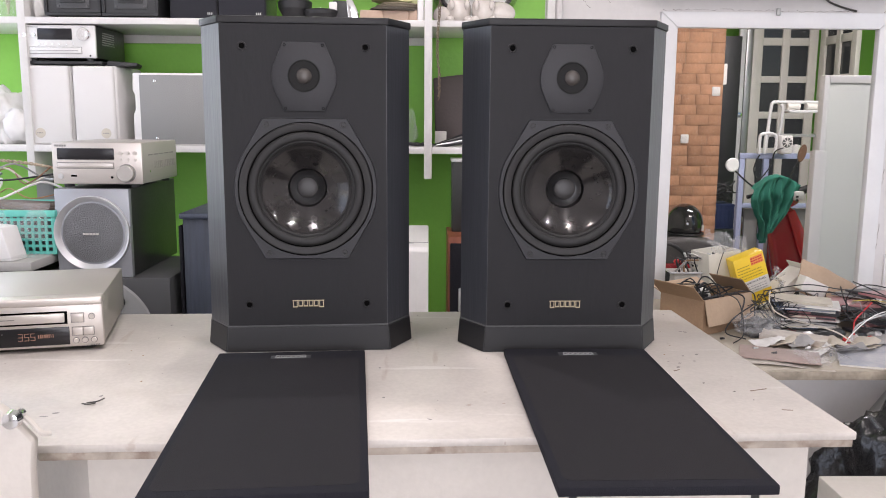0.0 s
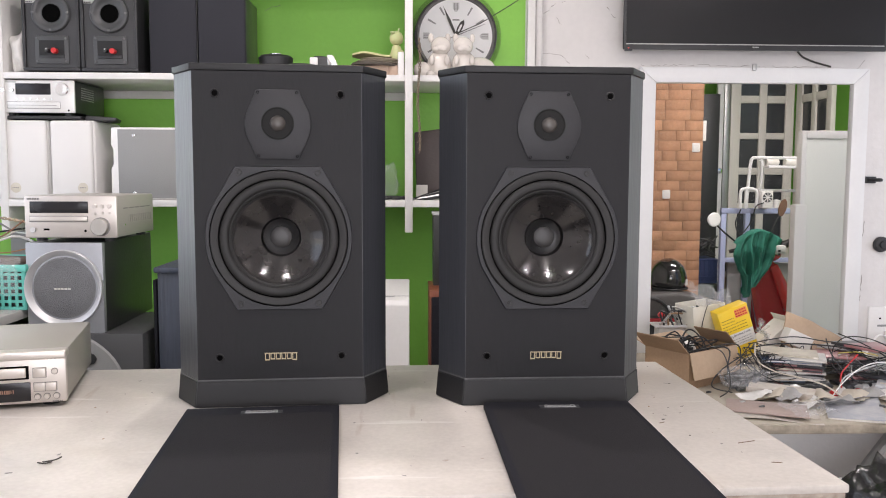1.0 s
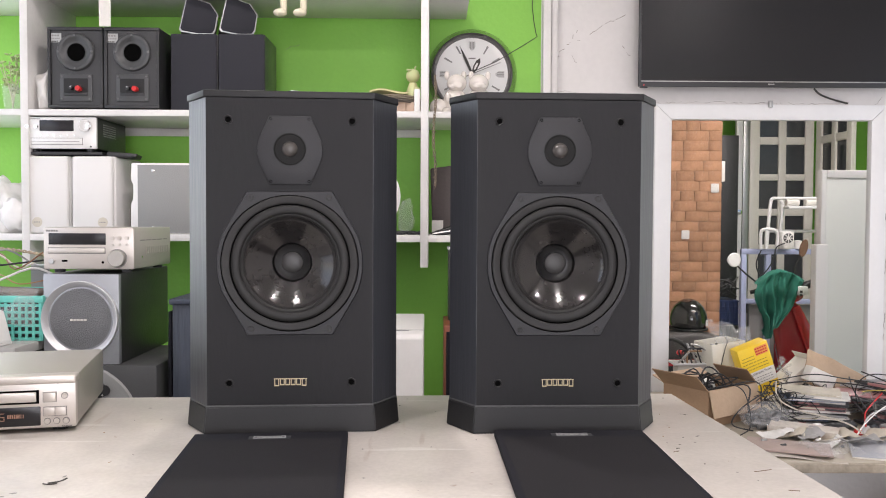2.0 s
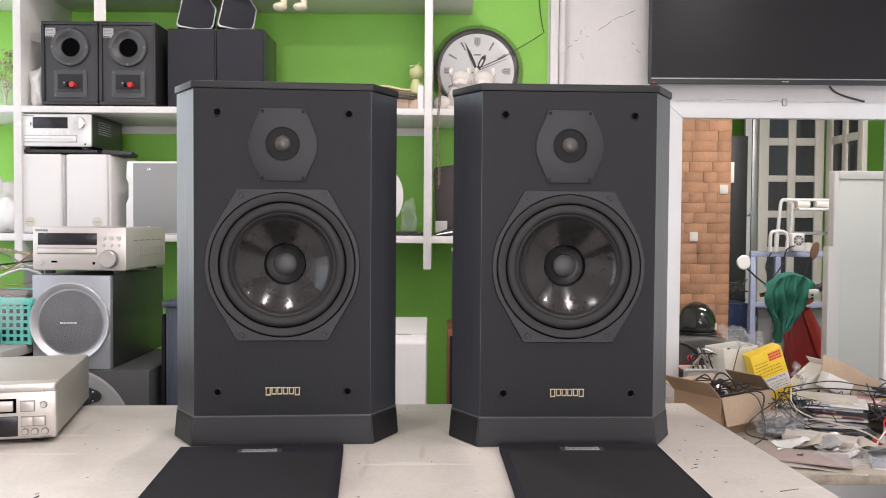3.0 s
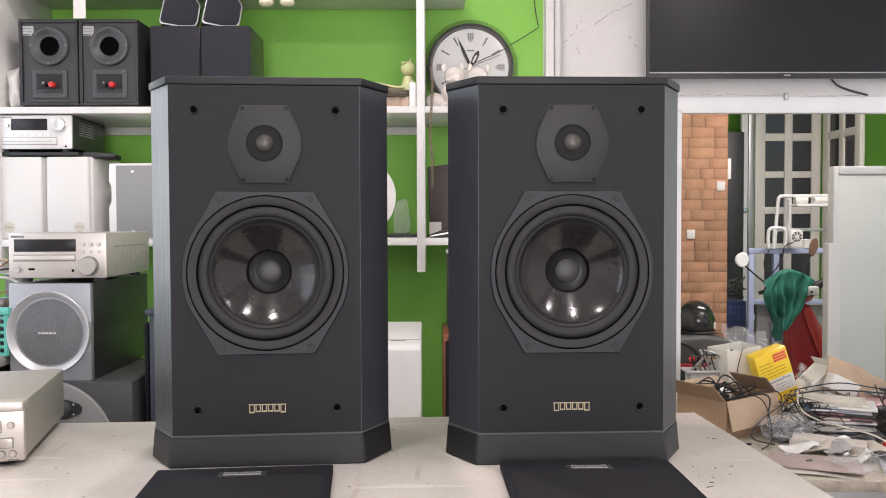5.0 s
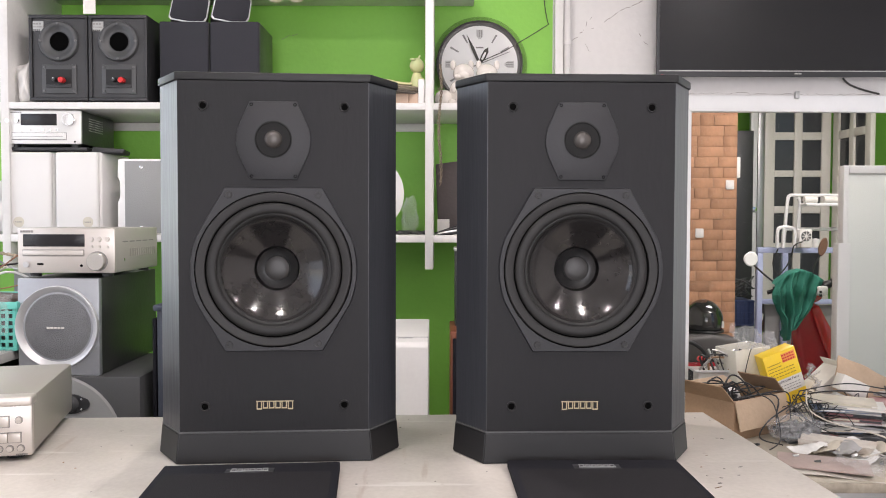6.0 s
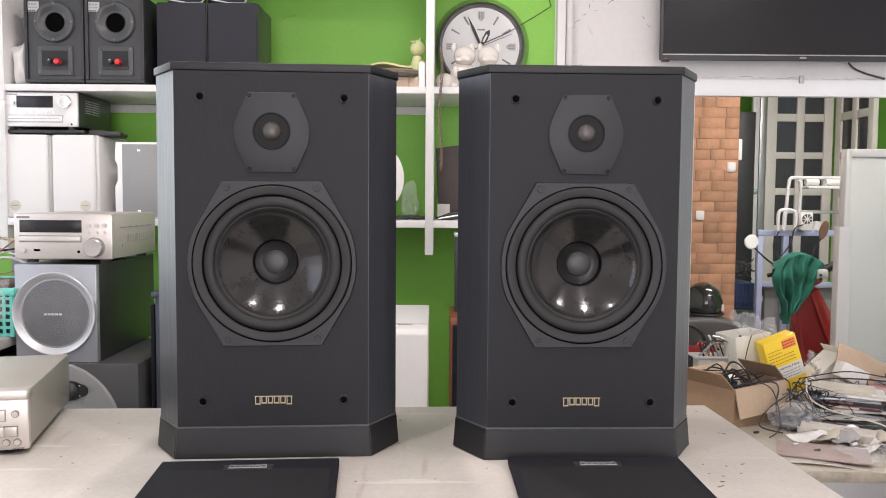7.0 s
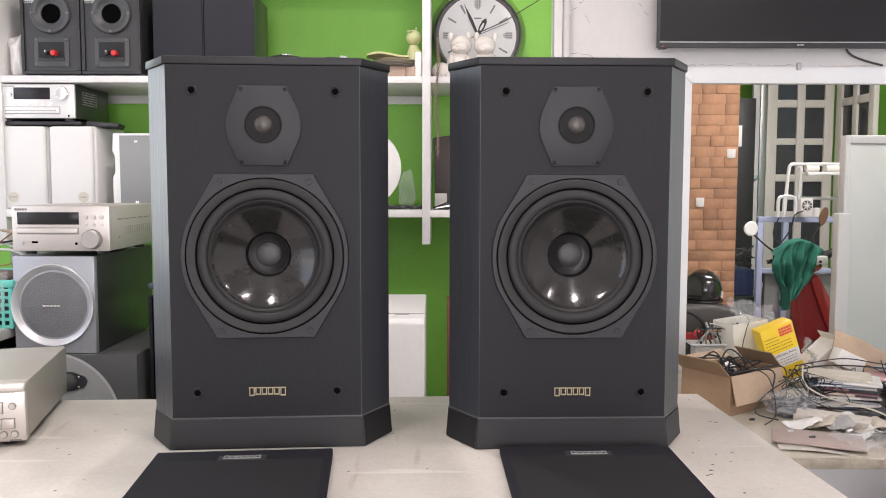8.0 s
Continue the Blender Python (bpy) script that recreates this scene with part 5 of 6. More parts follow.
for k, (c, r) in enumerate(((WHITE_PL, 0.005), (mat("copper_wire", (0.5, 0.25, 0.12), 0.4, metal=0.4), 0.0025), (BLACK, 0.004), (mat("cream_wire", (0.6, 0.55, 0.45), 0.5), 0.004), (mat("brown_wire", (0.26, 0.12, 0.07), 0.5), 0.003), (mat("grey_wire", (0.35, 0.35, 0.34), 0.5), 0.004))):
    rnd = random.Random(30 + k)
    pts = [(-1.28 + 0.06 * i + rnd.uniform(-0.02, 0.02), 2.16 + rnd.uniform(-0.05, 0.1), 1.215 + rnd.uniform(-0.005, 0.05) + 0.012 * k) for i in range(7)]
    solid("loose_cable", tube(pts, r * 0.65, 7), c, "loose cable tangled in the turquoise basket", "cable", group="cables in the basket")
solid("foam_block", prism([(-0.05, 0), (0.055, 0), (0.03, 0.085), (-0.06, 0.09)], 0, 0.06, bevel=0.003), WHITE_PL, "white packing foam block on the desk", "foam", pose(-1.005, 2.0, 1.0765, 0, 0, -12))
solid("clear_tray", sheet(0.22, 0.1, 12, 6, lambda u, v: 0.006 + 0.004 * math.sin(9 * u + 3 * v), 0.0015), CLEAR, "crinkled clear plastic wrapper on the desk", "wrapper", pose(-1.0, 2.03, 1.079))
solid("white_mask", ball((0, 0, 0.05), 0.055, (0.8, 0.5, 1.0), 3, None, 0.3, 3, 4.0), WHITE_PL, "white moulded plastic piece on the shelf", "plastic piece", pose(-1.262, 2.70, 1.36))
# panel at the counter's open corner
cp = thing("white_flap", "white hinged counter flap with a chrome knob", "counter flap", pose(0, 0, 0))
part("panel", prism([(-0.80, 1.42), (-0.378, 1.113), (-0.346, 1.076), (-0.350, 1.045), (-0.362, 0.30), (-0.80, 0.30)], 0.822, 0.84, bevel=0.004), COUNTER_BODY, cp)
part("post", box(-0.62, -0.58, 0.8405, 0.93, 0.0, 0.60), COUNTER_BODY, cp)
part("knob", lathe([(0.0, 0.03), (0.009, 0.028), (0.0105, 0.018), (0.006, 0.01), (0.005, 0.0)], (-0.357, 0.826, 1.110), "-y", 24), CHROME, cp, "small chrome knob")
part("hinge_arm", tube([(-0.366, 0.832, 1.112), (-0.352, 0.832, 1.098), (-0.340, 0.832, 1.084), (-0.334, 0.840, 1.080)], 0.0032, 8), COUNTER_BODY, cp, "white bent hinge arm")

# bits on the counter
bm = tube([(-0.02, 0.0, 0.003), (-0.005, -0.004, 0.003), (0.006, 0.0, 0.004), (0.0, 0.006, 0.003), (-0.012, 0.004, 0.003), (0.008, 0.008, 0.005), (0.018, 0.018, 0.008)], 0.0013, 6)
solid("wire_scrap", bm, INK, "bent scrap of dark wire on the counter", "wire", pose(-0.365, 1.03, CT) @ Matrix.Scale(0.7, 4))
rnd = random.Random(12)
for k in range(46):
    x, y = rnd.uniform(-0.42, 0.62), rnd.uniform(0.96, 1.58)
    bm = ball((0, 0, 0.0), 0.0022 * rnd.uniform(0.5, 1.4), (rnd.uniform(0.8, 3), 0.8, 0.15), 1)
    if -0.30 < x < 0.02 and y < 1.6 or 0.2 < x < 0.53:
        bm.free()
        continue
    solid("speck", bm, PRINT, "dark speck of dirt on the counter top", "dirt", pose(x, y, CT + 0.0004, 0, 0, rnd.uniform(0, 180)), "specks on the counter")
for k in range(26):
    r2 = random.Random(700 + k)
    x, y = r2.choice((r2.uniform(0.03, 0.19), r2.uniform(0.50, 0.61), r2.uniform(-0.42, -0.29))), r2.uniform(0.98, 1.52)
    solid("crumb", ball((0, 0, 0), 0.0016 * r2.uniform(0.5, 1.3), (r2.uniform(0.8, 2.4), 0.8, 0.25), 1), (PRINT, CARD, INK)[k % 3], "tiny crumb of dirt on the counter top", "dirt", pose(x, y, CT + 0.0005, 0, 0, r2.uniform(0, 180)), "crumbs on the counter")
for x, y, a, w in ((0.594, 1.095, 20, 0.03), (0.60, 1.01, -8, 0.014), (0.50, 1.19, 30, 0.012), (0.42, 1.13, 5, 0.0)):
    if w:
        solid("scratch", box(-w / 2, w / 2, -0.0009, 0.0009, 0, 0.0004), mat("brown_scratch", (0.2, 0.13, 0.08), 0.7), "brown scratch in the counter laminate", "scratch", pose(x, y, CT + 0.0002, 0, 0, a), "scratches")

# ---- clutter table ----
ST = 0.755
tb = thing("work_table", "low cream-topped work table with steel legs, covered in clutter", "table")
part("top", box(0.72, 2.45, 2.11, 3.02, ST - 0.024, ST, 0.003), mat("worn_cream_board", (0.43, 0.38, 0.30), 0.5, var=0.12, scale=7), tb)
part("edge", box(0.715, 2.455, 2.100, 2.1095, ST - 0.026, ST - 0.002, 0.002), mat("dark_edge_band", (0.42, 0.36, 0.28), 0.6, var=0.25, scale=20), tb)
for x, y in ((0.80, 2.2), (1.60, 2.2), (2.3, 2.2), (0.80, 2.9), (2.3, 2.9)):
    part("leg", tube([(x, y, 0.0), (x, y, ST - 0.025)], 0.014, 10), STEEL, tb)
part("brace", tube([(1.50, 2.2, 0.715), (1.30, 2.2, 0.44), (1.0, 2.2, 0.03)], 0.016, 8, smooth=1), STEEL, tb, "diagonal steel brace")
part("caster_block", box(1.535, 1.575, 2.15, 2.2, 0.66, 0.728, 0.006), BLACK, tb)

structure("low_wall", box(0.74, 2.6, 2.245, 2.30, 0.0, ST - 0.027), WHITE_WALL, "low white plaster wall under the work table")
ANG = 34.0
cb = thing("cardboard_box", "open brown cardboard box holding cables", "box", pose(0.985, 2.468, ST + 0.0005, 0, 0, ANG))
bl, bd, bh = 0.245, 0.175, 0.116
part("wall", box(0, bl, 0, 0.004, 0, bh), CARD, cb)
part("wall", box(0, bl, bd - 0.004, bd, 0, bh), CARD, cb)
part("wall", box(0, 0.004, 0.0045, bd - 0.0045, 0, bh), CARD, cb)
part("wall", box(bl - 0.004, bl, 0.0045, bd - 0.0045, 0, bh), CARD, cb)
part("base", box(0.0045, bl - 0.0045, 0.0045, bd - 0.0045, 0, 0.004), CARD, cb)
part("flap", box(0.0, bl, -0.003, 0.0, -0.085, 0.0, m=pose(0, -0.001, bh, -14, 0, 0)), CARD_IN, cb, "front flap folded down, paler inside")
part("flap", box(-0.003, 0.0, 0.0, bd, 0.0, 0.075, m=pose(0, 0, bh + 0.0005, 0, -48, 0)), CARD, cb, "side flap standing up and out")
part("flap", box(0.0, 0.003, 0.0, 0.13, 0.0, 0.07, m=pose(bl, 0, bh + 0.0005, 0, -48, 0)), CARD, cb, "side flap leaning inwards")
part("flap", box(0.0, bl, 0.0, 0.003, 0.0, 0.05, m=pose(0, bd, bh + 0.0005, -70, 0, 0)), CARD_IN, cb)
base = Vector((0.985, 2.468, ST))
rot = Matrix.Rotation(radians(ANG), 3, "Z")
for k in range(11):
    rnd = random.Random(60 + k)
    pts = []
    n = rnd.randint(5, 7)
    for i in range(n):
        u, v = rnd.uniform(0.02, 0.22), rnd.uniform(0.03, 0.165)
        z = rnd.uniform(0.07, 0.155)
        if k < 2 and i >= n - 3:
            u, v, z = 0.13 + 0.07 * k - 0.012 * (i - n), (-0.008, -0.034, -0.045)[i - n + 3], (0.121, 0.06, 0.004)[i - n + 3]
        pts.append(base + rot @ Vector((u, v, z)))
    solid("black_cable", tube(pts, rnd.uniform(0.0016, 0.0028), 7, smooth=6), BLACK, "black cable tangled in the cardboard box", "cable", group="cables in the cardboard box")
for k in range(3):
    rnd = random.Random(80 + k)
    solid("power_adapter", box(-0.035, 0.035, -0.022, 0.022, 0, 0.028, 0.004), (SILVER, BLACK, WHITE_PL)[k], "small power adapter lying in the cardboard box", "adapter", Matrix.Translation(base + rot @ Vector((0.06 + 0.055 * k, 0.10 + 0.02 * k, 0.082))) @ pose(0, 0, 0, 12, 15 - 12 * k, 40 * k), "adapters in the box")
solid("box_filling", box(0.006, bl - 0.006, 0.006, bd - 0.006, 0.0045, 0.08, 0.01), CHARCOAL, "dark electronic scrap filling the cardboard box", "scrap", pose(0.985, 2.468, ST + 0.0005, 0, 0, ANG))

# yellow carton leaning in a white tub
yc = thing("yellow_carton", "yellow printed carton with a white facts panel, leaning on a tub", "carton", pose(1.318, 2.83, ST + 0.022, 3, -20, 8) @ Matrix.Scale(0.87, 4))
part("carton", box(-0.068, 0.068, 0.0, 0.06, 0.0, 0.225, 0.001), YELLOW, yc)
part("white_panel", box(-0.067, 0.067, -0.0008, -0.0001, 0.06, 0.118), PAPER, yc)
part("red_print", box(0.005, 0.062, -0.0008, -0.0001, 0.178, 0.214), mat("orange_print", (0.75, 0.30, 0.08), 0.5, var=0), yc)
for k in range(3):
    bars("red_line", yc, 0.006, 0.060, -0.0012, 0.182 + 0.011 * k, 0.1875 + 0.011 * k, 5, RED, 90 + k)
for k in range(5):
    bars("small_print", yc, -0.060, -0.002 if k > 2 else 0.050, -0.0006, 0.130 + 0.013 * k, 0.1330 + 0.013 * k, 9, mat("olive_print", (0.28, 0.20, 0.03), 0.6, var=0, bump=0), 95 + k)
for k in range(3):
    bars("small_print", yc, -0.055, 0.055, -0.0012, 0.068 + 0.011 * k, 0.0702 + 0.011 * k, 9, PRINT, 105 + k)
txt = bpy.data.curves.new("facts_heading", "FONT")
txt.body, txt.size, txt.extrude, txt.align_x = "Supplement Facts", 0.0150, 0.0002, "CENTER"
fo = new("facts_heading", txt)
dg = bpy.context.evaluated_depsgraph_get()
me = bpy.data.meshes.new_from_object(fo.evaluated_get(dg))
bpy.data.objects.remove(fo)
me.materials.clear()
me.materials.append(INK)
fh = new("facts_heading", me)
fh.parent = yc
fh.matrix_local = pose(0, -0.0011, 0.104, 90, 0, 0)
TUB = mat("yellowed_tub_plastic", (0.70, 0.67, 0.58), 0.4, var=0.08, scale=8, bump=0.02)
tub = thing("white_tub", "translucent white plastic tub tipped among the clutter", "tub", pose(1.218, 2.90, ST + 0.045, 0, -6, 14))
bm = None
for x0, x1, y0, y1 in ((-0.068, 0.068, 0.0, 0.003), (-0.068, 0.068, 0.117, 0.12), (-0.068, -0.065, 0.0035, 0.1165), (0.065, 0.068, 0.0035, 0.1165)):
    bm = box(x0, x1, y0, y1, 0.0, 0.16, 0.001, bm=bm)
part("wall", bm, TUB, tub)
part("base", box(-0.067, 0.067, 0.0, 0.12, 0.0, 0.003), TUB, tub)
part("strap", tube([(-0.03, -0.002, 0.005), (-0.04, -0.003, 0.07), (-0.02, -0.003, 0.135), (-0.005, 0.0, 0.162)], 0.0015, 6), BLACK, tub)
solid("scrap_pile", box(-0.09, 0.09, -0.05, 0.07, 0.0, 0.042, 0.01), CHARCOAL, "dark scrap under the white tub", "scrap", pose(1.225, 2.93, ST))


def film(name, label, m, w, d, h, seed, n=18):
    f = lambda u, v: h * (noise.noise(Vector((u * 3.2 + seed, v * 3.2, seed))) + 0.5 * noise.noise(Vector((u * 8 + seed, v * 8, 0))))
    return solid(name, sheet(w, d, n, n, f, 0.0008), CLEAR, label, "plastic film", m)


film("film_bag", "crumpled clear bag over the white tub", pose(1.225, 2.93, 0.985, 28, 10, 0), 0.16, 0.12, 0.035, 2.0)
film("film_bag", "crumpled clear bag beside the yellow carton", pose(1.37, 2.80, 0.86, 75, 20, 60), 0.20, 0.10, 0.035, 5.0)
solid("film_bag", ball((0, 0, 0.038), 0.062, (1.15, 0.8, 0.62), 4, None, 0.55, 2.6, 1.0), CLEAR, "clear bag with small metal parts inside", "plastic bag", pose(1.165, 2.47, ST))
solid("metal_parts", ball((0, 0, 0.030), 0.048, (1.15, 0.8, 0.6), 4, None, 0.6, 3.4, 1.5), mat("dull_metal_scrap", (0.22, 0.22, 0.22), 0.4, metal=0.5, var=0.3, scale=60), "small metal parts inside a clear bag", "scrap", pose(1.168, 2.47, ST))

# stack of disc cases and manuals
rnd = random.Random(44)
CASES = [mat("case_" + n, c, 0.3, var=0.12, scale=30, bump=0.02) for n, c in (("grey", (0.34, 0.34, 0.33)), ("white", (0.70, 0.68, 0.65)), ("dark", (0.04, 0.04, 0.045)), ("blue", (0.08, 0.13, 0.24)), ("rose", (0.42, 0.20, 0.20)), ("cream", (0.55, 0.50, 0.40)))]
z = ST + 0.0005
order = (2, 0, 1, 2, 1, 4, 2, 1, 3, 1, 5)
for k, c in enumerate(order):
    h = rnd.uniform(0.0065, 0.0105)
    w, d = rnd.uniform(0.14, 0.185), rnd.uniform(0.10, 0.13)
    t = thing("disc_case", "flat printed case in an untidy stack on the table", "case", pose(1.375 + rnd.uniform(-0.02, 0.025), 2.585 + rnd.uniform(-0.02, 0.015), z, 0, rnd.uniform(-0.6, 1.4), rnd.uniform(-30, -6)), "untidy stack of cases")
    part("block", box(-w / 2, w / 2, -d / 2, d / 2, 0.0012, h - 0.0012), PAPER if c in (1, 5) else CASES[(0, 2, 2, 0)[k % 4]], t)
    part("cover", box(-w / 2 - 0.002, w / 2 + 0.002, -d / 2 - 0.002, d / 2, h - 0.0011, h), CASES[c], t)
    part("cover", box(-w / 2 - 0.002, w / 2 + 0.002, -d / 2 - 0.002, d / 2, 0.0, 0.0011), CASES[c], t)
    part("spine_print", box(-w / 2 + 0.015, rnd.uniform(-0.02, w / 2 - 0.01), -d / 2 - 0.0024, -d / 2 - 0.0004, 0.0018, h - 0.0018), CASES[(c + 2 + k) % 6], t)
    z += h + 0.001
TOPZ = z
for k in range(11):
    x, y = 1.60 + rnd.uniform(-0.10, 0.12), 2.60 + rnd.uniform(-0.12, 0.12)
    solid("loose_case", box(-0.07, 0.07, -0.062, 0.062, 0, 0.009, 0.001), CASES[(k * 2 + 2) % 6], "loose dark case lying in the pile", "case", pose(x, y, ST + 0.001 + 0.0105 * k, rnd.uniform(-3, 3), rnd.uniform(-3, 3), rnd.uniform(-40, 40)), "loose cases")
# carton lids behind
solid("carton_lid", sheet(0.24, 0.13, 12, 6, lambda u, v: 0.01 * math.sin(3 * u) + 0.006 * noise.noise(Vector((u * 4, v * 4, 1))), 0.004), CARD_IN, "torn brown carton lid leaning on the pile", "cardboard", pose(1.545, 2.80, 0.845, 62, 26, 4))
fc = thing("white_carton", "open white carton lying on its side", "carton", pose(1.40, 2.82, ST + 0.03, 0, -38, 14))
part("body", box(-0.02, 0.14, 0.0, 0.09, 0.0, 0.045, 0.001), PAPER, fc)
part("flap", box(0.141, 0.143, 0.0, 0.09, -0.01, 0.07, 0.0005), PAPER, fc)
solid("white_carton", box(-0.05, 0.05, -0.02, 0.02, 0.0, 0.05, 0.001), PAPER, "small white carton on the pile", "carton", pose(1.44, 2.72, TOPZ - 0.01, 0, 24, 10))
# papers in front
ft = thing("folded_carton", "folded white carton strip lying in front of the pile", "carton", pose(1.245, 2.372, ST + 0.0005, 0, 0, -34))
CREAM_CARD = stain(mat("creamy_card", (0.55, 0.50, 0.44), 0.6, var=0.15, scale=20), (0.30, 0.22, 0.16), 24, 0.55, 0.7, 0.5)
part("front", box(-0.105, 0.10, -0.018, -0.0165, 0.0, 0.024), CREAM_CARD, ft)
part("top", box(-0.10, 0.09, -0.0006, 0.042, -0.0008, 0.0, m=pose(0, -0.017, 0.0245, 14, 0, 0)), CREAM_CARD, ft)
part("tab", prism([(0.0, 0.0), (0.035, 0.0), (0.028, 0.022), (0.006, 0.02)], -0.0205, -0.019, m=pose(0.0, 0.0, 0.020, 14, 0, 0)), CREAM_CARD, ft)
solid("brown_folder", box(-0.11, 0.11, -0.065, 0.065, 0, 0.005, 0.001), mat("dull_mauve_card", (0.36, 0.27, 0.24), 0.6, var=0.12), "thin brown-mauve folder at the table's edge", "folder", pose(1.13, 2.225, ST + 0.0085, 0, 0, -22))
solid("paper_sheet", sheet(0.24, 0.14, 12, 8, lambda u, v: 0.004 * math.sin(5 * u + 2 * v), 0.0012), CREAM_CARD, "white paper sheet lying at the table's edge", "paper", pose(1.14, 2.20, ST + 0.003, 0, 0, -16))
film("film_bag", "clear wrapper hanging over the table's edge", pose(1.23, 2.19, ST + 0.022, 4, 0, 20), 0.14, 0.11, 0.016, 7.0)
mg = thing("magazine", "glossy pale magazine hanging over the table's edge", "magazine", pose(1.395, 2.245, ST + 0.004, 2, -2, -23))
part("pages", box(-0.075, 0.075, -0.13, 0.13, 0.0, 0.006, 0.001), PAPER, mg)
part("cover", sheet(0.152, 0.262, 6, 6, lambda u, v: 0.0072, 0.0009), mat("pale_glossy_cover", (0.52, 0.51, 0.52), 0.2, var=0.25, scale=14, bump=0.02, col2=(0.36, 0.38, 0.42)), mg)
for k in range(4):
    solid("clear_case", box(-0.08, 0.08, -0.06, 0.06, 0, 0.008, 0.001), mat("clear_case_grey", (0.55, 0.56, 0.57), 0.15, var=0.08), "clear plastic case in a fanned stack", "case", pose(1.60 + 0.012 * k, 2.40 - 0.006 * k, ST + 0.001 + 0.0092 * k, 0, 0, -20 - 5 * k), "fanned clear cases")
for k, (mt, r, pts) in enumerate((
        (mat("cream_flex", (0.55, 0.5, 0.42), 0.5), 0.0035, [(1.235, 2.56, 0.885), (1.215, 2.50, 0.845), (1.25, 2.45, 0.82), (1.31, 2.40, 0.81), (1.36, 2.35, 0.80), (1.395, 2.30, 0.775)]),
        (BLACK, 0.0035, [(1.25, 2.62, 0.86), (1.34, 2.62, 0.872), (1.46, 2.60, 0.872), (1.56, 2.56, 0.86), (1.66, 2.5, 0.80)]),
        (BLACK, 0.003, [(1.47, 2.56, 0.90), (1.46, 2.50, 0.86), (1.49, 2.44, 0.80), (1.56, 2.40, 0.775), (1.60, 2.36, 0.80)]),
        (BLACK, 0.003, [(1.53, 2.60, 0.91), (1.60, 2.56, 0.88), (1.66, 2.52, 0.84), (1.70, 2.5, 0.78)]),
        (RED, 0.0035, [(1.42, 2.36, 0.79), (1.45, 2.42, 0.815), (1.50, 2.47, 0.835), (1.545, 2.50, 0.86)]),
        (mat("pale_grey_cable", (0.5, 0.5, 0.5), 0.5), 0.004, [(1.40, 2.34, 0.775), (1.45, 2.40, 0.81), (1.54, 2.44, 0.83), (1.62, 2.48, 0.835)]),
        (BLACK, 0.003, [(1.10, 2.40, 0.765), (1.05, 2.44, 0.775), (1.10, 2.50, 0.81), (1.17, 2.50, 0.86)]))):
    solid("loose_cable", tube(pts, r * 0.7, 7, smooth=6), mt, "loose cable trailing over the clutter", "cable", group="cables on the work table")
solid("red_clip", ball((0, 0, 0.012), 0.018, (0.7, 1.0, 0.6), 2, None, 0.3, 6, 1), RED, "red plastic clip among the papers", "clip", pose(1.395, 2.355, ST + 0.006))
for k in range(16):
    r2 = random.Random(300 + k)
    x, y = r2.uniform(1.47, 1.72), r2.uniform(2.42, 2.66)
    pts = [(x + r2.uniform(-0.09, 0.09), y + r2.uniform(-0.07, 0.07), ST + 0.085 + r2.uniform(-0.05, 0.02)) for i in range(5)]
    solid("loose_cable", tube(pts, r2.uniform(0.0010, 0.0019), 6, smooth=6), BLACK if k % 5 else STEEL, "thin loose cable snaking over the cases", "cable", group="cables on the work table")
for k in range(8):
    r2 = random.Random(340 + k)
    a = r2.uniform(0, 6.28)
    solid("scrap_piece", ball((0, 0, 0.016), 0.024, (1.3, 0.9, 0.6), 2, None, 0.5, 5, k), (CHARCOAL, BLACK, SILVER, BLACK)[k % 4], "small dark scrap part between the papers", "scrap", pose(1.19 + 0.055 * (k % 8), 2.425 - 0.10 * (k // 8) + 0.02 * math.sin(k * 2.0), ST, 0, 0, 50 * k), "scrap parts on the work table")
# torn papers, bags of screws and more leads between the larger pieces
SCRAP_PAPERS = [mat("scrap_" + n, c, 0.65, var=0.14, scale=16, bump=0.05) for n, c in (("white", (0.70, 0.68, 0.65)), ("cream", (0.55, 0.49, 0.40)), ("grey", (0.36, 0.35, 0.34)))]
for k in range(15):
    r2 = random.Random(500 + k)
    x, y = 1.16 + 0.043 * k * 0.9, 2.30 + r2.uniform(-0.07, 0.10)
    w, d, sd = r2.uniform(0.06, 0.13), r2.uniform(0.03, 0.08), r2.uniform(0, 9)
    bend = lambda u, v, sd=sd: 0.010 * math.sin(4 * u + sd) * math.cos(3 * v + sd) + 0.014 * max(0.0, u - 0.6) + 0.006 * noise.noise(Vector((u * 5 + sd, v * 5, sd)))
    solid("paper_scrap", sheet(w, d, 8, 5, bend, 0.0012), SCRAP_PAPERS[k % 3], "torn bent paper scrap on the work table", "paper", pose(x, y, ST + 0.014 + 0.004 * (k % 3), r2.uniform(-6, 6), r2.uniform(-6, 6), r2.uniform(-50, 50)), "torn papers on the work table")
for k in range(14):
    r2 = random.Random(540 + k)
    x, y, z = r2.uniform(1.19, 1.30), r2.uniform(2.50, 2.66), ST + 0.05
    pts = [(x + r2.uniform(-0.05, 0.06), y + r2.uniform(-0.06, 0.06), z + r2.uniform(-0.035, 0.06)) for i in range(6)]
    solid("loose_cable", tube(pts, r2.uniform(0.0011, 0.0020), 6, smooth=6), BLACK if k % 4 else CHARCOAL, "black lead tangled beside the cardboard box", "cable", group="leads beside the cardboard box")
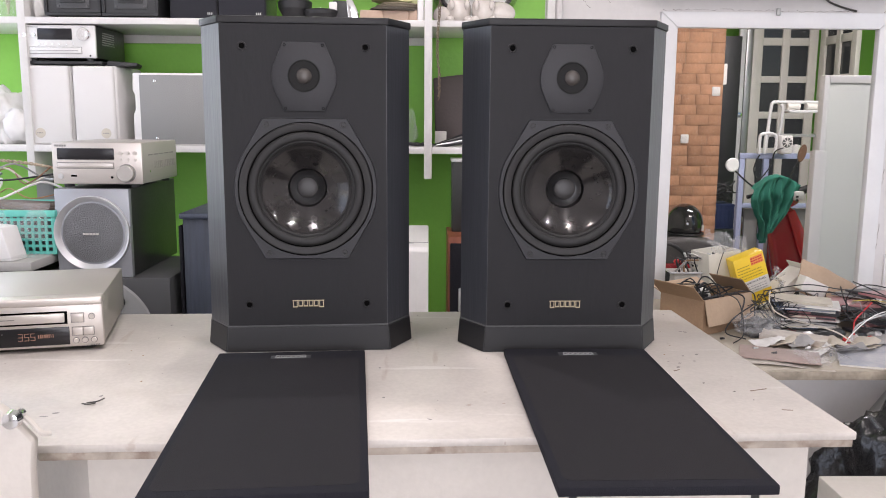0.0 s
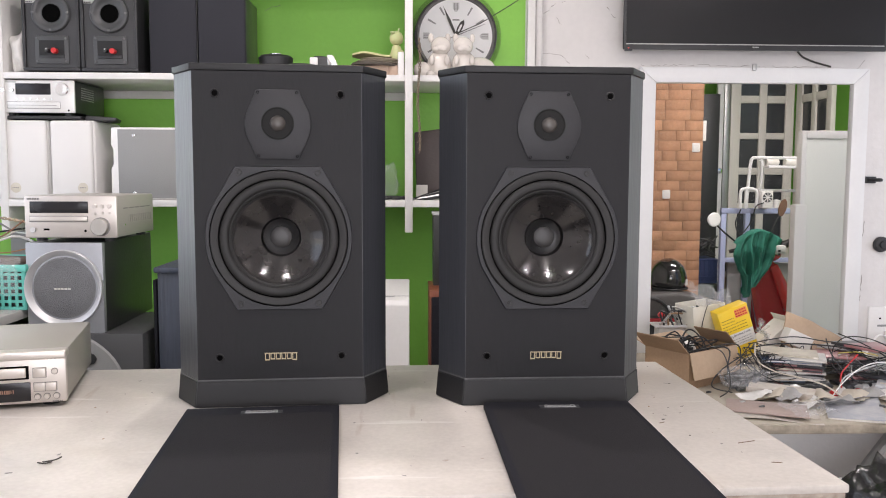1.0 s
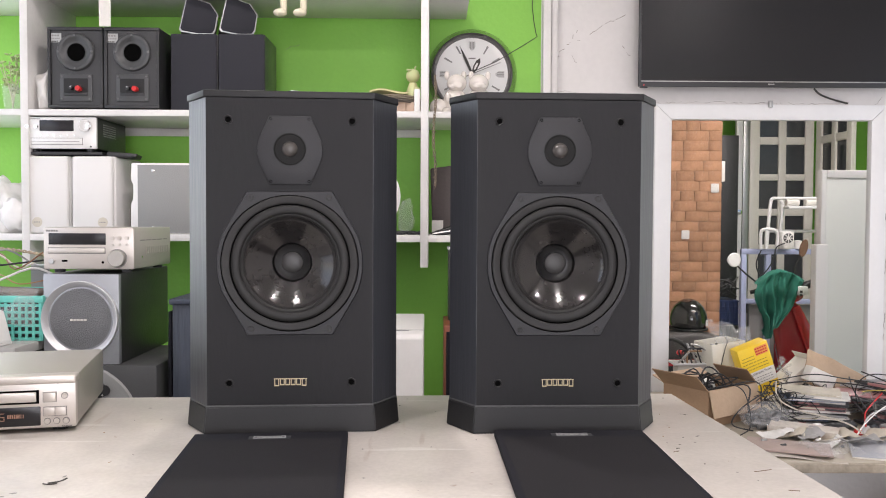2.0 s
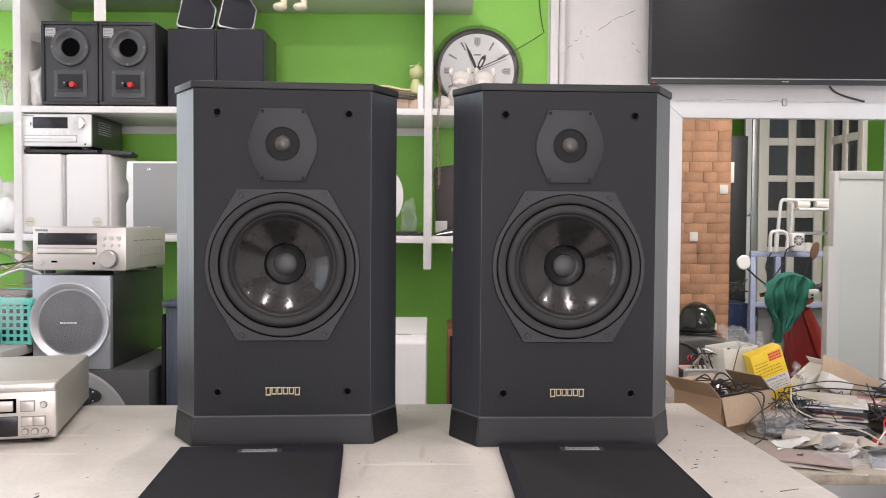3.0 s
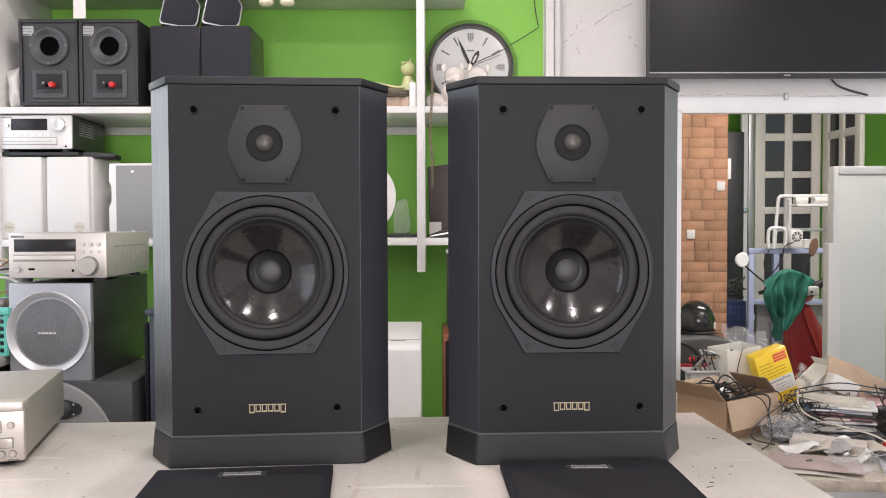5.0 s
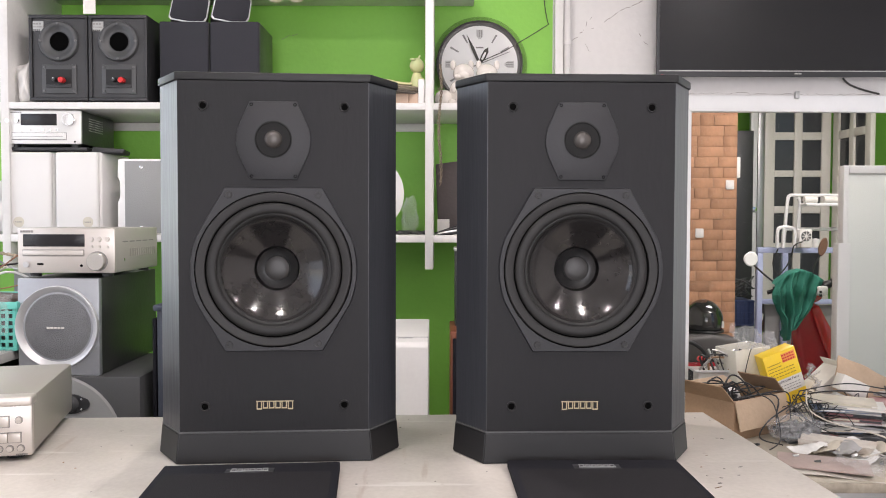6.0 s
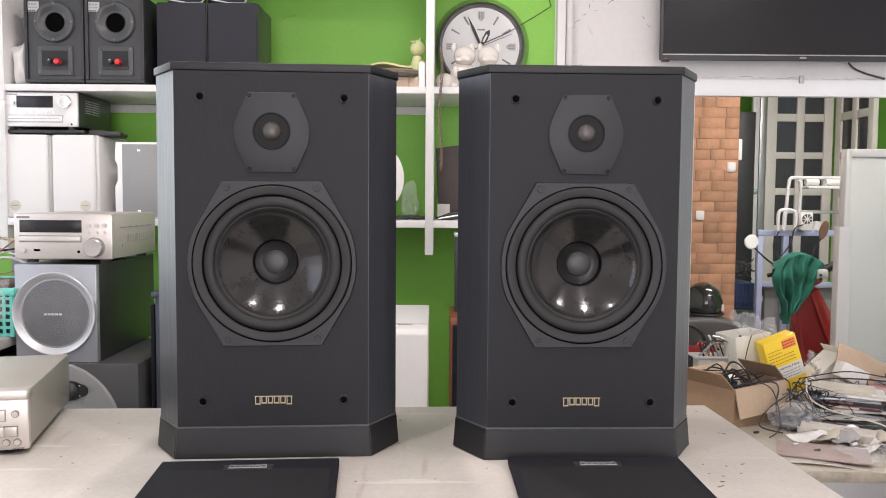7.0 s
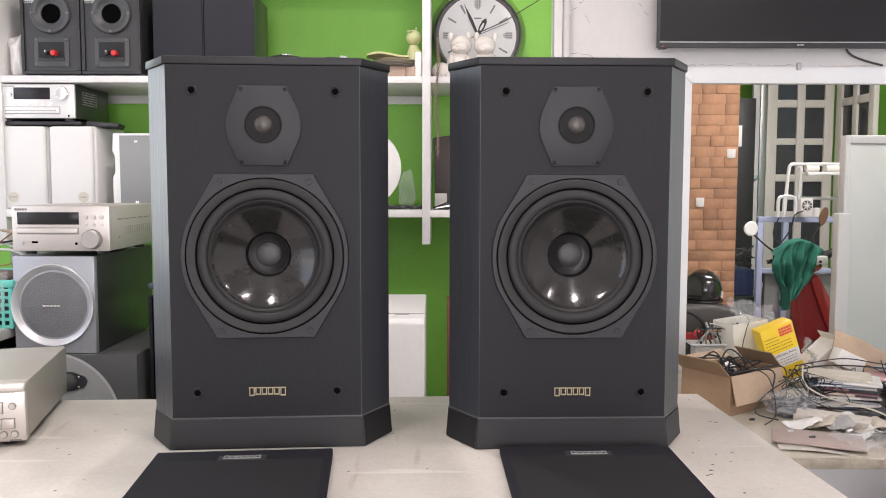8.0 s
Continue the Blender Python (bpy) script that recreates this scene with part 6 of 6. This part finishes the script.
for k, (r, mt, pts) in enumerate((
        (0.0028, BLACK, [(1.22, 2.58, 0.88), (1.33, 2.52, 0.915), (1.43, 2.50, 0.905), (1.55, 2.47, 0.89), (1.66, 2.44, 0.855), (1.78, 2.42, 0.80)]),
        (0.0028, BLACK, [(1.47, 2.50, 0.82), (1.445, 2.47, 0.88), (1.47, 2.45, 0.925), (1.54, 2.44, 0.925), (1.62, 2.43, 0.89), (1.70, 2.42, 0.83)]),
        (0.0022, mat("yellow_lead", (0.62, 0.50, 0.12), 0.5), [(1.48, 2.50, 0.865), (1.52, 2.47, 0.875), (1.57, 2.46, 0.87), (1.60, 2.48, 0.86)]),
        (0.003, WHITE_PL, [(1.36, 2.30, 0.775), (1.42, 2.36, 0.80), (1.50, 2.40, 0.84), (1.58, 2.43, 0.85), (1.68, 2.46, 0.83)]),
        (0.0028, BLACK, [(1.07, 2.52, 0.885), (1.09, 2.46, 0.875), (1.10, 2.43, 0.82), (1.09, 2.40, 0.775), (1.05, 2.37, 0.760)]))):
    solid("loose_cable", tube(pts, r * 0.65, 7, smooth=8), mt, "long lead looping over the pile of cases", "cable", group="cables on the work table")
for k in range(12):
    r2 = random.Random(580 + k)
    solid("small_part", box(-0.008, 0.008, -0.004, 0.004, 0, 0.006, 0.0012), (BLACK, STEEL, CHARCOAL, RED, WHITE_PL, BLACK)[k % 6], "small loose electronic part among the papers", "part", pose(1.02 + 0.055 * k + r2.uniform(-0.02, 0.02), 2.40 - 0.10 * (k % 3) + r2.uniform(-0.03, 0.03), ST + 0.012, r2.uniform(-20, 20), r2.uniform(-20, 20), r2.uniform(0, 180)), "small parts on the work table")
for k in range(9):
    r2 = random.Random(600 + k)
    x = 1.03 + 0.017 * k
    solid("hand_tool", tube([(x, 2.93, ST + 0.125), (x + r2.uniform(-0.03, 0.04), 2.92, ST + 0.15 + r2.uniform(0, 0.05)), (x + r2.uniform(0.0, 0.07), 2.93, ST + 0.14 + r2.uniform(0, 0.06))], r2.uniform(0.0025, 0.005), 6, smooth=3), (STEEL, BLACK, CARD, CHARCOAL)[k % 4], "small tool piled on the grey rack", "tool", group="tools on the grey rack")
# things at the window's foot
solid("scrap_electronics", box(-0.06, 0.06, -0.03, 0.03, 0, 0.115, 0.002), mat("beige_device", (0.55, 0.52, 0.47), 0.5), "small beige device among scrap under the window", "device", pose(1.09, 2.965, ST))
sg = thing("tool_rack", "small grey tool rack with loose red and steel parts", "rack", pose(1.085, 2.965, ST + 0.1155))
part("shelf", box(-0.07, 0.08, -0.04, 0.04, 0, 0.008, 0.001), SILVER, sg)
part("arm", tube([(-0.02, 0, 0.008), (0.0, 0.0, 0.05), (0.05, -0.01, 0.02)], 0.004, 6, smooth=1), STEEL, sg)
part("red_lamp", ball((-0.035, 0.01, 0.04), 0.014, (1, 0.8, 0.8), 2), RED, sg)
part("arm", tube([(-0.03, 0, 0.008), (-0.03, 0, 0.045), (0.02, -0.01, 0.06)], 0.003, 6, smooth=1), BLACK, sg)

# bin bag and low box at the counter's end
def bin_bag():
    b = bmesh.new()
    bmesh.ops.create_icosphere(b, subdivisions=5, radius=1.0)
    for v in b.verts:
        p = v.co.copy()
        k = 1 + 0.30 * noise.noise(p * 2.0 + Vector((4, 1, 0))) + 0.16 * abs(noise.noise(p * 5 + Vector((0, 7, 2)))) + 0.05 * noise.noise(p * 13)
        v.co = Vector((p.x * 0.24 * k, p.y * 0.20 * k, max(0.0, (p.z * 0.37 * k + 0.34))))
    return b


solid("bin_bag", bin_bag(), BAG, "shiny black bin bag slumped at the counter's end", "bin bag", pose(1.34, 1.88, 0))
solid("low_box", box(-0.05, 0.55, -0.15, 0.15, 0.0, 0.655, 0.004), COUNTER_BODY, "plain white low box beside the counter", "box", pose(1.03, 1.50, 0))


# ---- back room seen through the window ----
pil = thing("brick_pillar", "orange facing-brick pillar with pale mortar patches", "pillar")
part("core", box(1.50, 2.262, 5.9985, 6.36, 0.0, 3.0), MORTAR, pil)
brick_me = to_mesh("brick", box(-0.1, 0.1, -0.05, 0.05, -0.0362, 0.0362, 0.0012), BRICK)
half_me = to_mesh("brick_half", box(-0.048, 0.048, -0.05, 0.05, -0.0362, 0.0362, 0.0012), BRICK)
rnd = random.Random(17)
row, z = 0, 0.40
while z < 2.45:
    x = 2.166 if row % 2 else 2.218
    if row % 2 == 0:
        b = new("brick", half_me)
        b.parent = pil
        b.location = (x, 6.045, z)
        x -= 0.152
    while x > 1.62:
        w = rnd.choice((0.165, 0.165, 0.135, 0.10, 0.185))
        b = new("brick", brick_me)
        b.parent = pil
        b.location = (x + 0.1 - w / 2, 6.045 + rnd.uniform(-0.003, 0.002), z)
        b.scale = (w / 0.2, 1, 1)
        x -= w + 0.004
    row += 1
    z += 0.0745
for x, z in ((2.215, 1.653), (2.00, 1.306)):
    bm = ball((0, 0, 0), 0.036, (0.95, 0.22, 1.05), 4, None, 0.18, 5, x)
    for v in bm.verts:
        v.co.x = math.copysign(min(abs(v.co.x) * 1.15, 0.029 + 0.05 * abs(v.co.z) * (v.co.x > 0)), v.co.x)
        v.co.z = math.copysign(min(abs(v.co.z) * 1.1, 0.033), v.co.z)
    solid("mortar_patch", bm, WHITE_WALL, "white filler blob stuck on the brick pillar", "filler", pose(x, 5.992, z), "filler blobs")
solid("switch_box", box(-0.014, 0.014, -0.02, 0.02, -0.075, 0.075, 0.003), WHITE_PL, "slim white switch on the pillar's edge", "switch", pose(2.29, 6.05, 1.78))


def panelled_door(name, label, m, w=0.555):
    t = thing(name, label, "door", m, kind="structure")
    cols = ((0.085, 0.25), (0.315, 0.48))
    rows = ((2.14, 2.40), (1.82, 2.075), (1.52, 1.765), (1.21, 1.46), (0.90, 1.15), (0.59, 0.84), (0.20, 0.53))
    for x0, x1 in ((0.0, cols[0][0]), (cols[0][1], cols[1][0]), (cols[1][1], w)):
        part("stile", box(x0, x1, 0, 0.04, 0.0, 2.52, 0.003), DOOR_CREAM, t)
    for x0, x1 in cols:
        zs = [0.0] + [v for r in sorted(rows) for v in r] + [2.52]
        for a, b in zip(zs[0::2], zs[1::2]):
            part("rail", box(x0 + 0.0004, x1 - 0.0004, 0.001, 0.039, a, b, 0.003), DOOR_CREAM, t)
        for a, b in rows:
            part("pane", box(x0 + 0.0004, x1 - 0.0004, 0.018, 0.022, a, b), DARK_PANE, t)
    return t


panelled_door("door_1", "cream folding door with dark glass panes", pose(2.865, 7.0, 0))
panelled_door("door_2", "cream folding door leaf with dark panes, standing ajar", pose(3.428, 6.985, 0, 0, 0, -87.5))
solid("door_frame", box(0, 0.05, 0, 0.06, 0, 2.6, 0.002), STEEL, "grey metal door post", "door frame", pose(2.80, 6.98, 0), kind="structure")
solid("door_post", box(0, 0.055, 0, 0.04, 0, 2.6, 0.002), FRAME_WHITE, "narrow cream post by the folding door", "door frame", pose(2.735, 6.97, 0), kind="structure")
solid("door_latch", lathe([(0.0, 0.01), (0.012, 0.01), (0.022, 0.008), (0.022, 0.0)], (0, 0, 0), "-y", 20), CHROME, "round steel latch on the door post", "latch", pose(2.765, 6.965, 1.49))
solid("black_board", box(-0.09, 0.085, 0, 0.03, 0, 2.12, 0.003), BLACK, "tall black board leaning behind the pillar", "board", pose(2.57, 6.7, 0))
cbn = thing("partition_panel", "pale grey-white metal partition panel with a plain front", "partition", pose(2.352, 4.62, 0))
CABM = mat("pale_grey_steel", (0.74, 0.77, 0.74), 0.4, var=0.03, bump=0.03)
part("panel", box(0.03, 0.716, 0.004, 0.05, 0.0, 1.655, 0.002), CABM, cbn, "plain pale steel sheet")
part("frame_bar", box(0.0, 0.0295, -0.008, 0.055, 0.0, 1.70, 0.004), FRAME_WHITE, cbn)
part("frame_bar", box(0.030, 0.72, -0.008, 0.055, 1.6555, 1.70, 0.004), FRAME_WHITE, cbn)
part("side_post", box(-0.056, 0.012, -0.075, -0.0085, 0.0, 1.275, 0.004), FRAME_WHITE, cbn, "white square post")

rk = thing("steel_rack", "white tubular rack with a lavender frame and small device", "rack", pose(0, 5.95, 0))
LAV = mat("lavender_steel", (0.42, 0.47, 0.68), 0.4, var=0.05)
for x in (2.42, 2.60):
    part("post", box(x - 0.02, x + 0.02, -0.02, 0.02, 0.0, 1.165, 0.004), LAV, rk)
part("top_bar", box(2.40, 3.05, -0.02, 0.02, 1.166, 1.206, 0.004), LAV, rk)
part("low_bar", box(2.44, 3.05, -0.015, 0.015, 0.80, 0.835, 0.004), LAV, rk)
for pts in ([(2.59, 0, 1.206), (2.612, 0, 1.52), (2.63, 0, 1.574), (2.68, 0, 1.578), (3.05, 0, 1.578)], [(2.665, -0.03, 1.206), (2.69, -0.03, 1.50), (2.672, -0.03, 1.56)], [(2.60, 0, 1.337), (3.05, 0, 1.337)], [(2.505, -0.1, 1.206), (2.505, -0.1, 1.315), (2.525, -0.1, 1.348), (2.60, -0.1, 1.348), (2.628, -0.1, 1.31), (2.622, -0.1, 1.206)], [(2.545, -0.1, 1.206), (2.548, -0.1, 1.345)]):
    part("tube", tube(pts, 0.0125, 8, smooth=3), FRAME_WHITE, rk)
part("tray_bar", box(2.69, 3.05, -0.14, -0.01, 1.500, 1.520, 0.004), FRAME_WHITE, rk)
dvc = part("device", box(2.645, 2.735, -0.14, -0.06, 1.207, 1.338, 0.012), WHITE_PL, rk, "small white device with a round vent")
part("vent", lathe([(0.0, 0.003), (0.034, 0.003), (0.036, 0.0)], (2.69, -0.14, 1.288), "-y", 24), CHARCOAL, dvc)
for a in range(4):
    part("vent_bar", box(-0.003, 0.003, -0.1445, -0.143, -0.034, 0.034, m=pose(2.69, 0, 1.288, 0, a * 45, 0)), WHITE_PL, dvc)
part("white_cup", lathe([(0.0, 0), (0.03, 0), (0.03, 0.06), (0.0, 0.065)], (2.82, 0, 1.206), "z", 20), WHITE_PL, rk)
for x in (2.74, 2.88):
    part("roll", tube([(x - 0.04, -0.07, 1.545), (x + 0.05, -0.07, 1.545)], 0.024, 12), PAPER, rk)
part("backdrop_shelf", box(2.48, 3.05, 0.03, 0.06, 0.0, 0.79), GREY_PANEL, rk)
part("dangling_cable", tube([(2.66, -0.15, 1.25), (2.60, -0.15, 1.22), (2.58, -0.14, 1.12), (2.50, -0.14, 1.02), (2.46, -0.14, 1.10), (2.50, -0.13, 1.2)], 0.005, 6), BLACK, rk)

for k, (x, z, c) in enumerate(((2.36, 0.0, 0), (2.36, 0.40, 1), (2.35, 0.62, 0))):
    t = thing("plastic_crate", "dark blue plastic crate stacked behind the pillar", "crate", pose(x, 6.1, z), "stacked crates")
    h = (0.395, 0.215, 0.19)[k]
    CR = mat("dark_blue_crate", (0.035, 0.06, 0.16), 0.5, var=0.1) if c == 0 else mat("dull_green_crate", (0.10, 0.13, 0.11), 0.6, var=0.15)
    part("body", box(-0.10, 0.10, 0.004, 0.26, 0, h, 0.004), CR, t)
    bm = None
    for i in range(7):
        bm = box(-0.095 + i * 0.0305, -0.088 + i * 0.0305, -0.004, 0.0035, 0.01, h - 0.01, bm=bm)
    for i in range(5):
        box(-0.1, 0.1, -0.005, 0.0035, 0.005 + i * (h - 0.016) / 4, 0.012 + i * (h - 0.016) / 4, bm=bm)
    part("ribs", bm, CR, t)
bm = None
rnd = random.Random(71)
for k in range(14):
    p = [(2.36 + rnd.uniform(-0.1, 0.12), 6.12 + rnd.uniform(0, 0.1), 0.82 + rnd.uniform(0, 0.16)) for i in range(4)]
    bm = tube(p, 0.006, 6, bm)
solid("wire_heap", bm, CHARCOAL, "heap of dark wire on the crates", "wire", kind="stuff")


# red scooter with a green cloth over its bars
sc = thing("red_scooter", "red motor scooter parked behind the window", "scooter", pose(0, 5.4, 0))
bm = prism([(2.43, 0.79), (2.465, 0.86), (2.56, 0.875), (2.61, 0.82), (2.71, 0.60), (2.78, 0.30), (2.74, 0.22), (2.55, 0.22), (2.495, 0.40), (2.452, 0.62)], -0.02, 0.10, bevel=0.03, seg=4)
part("front_shield", bm, SCOOTER_RED, sc, "glossy red front shield")
bm = prism([(2.525, 0.83), (2.575, 0.855), (2.70, 0.62), (2.79, 0.32), (2.75, 0.28), (2.625, 0.56)], -0.05, -0.021, bevel=0.012, seg=3)
part("leg_guard", bm, mat("bright_red_panel", (0.55, 0.02, 0.02), 0.15, var=0.05, bump=0, coat=0.7), sc)
part("cowl", ball((2.525, -0.01, 0.915), 0.075, (1.15, 0.8, 0.7), 3), SCOOTER_RED, sc)
part("handlebar", tube([(2.26, 0.0, 0.93), (2.40, -0.01, 0.965), (2.53, 0.0, 0.98), (2.56, -0.06, 0.985), (2.62, -0.11, 1.01)], 0.014, 10), BLACK, sc)
part("grip", tube([(2.565, -0.115, 0.972), (2.64, -0.115, 1.015)], 0.024, 14, smooth=1), RUBBER, sc)
part("bar_weight", lathe([(0.0, 0.02), (0.028, 0.018), (0.03, 0.0), (0.0, -0.004)], (2.645, -0.14, 1.028), "-y", 20), RUBBER, sc)
part("switch_pod", box(2.508, 2.578, -0.165, -0.115, 0.925, 0.985, 0.01), FRAME_WHITE, sc, "white handlebar switch pod")
for k in range(2):
    part("switch", box(2.52, 2.536, -0.168, -0.164, 0.934 + 0.023 * k, 0.919 + 0.023 * k), BLACK, sc)
part("mirror_stem", tube([(2.34, 0.0, 0.97), (2.24, -0.02, 1.04), (2.16, -0.02, 1.11)], 0.006, 7), BLACK, sc)
part("mirror_stem", tube([(2.545, 0.0, 0.98), (2.555, 0.0, 1.09), (2.60, 0.0, 1.18)], 0.006, 7), BLACK, sc)
# Plain white colour stands for daylight glaring off this mirror.
part("mirror", lathe([(0.0, 0.012), (0.042, 0.012), (0.048, 0.006), (0.04, -0.015), (0.0, -0.025)], (0, 0, 0), "-y", 32, m=pose(2.138, -0.02, 1.149, 0, 0, 8)), mat("mirror_glare_white", (0.9, 0.9, 0.9), 0.5, metal=0.0, var=0, bump=0), sc, "round mirror with daylight glare put in as white")
part("mirror", lathe([(0.0, 0.008), (0.042, 0.008), (0.046, 0.002), (0.038, -0.012), (0.0, -0.018)], (0, 0, 0), "-y", 28, m=pose(2.614, 0.0, 1.228, 0, 14, 0) @ Matrix.Diagonal((0.6, 1, 1.35, 1))), mat("bronze_mirror", (0.20, 0.11, 0.07), 0.3, var=0.1, bump=0), sc)
part("fender", ball((2.60, 0.0, 0.28), 0.11, (0.8, 1.4, 0.7), 3), SCOOTER_RED, sc)
w = part("wheel", lathe([(0.13, -0.045), (0.20, -0.04), (0.215, 0.0), (0.20, 0.04), (0.13, 0.045)], (2.60, -0.02, 0.216), "x", 36), RUBBER, sc)
part("seat", box(2.66, 2.86, 0.55, 1.15, 0.66, 0.76, 0.03), BLACK, sc)
part("tail", box(2.67, 2.85, 0.12, 1.15, 0.26, 0.65, 0.04), SCOOTER_RED, sc)
w = part("wheel", lathe([(0.13, -0.045), (0.20, -0.04), (0.215, 0.0), (0.20, 0.04), (0.13, 0.045)], (2.62, 1.0, 0.216), "x", 36), RUBBER, sc)


def draped(u, v):
    """Cloth over a bar: hangs in folds, longer at one side."""
    hang = max(0.0, v - 0.16)
    fold = (0.034 * math.sin(u * 23 + 2.2 * v + 1.5 * math.sin(5 * v)) + 0.014 * math.sin(u * 49 - 3.0 * v)) * (0.3 + hang) + 0.03 * noise.noise(Vector((u * 4, v * 4, 3))) + 0.018 * noise.noise(Vector((u * 11, v * 6, 8)))
    left = 2.300 - 0.055 * math.sin(math.pi * min(1.0, v * 1.4)) - 0.01 * v + 0.015 * noise.noise(Vector((0, v * 7, 2)))
    right = 2.580 - 0.10 * v - 0.11 * v * v + 0.012 * noise.noise(Vector((4, v * 6, 1)))
    top = 0.955 + 0.130 * math.sin(math.pi * (0.10 + 0.72 * u))
    low = 0.66 - 0.03 * math.sin(7 * u) + 0.16 * max(0.0, u - 0.55) + 0.10 * max(0.0, 0.35 - u)
    return Vector((left + (right - left) * u, 0.10 - 0.9 * min(v, 0.16) - 0.03 * hang + fold, top - (top - low) * hang / 0.84 - 0.03 * min(v, 0.16)))


b = bmesh.new()
nu, nv = 60, 44
g = [[[b.verts.new(draped(i / nu, j / nv) + Vector((0, 0.004 * s, 0))) for i in range(nu + 1)] for j in range(nv + 1)] for s in (0, 1)]
for s in (0, 1):
    for j in range(nv):
        for i in range(nu):
            b.faces.new((g[s][j][i], g[s][j][i + 1], g[s][j + 1][i + 1], g[s][j + 1][i]))
solid("green_cloth", b, TEAL, "dark green cloth draped over scooter handlebars", "cloth", pose(0, 5.32, 0))

# black scooter with helmet
bs = thing("black_scooter", "black motor scooter parked close behind the window", "scooter", pose(1.72, 5.1, 0))
part("seat", prism([(-0.32, 0.62), (-0.28, 0.685), (0.05, 0.71), (0.23, 0.68), (0.28, 0.62), (0.24, 0.55), (-0.3, 0.54)], -0.12, 0.13, bevel=0.025, seg=3), mat("grey_black_seat", (0.085, 0.078, 0.076), 0.6, var=0.1), bs)
part("tail", prism([(-0.34, 0.54), (0.22, 0.545), (0.18, 0.34), (-0.3, 0.34)], -0.09, 0.10, bevel=0.03, seg=3), BLACK, bs)
for x in (-0.32, 0.12):
    part("wheel", lathe([(0.13, -0.045), (0.20, -0.04), (0.215, 0.0), (0.20, 0.04), (0.13, 0.045)], (x, 0.0, 0.215), "-y", 32), RUBBER, bs)
part("grab_rail", tube([(-0.22, -0.14, 0.64), (-0.12, -0.16, 0.68), (-0.02, -0.16, 0.62), (0.0, -0.15, 0.52)], 0.012, 8), BLACK, bs)
part("side_stripe", box(-0.2, 0.26, -0.105, -0.088, 0.50, 0.545, 0.006), SCOOTER_RED, bs, "red side panel")
part("tail_light", ball((-0.20, -0.16, 0.52), 0.03, (1.2, 0.6, 0.7), 2), RED, bs)
hm = thing("helmet", "glossy black half helmet resting on the scooter seat", "helmet", pose(1.775, 5.18, 0.662) @ Matrix.Diagonal((0.98, 1.0, 1.12, 1.0)))
bm = bmesh.new()
bmesh.ops.create_uvsphere(bm, u_segments=36, v_segments=20, radius=0.118)
for v in [v for v in bm.verts if v.co.z < -0.05]:
    v.co.z = -0.05
bm.transform(Matrix.Translation((0, 0, 0.10)) @ Matrix.Diagonal((1.0, 1.15, 1.02, 1)))
part("shell", bm, mat("glossy_black_shell", (0.012, 0.012, 0.013), 0.08, var=0.1, bump=0, coat=1.0), hm)
part("edge_trim", tube([(0.119 * math.cos(a), 0.137 * math.sin(a), 0.049) for a in [2 * math.pi * k / 24 for k in range(25)]], 0.006, 6), RUBBER, hm)
part("sticker", box(0.085, 0.10, -0.09, -0.085, 0.07, 0.105), PAPER, hm)
